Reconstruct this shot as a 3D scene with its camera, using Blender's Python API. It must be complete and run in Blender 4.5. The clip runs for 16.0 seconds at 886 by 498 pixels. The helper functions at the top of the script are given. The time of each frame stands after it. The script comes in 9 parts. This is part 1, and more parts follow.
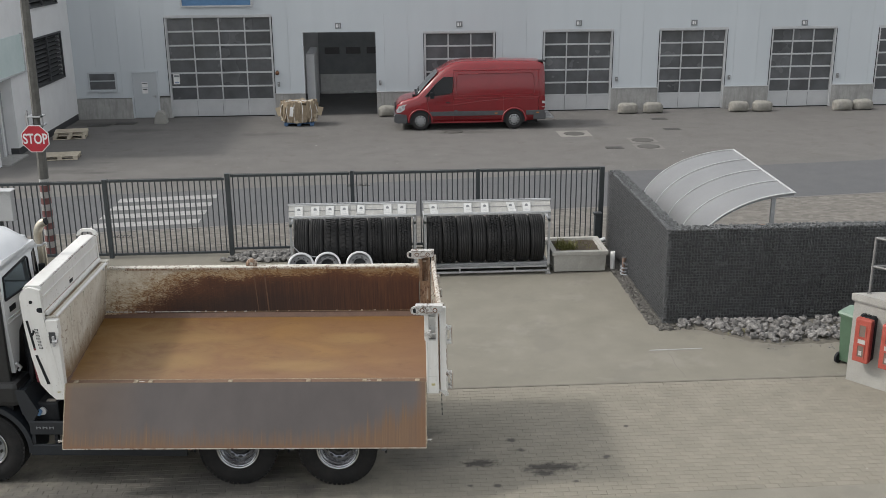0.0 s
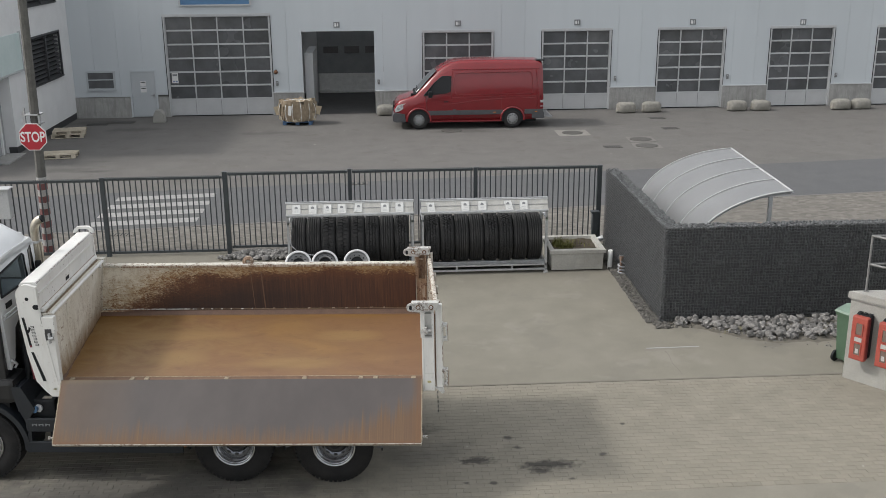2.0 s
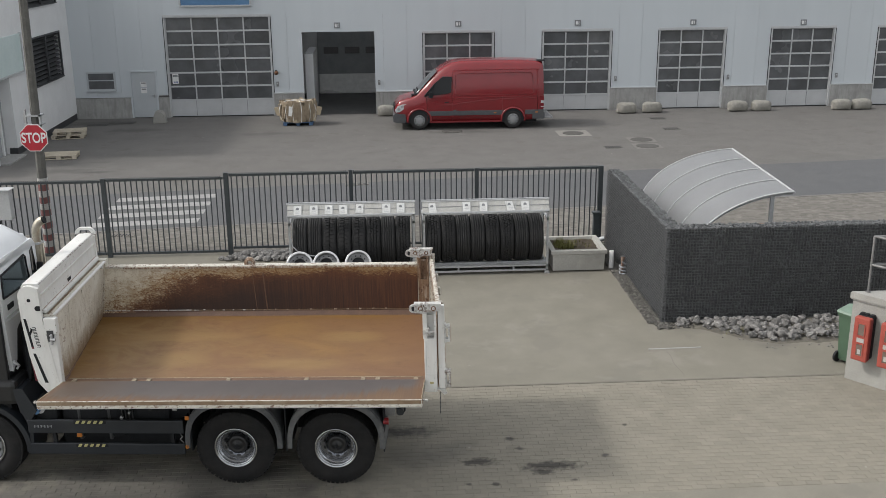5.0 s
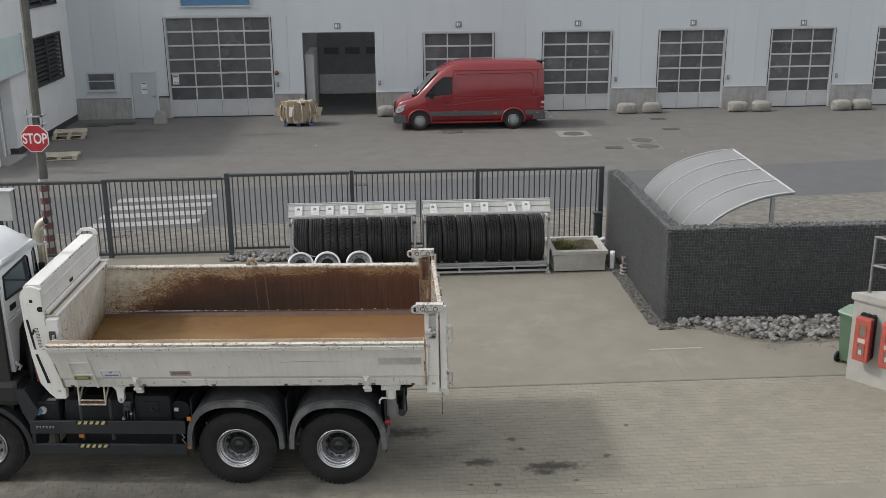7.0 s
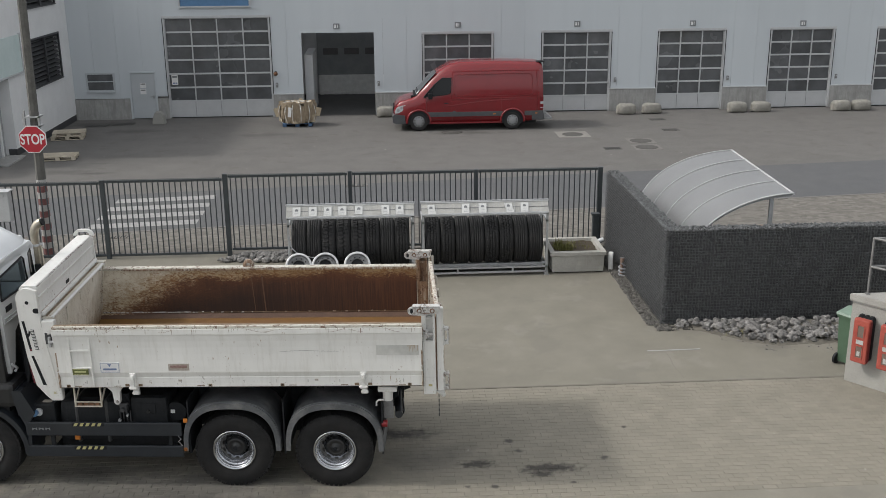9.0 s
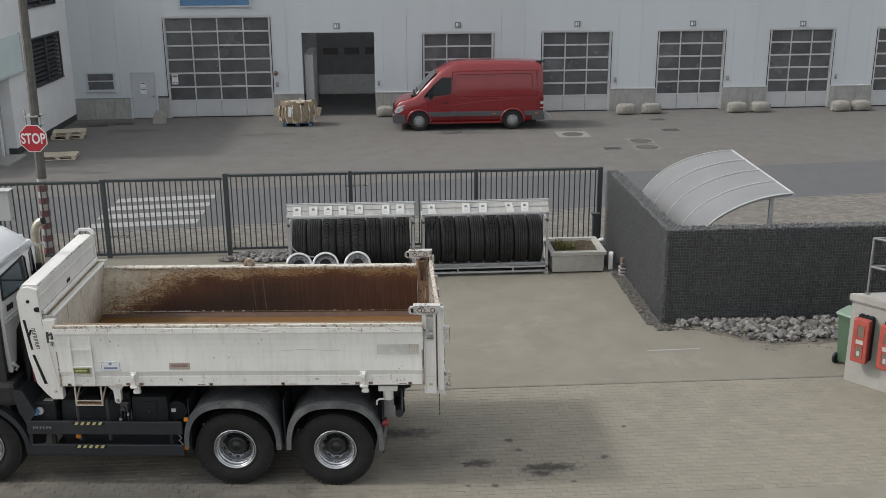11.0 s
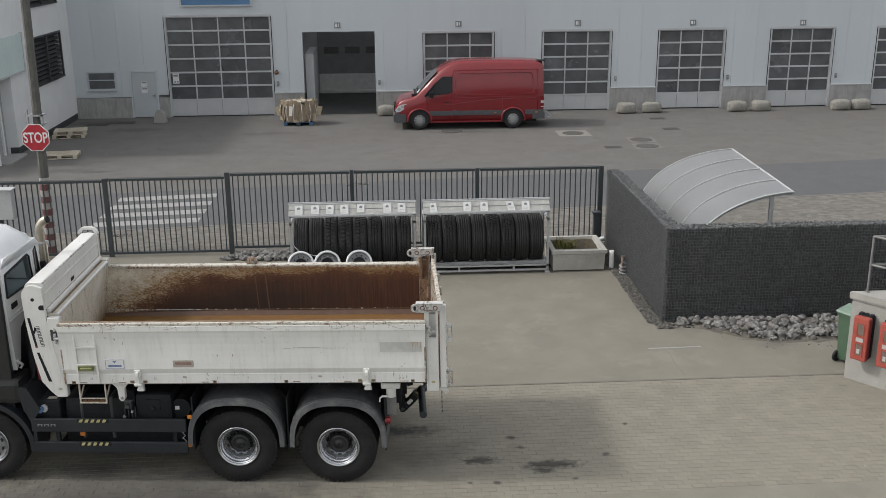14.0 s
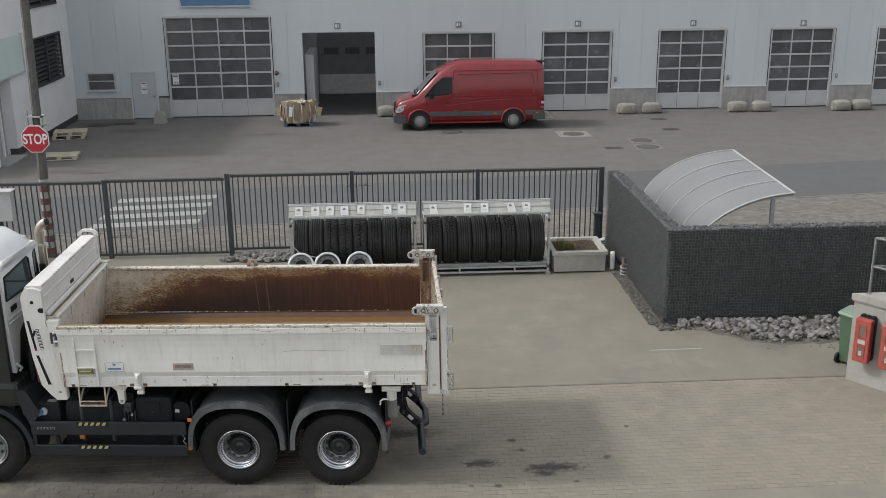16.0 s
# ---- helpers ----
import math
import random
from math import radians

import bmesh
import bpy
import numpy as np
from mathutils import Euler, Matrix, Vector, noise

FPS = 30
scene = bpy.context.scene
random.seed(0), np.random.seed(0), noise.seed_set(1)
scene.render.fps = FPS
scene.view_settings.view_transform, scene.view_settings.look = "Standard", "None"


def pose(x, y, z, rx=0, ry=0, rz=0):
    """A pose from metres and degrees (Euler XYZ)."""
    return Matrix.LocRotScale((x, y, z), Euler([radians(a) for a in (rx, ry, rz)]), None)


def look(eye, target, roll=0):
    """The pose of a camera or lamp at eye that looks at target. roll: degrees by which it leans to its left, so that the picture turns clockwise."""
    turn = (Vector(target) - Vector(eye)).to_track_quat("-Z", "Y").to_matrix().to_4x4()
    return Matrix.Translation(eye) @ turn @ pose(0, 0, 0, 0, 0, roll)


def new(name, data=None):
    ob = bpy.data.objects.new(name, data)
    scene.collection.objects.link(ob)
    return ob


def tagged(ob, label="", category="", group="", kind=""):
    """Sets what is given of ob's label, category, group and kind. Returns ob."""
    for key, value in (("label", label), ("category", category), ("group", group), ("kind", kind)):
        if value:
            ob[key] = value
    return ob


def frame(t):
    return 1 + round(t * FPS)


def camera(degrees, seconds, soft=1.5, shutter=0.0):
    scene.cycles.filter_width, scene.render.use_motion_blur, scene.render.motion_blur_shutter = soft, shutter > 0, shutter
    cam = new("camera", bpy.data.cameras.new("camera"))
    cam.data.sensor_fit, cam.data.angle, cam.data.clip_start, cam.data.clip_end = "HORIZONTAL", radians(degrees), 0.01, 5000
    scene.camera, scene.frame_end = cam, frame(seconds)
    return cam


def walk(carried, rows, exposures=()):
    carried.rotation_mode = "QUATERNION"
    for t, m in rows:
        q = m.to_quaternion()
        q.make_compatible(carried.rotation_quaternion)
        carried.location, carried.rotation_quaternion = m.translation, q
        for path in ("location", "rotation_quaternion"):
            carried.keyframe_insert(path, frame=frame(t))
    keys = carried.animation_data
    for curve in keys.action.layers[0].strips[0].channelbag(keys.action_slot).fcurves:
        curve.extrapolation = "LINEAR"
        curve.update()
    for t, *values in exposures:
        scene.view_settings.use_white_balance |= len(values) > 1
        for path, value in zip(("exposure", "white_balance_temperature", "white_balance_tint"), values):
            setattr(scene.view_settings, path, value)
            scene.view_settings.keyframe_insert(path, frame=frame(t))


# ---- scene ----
# ---------------------------------------------------------------- camera
cam = camera(47.22, 16.0, soft=0.65)
EYE, TILT, TURN, LEAN = (-0.007, 0.086, 7.339), 17.074, -3.438, -0.401
# seconds, drift of the hovering camera in metres, change of tilt, turn and lean in degrees
DRIFT = [
    (0.0, 0.0229, 0.0582, 0.0129, 0.0152, 0.0846, -0.0521),
    (0.5, 0.0230, 0.0475, 0.0163, 0.0287, 0.0517, -0.0684),
    (1.0, 0.0425, 0.0465, 0.0107, 0.0582, 0.0468, -0.0477),
    (1.5, 0.0596, 0.0425, -0.0089, 0.0280, 0.0479, -0.0494),
    (2.0, 0.0665, 0.0424, -0.0237, 0.0138, 0.0508, -0.0141),
    (2.5, 0.0686, 0.0358, -0.0288, 0.0208, 0.0464, -0.0106),
    (3.0, 0.0338, 0.0472, -0.0324, 0.0112, 0.0063, -0.0106),
    (3.5, 0.0361, 0.0600, -0.0300, 0.0053, 0.0423, -0.0050),
    (4.0, 0.0352, 0.0654, -0.0274, 0.0039, 0.0305, -0.0347),
    (6.5, 0.0229, 0.0467, -0.0067, -0.0168, 0.0437, -0.0575),
    (7.0, 0.0040, 0.0499, -0.0079, -0.0184, 0.0202, -0.0548),
    (7.5, 0.0039, 0.0552, 0.0025, -0.0008, 0.0189, -0.0519),
    (8.0, 0.0067, 0.0601, 0.0089, 0.0047, 0.0232, -0.0539),
    (8.5, 0.0226, 0.0782, 0.0018, -0.0084, 0.0206, -0.0713),
    (9.0, 0.0488, 0.0831, -0.0028, -0.0352, 0.0254, -0.0456),
    (11.5, 0.0328, 0.0447, -0.0048, -0.0303, 0.0012, 0.0280),
    (12.0, 0.0330, 0.0199, -0.0044, -0.0172, 0.0185, -0.0099),
    (12.5, 0.0303, 0.0079, 0.0032, -0.0030, 0.0069, 0.0155),
    (13.0, 0.0247, 0.0067, -0.0044, -0.0102, 0.0060, 0.0244),
    (13.5, 0.0053, -0.0017, 0.0007, 0.0065, 0.0091, 0.0008),
    (14.0, -0.0035, -0.0065, 0.0059, 0.0186, -0.0053, 0.0029),
    (14.5, 0.0000, 0.0000, 0.0000, 0.0000, 0.0000, 0.0000),
    (15.0, -0.0025, 0.0071, 0.0087, -0.0040, 0.0129, -0.0550),
    (15.5, -0.0126, 0.0301, 0.0047, -0.0043, 0.0020, -0.0475),
    (16.0, -0.0112, 0.0490, 0.0202, 0.0113, -0.0080, -0.0308),
]
walk(cam, [(t, pose(EYE[0] + x, EYE[1] + y, EYE[2] + z, 90 - TILT - p, 0, TURN + w) @ pose(0, 0, 0, 0, 0, LEAN + r))
           for t, x, y, z, p, w, r in DRIFT],
     exposures=((0.0, 0.93), (6.3, 0.92), (7.0, 0.89), (8.5, 0.82), (16.0, 0.82)))

# ---------------------------------------------------------------- light
SUN_EL, SUN_AZ = 44.0, 181.0       # height of the sun, and the compass side (degrees from +x) it shines from
world = bpy.data.worlds.new("overcast_sky")
scene.world = world
world.use_nodes = True
wn, wl = world.node_tree.nodes, world.node_tree.links
sky = wn.new("ShaderNodeTexSky")
sky.sky_type = "NISHITA"
sky.sun_disc = False
sky.sun_elevation, sky.sun_rotation = radians(SUN_EL), radians(90 - SUN_AZ)
sky.air_density, sky.dust_density, sky.ozone_density = 1.0, 6.0, 1.0
grey = wn.new("ShaderNodeHueSaturation")
grey.inputs["Saturation"].default_value = 0.25
wl.new(sky.outputs[0], grey.inputs["Color"])
cloud = wn.new("ShaderNodeMix")
cloud.data_type = "RGBA"
cloud.inputs[0].default_value = 0.6
cloud.inputs[7].default_value = (4.3, 4.45, 4.6, 1)      # even cloud cover over the clear sky
wl.new(grey.outputs[0], cloud.inputs[6])
wl.new(cloud.outputs[2], wn["Background"].inputs[0])
wn["Background"].inputs[1].default_value = 0.12
lamp = bpy.data.lights.new("sun", "SUN")
lamp.energy, lamp.angle, lamp.color = 0.97, radians(5), (1.0, 0.96, 0.9)
sun = new("sun", lamp)
sun.matrix_world = look((math.cos(radians(SUN_AZ)) * 30, 20 + math.sin(radians(SUN_AZ)) * 30, 30 * math.tan(radians(SUN_EL))), (0, 20, 0))

# ---------------------------------------------------------------- materials
def ramp(nt, src, stops):
    r = nt.nodes.new("ShaderNodeValToRGB")
    while len(r.color_ramp.elements) < len(stops):
        r.color_ramp.elements.new(0.5)
    for e, (p, c) in zip(r.color_ramp.elements, stops):
        e.position, e.color = p, (*c, 1) if not isinstance(c, (int, float)) else (c, c, c, 1)
    nt.links.new(src, r.inputs[0])
    return r.outputs[0]


def noise_tex(nt, co, scale, detail=4, rough=0.6, stretch=None, distortion=0.0):
    if stretch:
        mp = nt.nodes.new("ShaderNodeMapping")
        mp.inputs["Scale"].default_value = stretch
        nt.links.new(co, mp.inputs[0])
        co = mp.outputs[0]
    n = nt.nodes.new("ShaderNodeTexNoise")
    n.inputs["Scale"].default_value, n.inputs["Detail"].default_value, n.inputs["Roughness"].default_value = scale, detail, rough
    n.inputs["Distortion"].default_value = distortion
    nt.links.new(co, n.inputs["Vector"])
    return n.outputs[0]


def mix(nt, fac, a, b, mode="MIX"):
    m = nt.nodes.new("ShaderNodeMix")
    m.data_type, m.blend_type = "RGBA", mode
    for sock, v in ((m.inputs[0], fac), (m.inputs[6], a), (m.inputs[7], b)):
        if isinstance(v, (int, float)):
            sock.default_value = v
        elif isinstance(v, tuple):
            sock.default_value = (*v, 1)
        else:
            nt.links.new(v, sock)
    return m.outputs[2]


def base_mat(name, rough=0.7, metal=0.0, spec=0.5):
    m = bpy.data.materials.new(name)
    m.use_nodes = True
    nt = m.node_tree
    b = nt.nodes["Principled BSDF"]
    b.inputs["Roughness"].default_value, b.inputs["Metallic"].default_value = rough, metal
    b.inputs["Specular IOR Level"].default_value = spec
    co = nt.nodes.new("ShaderNodeTexCoord").outputs["Object"]
    return m, nt, b, co


def bump(nt, b, h, strength=0.3, dist=0.01):
    n = nt.nodes.new("ShaderNodeBump")
    n.inputs["Strength"].default_value, n.inputs["Distance"].default_value = strength, dist
    nt.links.new(h, n.inputs["Height"])
    nt.links.new(n.outputs[0], b.inputs["Normal"])


def surf(name, c1, c2, scale=8, big=None, rough=0.7, metal=0.0, grain=60, relief=0.15, dirt=None, dirt_amount=0.5, vary=0.0, spec=0.5, island=False, rough2=None):
    """A worn surface: fine grain between two colours, large stains, relief."""
    m, nt, b, co = base_mat(name, rough, metal, spec)
    fine = noise_tex(nt, co, grain, 3)
    col = ramp(nt, noise_tex(nt, co, scale, 6), [(0.3, c1), (0.7, c2)])
    col = mix(nt, 0.25, col, ramp(nt, fine, [(0.3, (0.25,) * 3), (0.7, (0.75,) * 3)]), "OVERLAY")
    if dirt:
        f = ramp(nt, noise_tex(nt, co, big or scale / 8, 8, 0.65), [(0.48, 0.0), (0.75, dirt_amount)])
        col = mix(nt, f, col, dirt)
    if vary:
        if island:
            rnd = nt.nodes.new("ShaderNodeNewGeometry").outputs["Random Per Island"]
        else:
            rnd = nt.nodes.new("ShaderNodeObjectInfo").outputs["Random"]
        col = mix(nt, 1.0, col, ramp(nt, rnd, [(0, (1 - vary,) * 3), (1, (1 + vary,) * 3)]), "MULTIPLY")
    nt.links.new(col, b.inputs["Base Color"])
    if rough2 is not None:
        nt.links.new(ramp(nt, noise_tex(nt, co, scale * 0.6, 5), [(0.35, rough), (0.7, rough2)]), b.inputs["Roughness"])
    if relief:
        bump(nt, b, fine, relief, 0.004)
    return m


def patched(m, cx, cy, rx, ry, c, amount, wander=1.1, soft=0.25):
    """Adds a stain, or a patch painted lighter or darker, round a place of the yard, to a surface."""
    nt = m.node_tree
    b = nt.nodes["Principled BSDF"]
    src = b.inputs["Base Color"].links[0].from_socket
    pos = nt.nodes.new("ShaderNodeNewGeometry").outputs["Position"]
    mp = nt.nodes.new("ShaderNodeMapping")
    mp.inputs["Location"].default_value = (-cx / rx, -cy / ry, 0)
    mp.inputs["Scale"].default_value = (1 / rx, 1 / ry, 0)
    nt.links.new(pos, mp.inputs[0])
    ln = nt.nodes.new("ShaderNodeVectorMath")
    ln.operation = "LENGTH"
    nt.links.new(mp.outputs[0], ln.inputs[0])
    wob = noise_tex(nt, pos, wander, 6, 0.65)
    ad = nt.nodes.new("ShaderNodeMath")
    nt.links.new(ln.outputs["Value"], ad.inputs[0])
    nt.links.new(wob, ad.inputs[1])
    f = ramp(nt, ad.outputs[0], [(1.0 - soft, amount), (1.0, 0.0)])
    nt.links.new(mix(nt, f, src, c), b.inputs["Base Color"])


def speckled(m, scale, lo, c, amount, detail=2):
    """Adds small scattered flecks to a surface."""
    nt = m.node_tree
    b = nt.nodes["Principled BSDF"]
    src = b.inputs["Base Color"].links[0].from_socket
    pos = nt.nodes.new("ShaderNodeNewGeometry").outputs["Position"]
    f = ramp(nt, noise_tex(nt, pos, scale, detail, 0.6), [(lo, 0.0), (min(0.99, lo + 0.04), amount)])
    nt.links.new(mix(nt, f, src, c), b.inputs["Base Color"])


def plain(name, c, rough=0.5, metal=0.0, spec=0.5):
    d = tuple(x * 0.82 for x in c)
    return surf(name, d, c, 5, None, rough, metal, 120, 0.04, spec=spec)


def coated_sheet():
    """Smooth coated wall sheet: each sheet a shade of its own, faint rain streaks."""
    m, nt, b, co = base_mat("sheet_cladding", 0.5)
    col = ramp(nt, noise_tex(nt, co, 1.2, 4, 0.55, (1.0, 1.0, 0.12)), [(0.3, (0.503, 0.54, 0.566)), (0.7, (0.53, 0.567, 0.593))])
    rnd = nt.nodes.new("ShaderNodeObjectInfo").outputs["Random"]
    col = mix(nt, 1.0, col, ramp(nt, rnd, [(0, (0.965,) * 3), (1, (1.0,) * 3)]), "MULTIPLY")
    nt.links.new(col, b.inputs["Base Color"])
    return m


MAT = {}
MAT["asphalt"] = surf("asphalt", (0.114, 0.109, 0.103), (0.139, 0.133, 0.126), 1.2, 0.12, 0.9, grain=90, relief=0.5, dirt=(0.105, 0.098, 0.09), dirt_amount=0.6)
MAT["road"] = surf("road_asphalt", (0.085, 0.087, 0.092), (0.1, 0.101, 0.105), 1.5, 0.2, 0.9, grain=90, relief=0.5, dirt=(0.115, 0.113, 0.112), dirt_amount=0.4)
MAT["concrete_slab"] = surf("concrete_slab", (0.166, 0.155, 0.127), (0.204, 0.191, 0.157), 1.4, 0.25, 0.85, grain=70, relief=0.25, dirt=(0.225, 0.21, 0.18), dirt_amount=0.4)
MAT["concrete"] = surf("concrete", (0.27, 0.265, 0.248), (0.35, 0.345, 0.32), 3, 0.8, 0.9, grain=50, relief=0.4, dirt=(0.22, 0.21, 0.185), dirt_amount=0.7)
MAT["plinth"] = surf("plinth_concrete", (0.29, 0.29, 0.283), (0.38, 0.376, 0.362), 2.5, 0.7, 0.9, grain=40, relief=0.3, dirt=(0.2, 0.197, 0.185), dirt_amount=0.7)
MAT["plinth"].node_tree.nodes["Bump"].inputs["Strength"].default_value = 0.1
pl_tree = MAT["plinth"].node_tree
pl_co = pl_tree.nodes.new("ShaderNodeNewGeometry").outputs["Position"]
pl_src = pl_tree.nodes["Principled BSDF"].inputs["Base Color"].links[0].from_socket
pl_tree.links.new(mix(pl_tree, ramp(pl_tree, noise_tex(pl_tree, pl_co, 5, 5, 0.6, (1.6, 1.6, 0.2)), [(0.46, 0.0), (0.68, 0.6)]), pl_src, (0.2, 0.197, 0.188)), pl_tree.nodes["Principled BSDF"].inputs["Base Color"])
MAT["paver"] = surf("paver", (0.19, 0.175, 0.142), (0.23, 0.212, 0.174), 2.0, 0.3, 0.92, grain=90, relief=0.35, dirt=(0.14, 0.131, 0.113), dirt_amount=0.35, vary=0.05, island=True)
MAT["paver_part"] = surf("paver_single", (0.19, 0.175, 0.142), (0.23, 0.212, 0.174), 2.0, 0.3, 0.92, grain=90, relief=0.35, vary=0.05)
# the broad patch round the lorry mixes ground dirt with its shade, painted in
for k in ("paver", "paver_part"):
    patched(MAT[k], -3.6, 12.6, 6.5, 2.4, (0.085, 0.082, 0.076), 0.75)
MAT["joint"] = surf("paving_bed", (0.13, 0.12, 0.102), (0.165, 0.152, 0.13), 6, 0.4, 0.95, grain=90, relief=0.3)
MAT["cobble"] = surf("cobble", (0.13, 0.121, 0.108), (0.185, 0.173, 0.155), 4, 0.5, 0.9, grain=60, relief=0.5, vary=0.2, island=True)
for k in ("paver", "paver_part"):
    patched(MAT[k], 2.35, 13.14, 1.15, 0.34, (0.045, 0.041, 0.036), 0.95, 9.0, 0.32)
    patched(MAT[k], 2.2, 12.98, 0.4, 0.24, (0.045, 0.041, 0.036), 0.9, 11.0, 0.32)
    patched(MAT[k], 1.3, 13.33, 0.7, 0.28, (0.047, 0.043, 0.038), 0.92, 11.0, 0.32)
    patched(MAT[k], 0.25, 14.35, 1.3, 0.5, (0.055, 0.052, 0.048), 0.95, 6.0, 0.4)
    patched(MAT[k], 0.6, 13.6, 1.9, 1.0, (0.09, 0.085, 0.078), 0.6, 2.0, 0.5)
    patched(MAT[k], -2.0, 12.75, 1.1, 0.3, (0.19, 0.175, 0.15), 0.5, 5.0, 0.5)
    for x, y, r in ((1.957, 13.69, 0.09), (3.198, 13.39, 0.085), (3.7, 14.34, 0.06), (1.85, 14.0, 0.1), (1.49, 12.68, 0.08), (1.1, 12.71, 0.07), (2.6, 12.72, 0.06)):
        patched(MAT[k], x, y, r * 1.9, r * 1.5, (0.05, 0.047, 0.043), 0.85, 9.0, 0.3)
    speckled(MAT[k], 60, 0.68, (0.1, 0.095, 0.085), 0.5)
    speckled(MAT[k], 11, 0.76, (0.34, 0.33, 0.31), 0.7, 1)
# the darkest tones under the lorry paint its shade together with the dirt
patched(MAT["paver"], -3.4, 12.3, 6.5, 1.6, (0.055, 0.052, 0.048), 0.9, 1.6, 0.4)
patched(MAT["paver"], -5.6, 13.3, 1.6, 0.55, (0.03, 0.029, 0.028), 0.85, 2.2, 0.5)
patched(MAT["paver"], -4.3, 13.5, 2.6, 0.5, (0.035, 0.033, 0.031), 0.8, 2.0, 0.6)
patched(MAT["concrete_slab"], -4.2, 12.0, 4.5, 1.3, (0.09, 0.087, 0.08), 0.7, 1.6, 0.4)
speckled(MAT["concrete_slab"], 1.1, 0.58, (0.25, 0.237, 0.21), 0.24, 12)
speckled(MAT["concrete_slab"], 45, 0.66, (0.125, 0.118, 0.102), 0.45, 3)
speckled(MAT["concrete_slab"], 9, 0.755, (0.4, 0.39, 0.37), 0.8, 2)
speckled(MAT["concrete_slab"], 0.8, 0.57, (0.15, 0.14, 0.12), 0.35, 9)
patched(MAT["concrete_slab"], 7.2, 17.3, 1.2, 0.3, (0.12, 0.112, 0.095), 0.7, 3.0, 0.6)
# darker patches of asphalt before the office, the workshop, the bale and the van
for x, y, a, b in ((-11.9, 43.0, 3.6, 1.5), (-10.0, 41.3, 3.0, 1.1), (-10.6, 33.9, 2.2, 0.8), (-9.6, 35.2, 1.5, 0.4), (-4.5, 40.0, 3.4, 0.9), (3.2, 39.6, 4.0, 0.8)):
    patched(MAT["asphalt"], x, y, a, b, (0.072, 0.069, 0.065), 0.7, 1.8, 0.4)
patched(MAT["asphalt"], -9.6, 33.6, 1.9, 0.6, (0.055, 0.052, 0.049), 0.8, 2.6, 0.5)
# one broad, slightly darker area of asphalt on the office side
patched(MAT["asphalt"], -9.0, 35.5, 7.0, 3.5, (0.095, 0.091, 0.086), 0.6, 0.8, 0.6)
speckled(MAT["asphalt"], 38, 0.64, (0.2, 0.19, 0.178), 0.5, 3)
speckled(MAT["asphalt"], 1.3, 0.6, (0.105, 0.097, 0.088), 0.6, 9)
speckled(MAT["asphalt"], 5, 0.775, (0.36, 0.35, 0.33), 0.7, 1)
speckled(MAT["road"], 40, 0.64, (0.15, 0.15, 0.152), 0.4, 3)
MAT["white_paint"] = surf("road_paint", (0.24, 0.24, 0.232), (0.33, 0.33, 0.32), 5, 1.0, 0.8, grain=60, relief=0.2, dirt=(0.3, 0.29, 0.28), dirt_amount=0.7)
MAT["cladding"] = coated_sheet()
MAT["render_white"] = surf("white_render", (0.64, 0.645, 0.65), (0.72, 0.725, 0.73), 1.0, 0.3, 0.85, grain=60, relief=0.15, dirt=(0.55, 0.555, 0.55), dirt_amount=0.4)
MAT["alu"] = surf("door_aluminium", (0.44, 0.45, 0.46), (0.5, 0.51, 0.52), 2, 0.5, 0.45, 0.15, 60, 0.03)
MAT["galv"] = surf("galvanised_steel", (0.38, 0.39, 0.4), (0.5, 0.51, 0.52), 14, 2, 0.5, 0.5, 80, 0.05)
MAT["fence"] = surf("anthracite_coating", (0.035, 0.042, 0.046), (0.05, 0.058, 0.063), 6, 1, 0.5, 0, 90, 0.05)
MAT["rubber"] = surf("tyre_rubber", (0.018, 0.018, 0.0185), (0.027, 0.027, 0.0275), 10, 3, 0.75, 0, 80, 0.2, dirt=(0.05, 0.047, 0.043), dirt_amount=0.4, spec=0.3)
MAT["rubber_worn"] = surf("worn_tyre_rubber", (0.0125, 0.0125, 0.013), (0.02, 0.02, 0.0205), 7, 2.5, 0.8, 0, 80, 0.2, dirt=(0.045, 0.041, 0.036), dirt_amount=0.35, spec=0.25)
MAT["black"] = surf("black_plastic", (0.015, 0.0162, 0.018), (0.022, 0.0238, 0.0262), 8, 2, 0.6, 0, 80, 0.1, spec=0.15)
MAT["dark_void"] = plain("dark_interior", (0.05, 0.05, 0.052), 0.9)
MAT["grey_plastic"] = surf("grey_fender_plastic", (0.058, 0.062, 0.068), (0.094, 0.099, 0.106), 6, 3.2, 0.5, 0, 60, 0.08, dirt=(0.24, 0.24, 0.235), dirt_amount=0.8)
MAT["truck_grey"] = surf("slate_grey_paint", (0.011, 0.014, 0.0185), (0.0165, 0.0205, 0.026), 4, 1.5, 0.45, 0, 60, 0.03, dirt=(0.04, 0.041, 0.042), dirt_amount=0.3)
MAT["cab_white"] = surf("white_cab_paint", (0.62, 0.635, 0.65), (0.68, 0.695, 0.71), 2, 0.7, 0.3, 0, 60, 0.02)
MAT["red_van"] = surf("red_van_paint", (0.17, 0.0105, 0.014), (0.195, 0.012, 0.0165), 2, 0.6, 0.24, 0, 60, 0.01, dirt=(0.175, 0.024, 0.027), dirt_amount=0.3)
MAT["red_van"].node_tree.nodes["Principled BSDF"].inputs["Coat Weight"].default_value = 0.45
MAT["red_cabinet"] = surf("faded_red_cabinet", (0.29, 0.052, 0.036), (0.34, 0.075, 0.055), 5, 1, 0.5, 0, 60, 0.03)
MAT["red_sign"] = plain("red_sign", (0.42, 0.02, 0.035), 0.5)
MAT["white_sign"] = plain("white_sign", (0.75, 0.75, 0.75), 0.5)
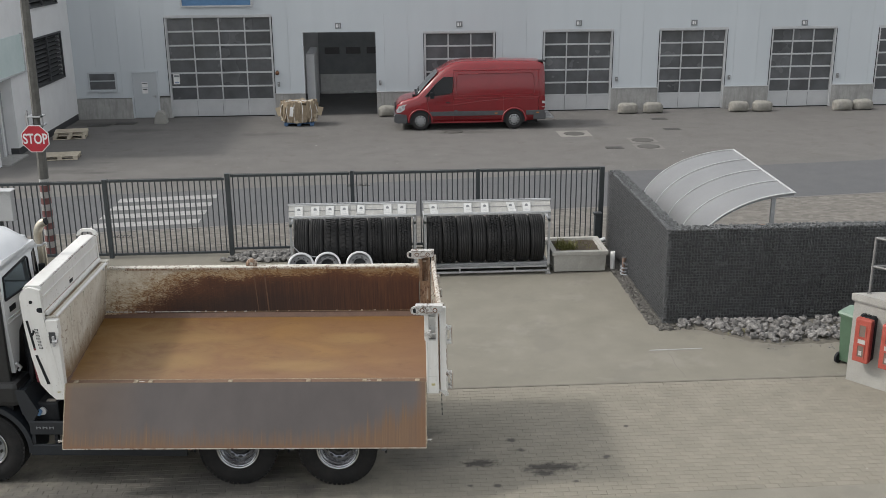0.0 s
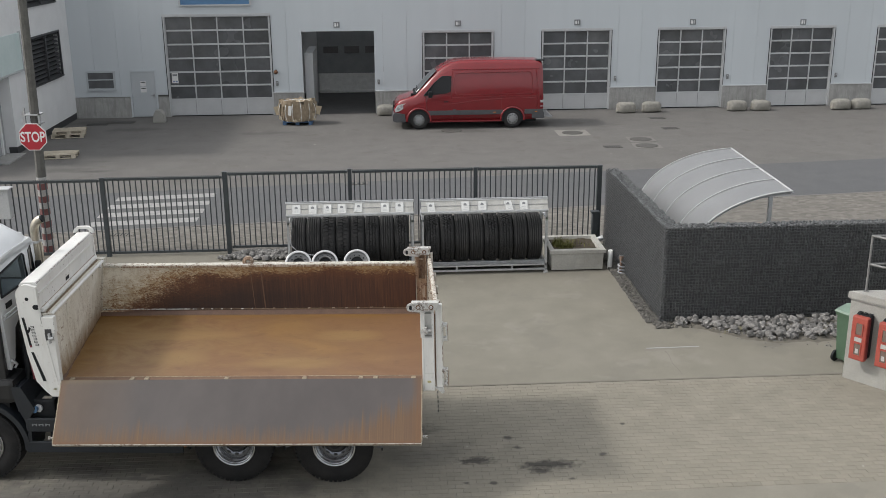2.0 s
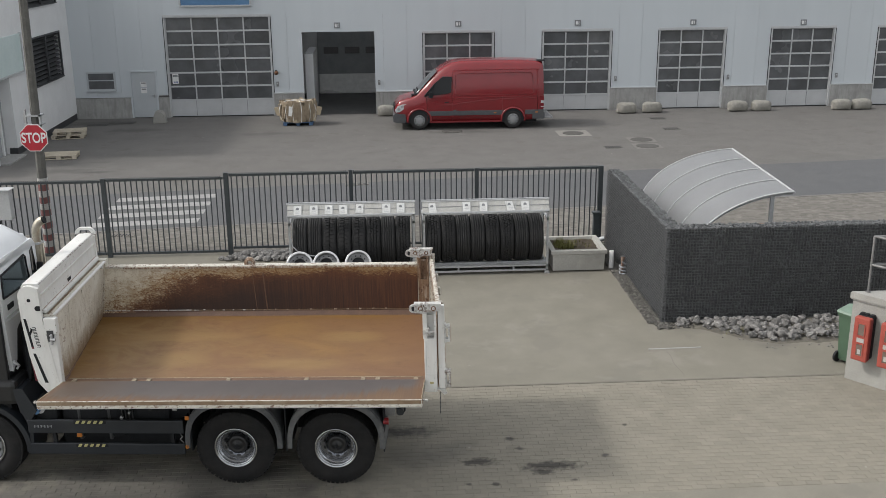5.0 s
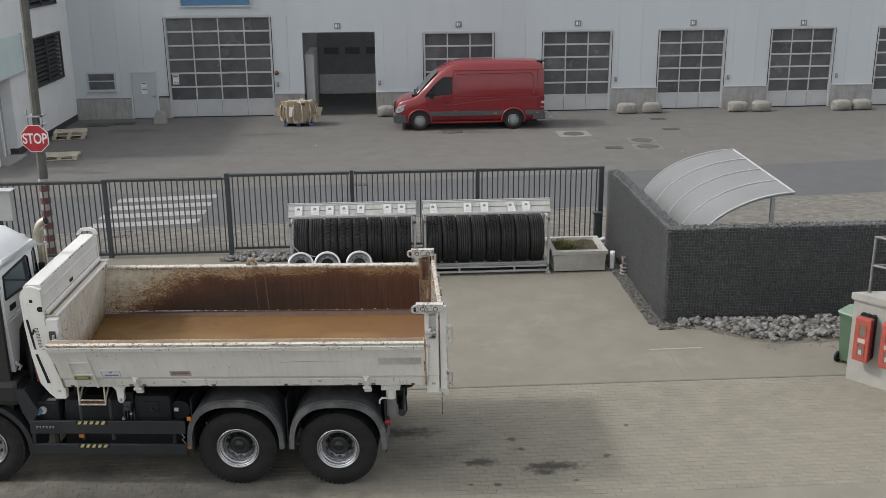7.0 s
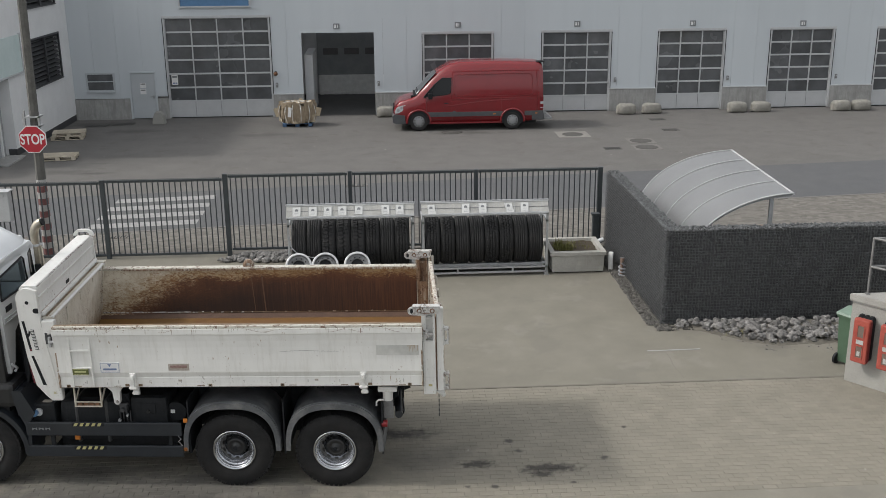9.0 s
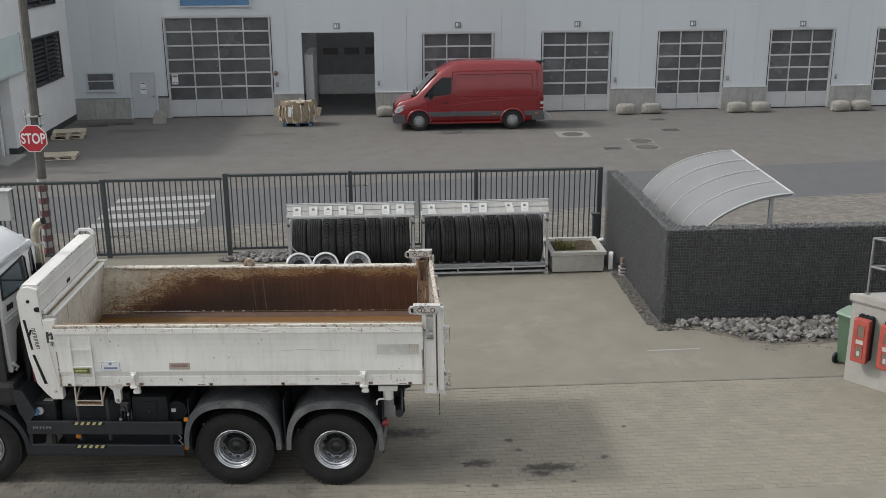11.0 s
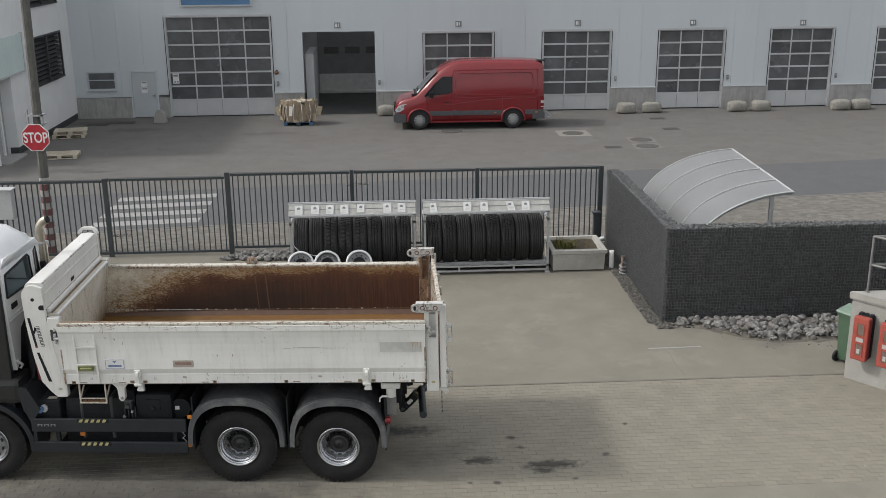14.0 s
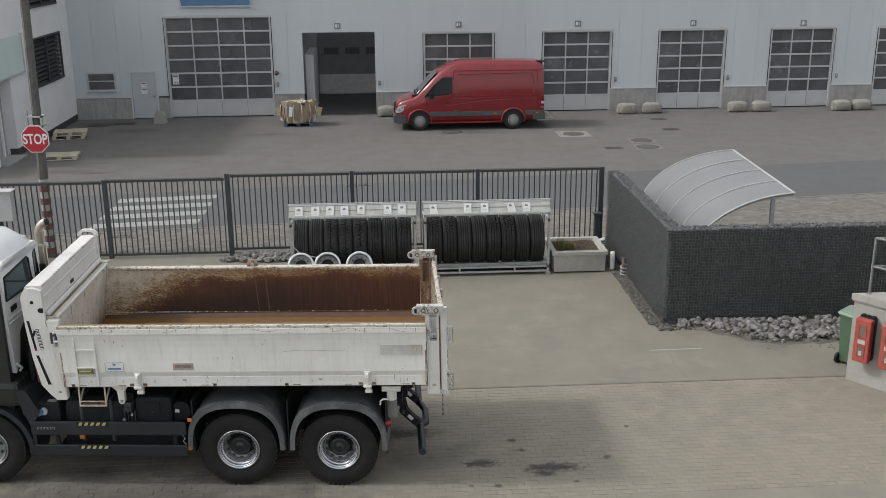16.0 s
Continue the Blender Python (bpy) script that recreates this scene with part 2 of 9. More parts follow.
MAT["green_bin"] = plain("green_bin_plastic", (0.07, 0.125, 0.078), 0.55)
MAT["chrome"] = plain("steel_rim", (0.5, 0.52, 0.54), 0.2, 1.0)
MAT["rim_silver"] = surf("silver_rim_paint", (0.5, 0.51, 0.52), (0.6, 0.61, 0.62), 8, 2, 0.4, 0.3, 60, 0.03)
MAT["exhaust"] = surf("exhaust_steel", (0.36, 0.33, 0.27), (0.5, 0.46, 0.38), 6, 2, 0.35, 0.8, 60, 0.03)
MAT["pallet"] = surf("pallet_wood", (0.42, 0.37, 0.29), (0.53, 0.48, 0.39), 10, 1, 0.85, 0, 60, 0.2)
MAT["cardboard"] = surf("cardboard", (0.2, 0.158, 0.108), (0.31, 0.25, 0.178), 6, 1, 0.9, 0, 40, 0.2, vary=0.45, island=True)
MAT["paper"] = plain("paper", (0.75, 0.75, 0.74), 0.8)
MAT["orange"] = plain("orange_lens", (0.55, 0.185, 0.025), 0.3)
MAT["lens_dark"] = plain("dark_red_lens", (0.17, 0.01, 0.014), 0.25)
MAT["lens_red"] = plain("red_lens", (0.24, 0.012, 0.016), 0.3)
MAT["stone_dark"] = surf("basalt_stone", (0.07, 0.073, 0.0755), (0.126, 0.13, 0.133), 14, 2, 0.85, 0, 60, 0.5, vary=0.27, island=True)
MAT["stone_foot"] = surf("sandy_basalt_gravel", (0.062, 0.059, 0.054), (0.125, 0.119, 0.108), 14, 2, 0.9, 0, 60, 0.5, vary=0.4, island=True)
MAT["stone_grey"] = surf("quarry_stone", (0.1, 0.097, 0.094), (0.225, 0.218, 0.209), 16, 2, 0.9, 0, 40, 0.5, vary=0.42, island=True)
MAT["polycarb"] = surf("milky_polycarbonate", (0.163, 0.166, 0.171), (0.196, 0.199, 0.204), 1.2, 0.4, 0.35, 0, 60, 0.02)
MAT["yellow"] = plain("hazard_yellow", (0.43, 0.39, 0.18), 0.6)
MAT["blue_sign"] = plain("blue_sign", (0.09, 0.2, 0.36), 0.4)
MAT["louvre"] = plain("louvre_grey", (0.05, 0.052, 0.055), 0.5)
MAT["soil"] = surf("soil", (0.045, 0.035, 0.024), (0.07, 0.055, 0.036), 20, 3, 0.95, 0, 60, 0.6)
MAT["grass"] = plain("grass_blade", (0.17, 0.17, 0.05), 0.7)
MAT["fridge_red"] = plain("dark_red_tank", (0.16, 0.03, 0.04), 0.4)


def glass_mat(name, tint, rough=0.03):
    m, nt, b, co = base_mat(name, rough)
    b.inputs["Base Color"].default_value = (*tint, 1)
    b.inputs["Transmission Weight"].default_value = 0.0
    b.inputs["Specular IOR Level"].default_value = 0.6
    return m


MAT["door_glass"] = glass_mat("door_pane", (0.11, 0.112, 0.115), 0.12)
dg_tree = MAT["door_glass"].node_tree
dg_co = dg_tree.nodes.new("ShaderNodeNewGeometry").outputs["Position"]
dg_rnd = dg_tree.nodes.new("ShaderNodeObjectInfo").outputs["Random"]
dg_col = mix(dg_tree, 1.0, ramp(dg_tree, dg_rnd, [(0, (0.07, 0.075, 0.08)), (1, (0.115, 0.12, 0.127))]), ramp(dg_tree, noise_tex(dg_tree, dg_co, 1.1, 4), [(0.35, (0.75,) * 3), (0.65, (1.15,) * 3)]), "MULTIPLY")
dg_tree.links.new(ramp(dg_tree, noise_tex(dg_tree, dg_co, 0.7, 3), [(0.35, 0.05), (0.65, 0.3)]), dg_tree.nodes["Principled BSDF"].inputs["Roughness"])
dg_tree.links.new(dg_col, dg_tree.nodes["Principled BSDF"].inputs["Base Color"])
MAT["screen_glass"] = glass_mat("windscreen_pane", (0.05, 0.056, 0.06), 0.06)


def see_through(name, tint, sheen):
    m = bpy.data.materials.new(name)
    m.use_nodes = True
    nt = m.node_tree
    nt.nodes.remove(nt.nodes["Principled BSDF"])
    clear, gloss, both = nt.nodes.new("ShaderNodeBsdfTransparent"), nt.nodes.new("ShaderNodeBsdfGlossy"), nt.nodes.new("ShaderNodeMixShader")
    clear.inputs["Color"].default_value = (*tint, 1)
    gloss.inputs["Roughness"].default_value = 0.03
    both.inputs[0].default_value = sheen
    nt.links.new(clear.outputs[0], both.inputs[1])
    nt.links.new(gloss.outputs[0], both.inputs[2])
    nt.links.new(both.outputs[0], nt.nodes["Material Output"].inputs[0])
    return m


MAT["cab_pane"] = see_through("tinted_pane", (0.5, 0.55, 0.57), 0.07)
MAT["van_glass"] = glass_mat("van_pane", (0.012, 0.013, 0.015), 0.03)
MAT["van_glass"].node_tree.nodes["Principled BSDF"].inputs["Specular IOR Level"].default_value = 0.35

# ---------------------------------------------------------------- mesh helpers
class Mesh:
    """Collects boxes, tubes and sheets into one mesh."""

    def __init__(self):
        self.v, self.f, self.s = [], [], []

    def add(self, verts, faces, smooth=False):
        n = len(self.v)
        self.v += [tuple(p) for p in verts]
        self.f += [tuple(i + n for i in f) for f in faces]
        self.s += [smooth] * len(faces)
        return self

    def box(self, x0, x1, y0, y1, z0, z1, m=None, c=0.0):
        """A box, its edges cut by c."""
        if c:
            c = min(c, abs(x1 - x0) * 0.45, abs(y1 - y0) * 0.45, abs(z1 - z0) * 0.45)
            bm = bmesh.new()
            bmesh.ops.create_cube(bm, size=1)
            for w in bm.verts:
                w.co = ((x0 + x1) / 2 + w.co.x * (x1 - x0), (y0 + y1) / 2 + w.co.y * (y1 - y0), (z0 + z1) / 2 + w.co.z * (z1 - z0))
            bmesh.ops.bevel(bm, geom=bm.edges[:], offset=c, segments=2, profile=0.6, affect="EDGES")
            vs, fs = [w.co.copy() for w in bm.verts], [[w.index for w in f.verts] for f in bm.faces]
            bm.free()
        else:
            vs = [Vector(p) for p in ((x0, y0, z0), (x1, y0, z0), (x1, y1, z0), (x0, y1, z0), (x0, y0, z1), (x1, y0, z1), (x1, y1, z1), (x0, y1, z1))]
            fs = [(0, 3, 2, 1), (4, 5, 6, 7), (0, 1, 5, 4), (1, 2, 6, 5), (2, 3, 7, 6), (3, 0, 4, 7)]
        if m is not None:
            vs = [m @ Vector(p) for p in vs]
        return self.add(vs, fs)

    def tube(self, p0, p1, r0, r1=None, n=12, caps=True):
        p0, p1 = Vector(p0), Vector(p1)
        r1 = r0 if r1 is None else r1
        q = (p1 - p0).to_track_quat("Z", "Y").to_matrix()
        ring = lambda p, r: [p + q @ Vector((math.cos(6.28318 * i / n) * r, math.sin(6.28318 * i / n) * r, 0)) for i in range(n)]
        self.add(ring(p0, r0) + ring(p1, r1), [(i, (i + 1) % n, n + (i + 1) % n, n + i) for i in range(n)], True)
        if caps:
            self.add(ring(p0, r0) + ring(p1, r1), [tuple(range(n))[::-1], tuple(range(n, 2 * n))])
        return self

    def pipe(self, pts, r, n=10):
        """A bent pipe through the points."""
        pts = [Vector(p) for p in pts]
        rings = []
        for i, p in enumerate(pts):
            d = (pts[min(i + 1, len(pts) - 1)] - pts[max(i - 1, 0)]).normalized()
            q = d.to_track_quat("Z", "Y").to_matrix()
            rings += [p + q @ Vector((math.cos(6.28318 * k / n) * r, math.sin(6.28318 * k / n) * r, 0)) for k in range(n)]
        fs = [(j * n + k, j * n + (k + 1) % n, (j + 1) * n + (k + 1) % n, (j + 1) * n + k) for j in range(len(pts) - 1) for k in range(n)]
        self.add(rings, fs, True)
        return self.add(rings[:n] + rings[-n:], [tuple(range(n))[::-1], tuple(range(n, 2 * n))])

    def spin(self, profile, n=32, m=None, smooth=True):
        """Turns a profile of (radius, along) round the local y axis."""
        k = len(profile)
        vs = [Vector((r * math.cos(6.28318 * i / n), a, r * math.sin(6.28318 * i / n))) for i in range(n) for r, a in profile]
        if m is not None:
            vs = [m @ p for p in vs]
        return self.add(vs, [(i * k + j, i * k + j + 1, ((i + 1) % n) * k + j + 1, ((i + 1) % n) * k + j) for i in range(n) for j in range(k - 1)], smooth)

    def prism(self, poly, lo, hi, axis="y", m=None):
        """A polygon of (u, w) drawn out along an axis: y: (x, z), x: (y, z), z: (x, y)."""
        put = {"y": lambda u, w, a: (u, a, w), "x": lambda u, w, a: (a, u, w), "z": lambda u, w, a: (u, w, a)}[axis]
        n = len(poly)
        vs = [Vector(put(u, w, lo)) for u, w in poly] + [Vector(put(u, w, hi)) for u, w in poly]
        if m is not None:
            vs = [m @ p for p in vs]
        return self.add(vs, [tuple(range(n))[::-1], tuple(range(n, 2 * n))] + [(i, (i + 1) % n, n + (i + 1) % n, n + i) for i in range(n)])

    def rock(self, c, r, rng, flat=0.8):
        """A broken stone: a lumpy twelve-cornered body."""
        t = 1.618
        ico = [(-1, t, 0), (1, t, 0), (-1, -t, 0), (1, -t, 0), (0, -1, t), (0, 1, t), (0, -1, -t), (0, 1, -t), (t, 0, -1), (t, 0, 1), (-t, 0, -1), (-t, 0, 1)]
        fc = [(0, 11, 5), (0, 5, 1), (0, 1, 7), (0, 7, 10), (0, 10, 11), (1, 5, 9), (5, 11, 4), (11, 10, 2), (10, 7, 6), (7, 1, 8), (3, 9, 4), (3, 4, 2), (3, 2, 6), (3, 6, 8), (3, 8, 9), (4, 9, 5), (2, 4, 11), (6, 2, 10), (8, 6, 7), (9, 8, 1)]
        q = Euler((rng.random() * 6, rng.random() * 6, rng.random() * 6)).to_matrix()
        st = Vector((rng.uniform(0.75, 1.25), rng.uniform(0.7, 1.1), rng.uniform(0.6, 1.0)))
        vs = []
        for p in ico:
            w = Vector(p).normalized() * rng.uniform(0.75, 1.15) * r
            w = q @ Vector((w.x * st.x, w.y * st.y, w.z * st.z))
            vs.append(Vector(c) + Vector((w.x, w.y, w.z * flat)))
        return self.add(vs, fc)

    def data(self, name, mat):
        me = bpy.data.meshes.new(name)
        me.from_pydata(self.v, [], self.f)
        me.polygons.foreach_set("use_smooth", self.s)
        bm = bmesh.new()
        bm.from_mesh(me)
        bmesh.ops.recalc_face_normals(bm, faces=bm.faces[:])
        bm.to_mesh(me)
        bm.free()
        me.materials.append(MAT[mat])
        return me


def part(name, mesh, mat, parent=None, label="", m=None):
    """One mesh object under a thing or a part."""
    ob = new(name, mesh.data(name, mat) if isinstance(mesh, Mesh) else mesh)
    if parent:
        ob.parent = parent
    if m is not None:
        ob.matrix_basis = m
    return tagged(ob, label)


def thing(name, m, label, category, group=""):
    ob = new(name)
    ob.empty_display_size = 0.2
    ob.matrix_basis = m
    return tagged(ob, label, category, group)


def solid(name, mesh, mat, label, category, group="", m=None, kind=""):
    ob = part(name, mesh, mat, None, label, m)
    return tagged(ob, "", category, group, kind)


def arc(cx, cz, r, a0, a1, n, sx=1.0):
    return [(cx + sx * r * math.cos(radians(a0 + (a1 - a0) * i / n)), cz + r * math.sin(radians(a0 + (a1 - a0) * i / n))) for i in range(n + 1)]

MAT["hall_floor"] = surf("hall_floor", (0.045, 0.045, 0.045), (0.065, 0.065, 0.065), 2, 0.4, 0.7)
MAT["hall_wall"] = surf("hall_wall", (0.42, 0.43, 0.44), (0.5, 0.51, 0.52), 2, 0.4, 0.8)
MAT["hall_door"] = surf("hall_door", (0.2, 0.21, 0.22), (0.26, 0.27, 0.28), 2, 0.4, 0.7)
MAT["hall_pane"] = plain("dim_window_pane", (0.1, 0.095, 0.098), 0.4)
MAT["canopy_glass"] = surf("frosted_canopy", (0.5, 0.6, 0.59), (0.58, 0.67, 0.66), 1.5, 0.5, 0.3, 0, 60, 0.01)
MAT["door_grey"] = surf("grey_door_paint", (0.4, 0.43, 0.45), (0.45, 0.475, 0.495), 1.5, 0.5, 0.5, 0, 60, 0.02)
MAT["plate_grey"] = plain("plate_grey", (0.2, 0.21, 0.22), 0.5)
MAT["rust_dark"] = surf("dark_rust", (0.09, 0.04, 0.022), (0.16, 0.075, 0.035), 14, 2, 0.85, 0, 70, 0.3)
MAT["pole_concrete"] = surf("pole_concrete", (0.085, 0.083, 0.077), (0.13, 0.127, 0.117), 7, 1.2, 0.9, 0, 60, 0.3, dirt=(0.07, 0.067, 0.06), dirt_amount=0.6)
MAT["band_red"] = surf("faded_red_band", (0.15, 0.062, 0.06), (0.2, 0.09, 0.088), 8, 2, 0.8)
MAT["band_white"] = surf("faded_white_band", (0.34, 0.335, 0.33), (0.4, 0.395, 0.38), 8, 2, 0.8)
MAT["moss"] = surf("dry_moss", (0.1, 0.1, 0.04), (0.17, 0.16, 0.07), 20, 4, 0.95)
MAT["glow_lens"] = plain("headlamp_lens", (0.6, 0.62, 0.63), 0.12)
MAT["cable"] = plain("grey_strap", (0.35, 0.36, 0.38), 0.6)
MAT["van_grey"] = surf("van_grey_plastic", (0.055, 0.057, 0.062), (0.078, 0.08, 0.086), 6, 2, 0.6, 0, 70, 0.05)
MAT["manhole"] = surf("cast_iron", (0.06, 0.058, 0.054), (0.09, 0.086, 0.08), 20, 3, 0.8, 0, 70, 0.4)
MAT["manhole_ring"] = surf("manhole_concrete", (0.19, 0.182, 0.168), (0.24, 0.23, 0.212), 6, 1, 0.9)


def sep(nt, co):
    s = nt.nodes.new("ShaderNodeSeparateXYZ")
    nt.links.new(co, s.inputs[0])
    return s.outputs


def math_node(nt, op, a, b=None, c=None, clamp=False):
    n = nt.nodes.new("ShaderNodeMath")
    n.operation, n.use_clamp = op, clamp
    for sock, v in zip(n.inputs, (a, b, c)):
        if v is None:
            continue
        if isinstance(v, (int, float)):
            sock.default_value = v
        else:
            nt.links.new(v, sock)
    return n.outputs[0]


def rise(nt, v, lo, hi):
    """0 below lo, 1 above hi."""
    n = nt.nodes.new("ShaderNodeMapRange")
    n.inputs["From Min"].default_value, n.inputs["From Max"].default_value = lo, hi
    nt.links.new(v, n.inputs["Value"])
    return n.outputs[0]


def chipped_white(name, chips=0.62, low=None, edge=None, tone=1.0, warm=0.0, specks=0.0):
    """Worn white paint: rust chips, grime, more rust below low or above edge (metres up the thing)."""
    m, nt, b, co = base_mat(name, 0.42)
    white = ramp(nt, noise_tex(nt, co, 1.3, 6), [(0.3, (0.46 * tone, 0.459 * tone, 0.444 * tone)), (0.7, (0.54 * tone, 0.538 * tone, 0.521 * tone))])
    streak = ramp(nt, noise_tex(nt, co, 5, 5, 0.6, (3, 3, 0.35)), [(0.5, 0.0), (0.8, 0.28)])
    col = mix(nt, streak, white, (0.34, 0.31, 0.25))
    if warm:
        col = mix(nt, 1.0, col, (1.0, 1.0 - warm * 0.4, 1.0 - warm), "MULTIPLY")
    n = noise_tex(nt, co, 26, 6, 0.7)
    if low is not None or edge is not None:
        z = sep(nt, co)[2]
        bias = rise(nt, z, low + 0.3, low) if low is not None else rise(nt, z, edge - 0.04, edge)
        n = math_node(nt, "ADD", n, math_node(nt, "MULTIPLY", bias, 0.06))
    chip = ramp(nt, n, [(chips, 0.0), (chips + 0.03, 1.0)])
    patch = ramp(nt, noise_tex(nt, co, 2.2, 4), [(0.42, 0.0), (0.6, 1.0)])
    chip = math_node(nt, "MULTIPLY", chip, patch)
    rust = ramp(nt, noise_tex(nt, co, 60, 3), [(0.3, (0.035, 0.02, 0.014)), (0.7, (0.12, 0.062, 0.032))])
    col = mix(nt, chip, col, rust)
    if specks:
        # clusters of small rust dots with short runs below them
        dots = ramp(nt, noise_tex(nt, co, 30, 4, 0.6, (1, 1, 0.45)), [(0.645, 0.0), (0.68, specks)])
        where = ramp(nt, noise_tex(nt, co, 1.9, 3), [(0.5, 0.0), (0.64, 1.0)])
        col = mix(nt, math_node(nt, "MULTIPLY", dots, where), col, (0.24, 0.14, 0.06))
    nt.links.new(col, b.inputs["Base Color"])
    nt.links.new(ramp(nt, chip, [(0, 0.4), (1, 0.85)]), b.inputs["Roughness"])
    bump(nt, b, n, 0.08, 0.003)
    return m


MAT["bed_white"] = chipped_white("worn_white_paint", 0.63, tone=1.3, specks=0.5)
MAT["board_white"] = chipped_white("white_board_paint", 0.672, low=0.0, tone=1.4, specks=0.85)
MAT["rim_worn"] = chipped_white("chipped_rim", 0.5, tone=0.95)


def lines(nt, co, scale, width, stretch=None, twist=1.5):
    """Thin wandering scratch lines."""
    n = noise_tex(nt, co, scale, 3, 0.55, stretch, twist)
    return ramp(nt, n, [(0.5 - width, 0.0), (0.5 - width * 0.4, 1.0), (0.5 + width * 0.4, 1.0), (0.5 + width, 0.0)])


def scraped_wall():
    """Inside of the far board: dirty cream paint, scraped to dark rust except at the front and along the top."""
    m, nt, b, co = base_mat("scraped_rusty_board", 0.6, 0, 0.3)
    x, y, z = sep(nt, co)
    wob = noise_tex(nt, co, 1.8, 6, 0.65)
    grit = noise_tex(nt, co, 17, 6, 0.8, (0.4, 1, 1.5), 0.6)
    fine = noise_tex(nt, co, 60, 4, 0.7)
    loose = math_node(nt, "ADD", math_node(nt, "MULTIPLY", math_node(nt, "SUBTRACT", wob, 0.5), 1.9), math_node(nt, "MULTIPLY", math_node(nt, "SUBTRACT", grit, 0.5), 1.4))
    loose = math_node(nt, "ADD", loose, math_node(nt, "MULTIPLY", math_node(nt, "SUBTRACT", noise_tex(nt, co, 48, 5, 0.8, (0.5, 1, 1.2)), 0.5), 2.0))
    # how far into the bare zone: along the board and down from the top band
    along = math_node(nt, "ADD", math_node(nt, "MULTIPLY", math_node(nt, "SUBTRACT", math_node(nt, "SUBTRACT", x, math_node(nt, "MULTIPLY", z, 2.02)), -7.47), 0.9), math_node(nt, "MULTIPLY", loose, 0.8))
    down = math_node(nt, "ADD", math_node(nt, "MULTIPLY", math_node(nt, "SUBTRACT", 2.27, z), 9.0), math_node(nt, "MULTIPLY", loose, 1.4))
    down = math_node(nt, "ADD", down, math_node(nt, "MULTIPLY", rise(nt, x, -3.1, -0.4), 0.75))
    bare = math_node(nt, "MULTIPLY", rise(nt, along, 0.1, 0.6), rise(nt, down, -0.1, 0.35))
    fringe = math_node(nt, "MULTIPLY", rise(nt, along, -1.25, 0.1), rise(nt, down, -3.0, -0.4))
    # cream paint, browner to the rear
    cream = ramp(nt, noise_tex(nt, co, 4, 6), [(0.3, (0.52, 0.475, 0.375)), (0.7, (0.66, 0.62, 0.525))])
    cream = mix(nt, math_node(nt, "MULTIPLY", rise(nt, x, -3.6, -1.0), 0.78), cream, (0.25, 0.145, 0.062))
    stain = ramp(nt, noise_tex(nt, co, 7, 6, 0.7, (1, 1, 0.6)), [(0.48, 0.0), (0.7, 0.6)])
    cream = mix(nt, stain, cream, (0.27, 0.18, 0.1))
    halo = math_node(nt, "MULTIPLY", rise(nt, math_node(nt, "ADD", fringe, math_node(nt, "MULTIPLY", math_node(nt, "SUBTRACT", noise_tex(nt, co, 9, 5, 0.7, (0.7, 1, 1.2)), 0.5), 1.2)), 0.5, 1.1), 0.62)
    cream = mix(nt, halo, cream, (0.33, 0.225, 0.105))
    a = lines(nt, co, 3.4, 0.014, (0.8, 1, 1.5), 2.2)
    c = lines(nt, co, 6, 0.018, (0.5, 1, 1.2), 1.2)
    d = lines(nt, co, 12, 0.03, (0.3, 1, 1.4), 0.6)
    c = math_node(nt, "MULTIPLY", c, rise(nt, fringe, 0.3, 0.75))
    d = math_node(nt, "MULTIPLY", d, rise(nt, fringe, 0.55, 0.95))
    rare = rise(nt, noise_tex(nt, co, 1.6, 2), 0.46, 0.6)
    scr = math_node(nt, "MAXIMUM", math_node(nt, "MULTIPLY", math_node(nt, "MULTIPLY", a, rare), rise(nt, fringe, 0.0, 0.3)), math_node(nt, "MAXIMUM", math_node(nt, "MULTIPLY", c, rise(nt, fringe, 0.5, 0.9)), math_node(nt, "MULTIPLY", d, 0.6)))
    speck = ramp(nt, grit, [(0.58, 0.0), (0.65, 0.9)])
    scr = math_node(nt, "MAXIMUM", scr, math_node(nt, "MULTIPLY", speck, rise(nt, fringe, 0.15, 0.9)))
    scr = math_node(nt, "MAXIMUM", scr, math_node(nt, "MULTIPLY", ramp(nt, math_node(nt, "ADD", noise_tex(nt, co, 15, 7, 0.75, (0.6, 1, 1.0), 1.6), math_node(nt, "MULTIPLY", fringe, 0.16)), [(0.66, 0.0), (0.71, 1.0)]), math_node(nt, "POWER", fringe, 1.6)))
    cream = mix(nt, math_node(nt, "MULTIPLY", scr, 0.88), cream, ramp(nt, fine, [(0.35, (0.12, 0.05, 0.02)), (0.65, (0.24, 0.115, 0.04))]))
    # rust: dark in the middle, red-brown streaks to the rear
    vert = noise_tex(nt, co, 8, 6, 0.75, (5, 1, 0.14))
    rust = ramp(nt, vert, [(0.25, (0.04, 0.021, 0.017)), (0.5, (0.076, 0.034, 0.021)), (0.75, (0.13, 0.06, 0.03))])
    dark = ramp(nt, vert, [(0.3, (0.028, 0.02, 0.019)), (0.7, (0.048, 0.028, 0.022))])
    low = math_node(nt, "MULTIPLY", rise(nt, math_node(nt, "ADD", x, math_node(nt, "MULTIPLY", vert, 1.2)), 1.6, -0.9), rise(nt, z, 2.3, 1.95))
    low = math_node(nt, "MAXIMUM", low, math_node(nt, "MULTIPLY", rise(nt, math_node(nt, "ABSOLUTE", math_node(nt, "ADD", x, 1.7)), 1.5, 0.4), 0.6))
    low = math_node(nt, "MULTIPLY", low, rise(nt, math_node(nt, "ADD", x, math_node(nt, "MULTIPLY", wob, 0.5)), -3.4, -2.7))
    metal = mix(nt, low, rust, dark)
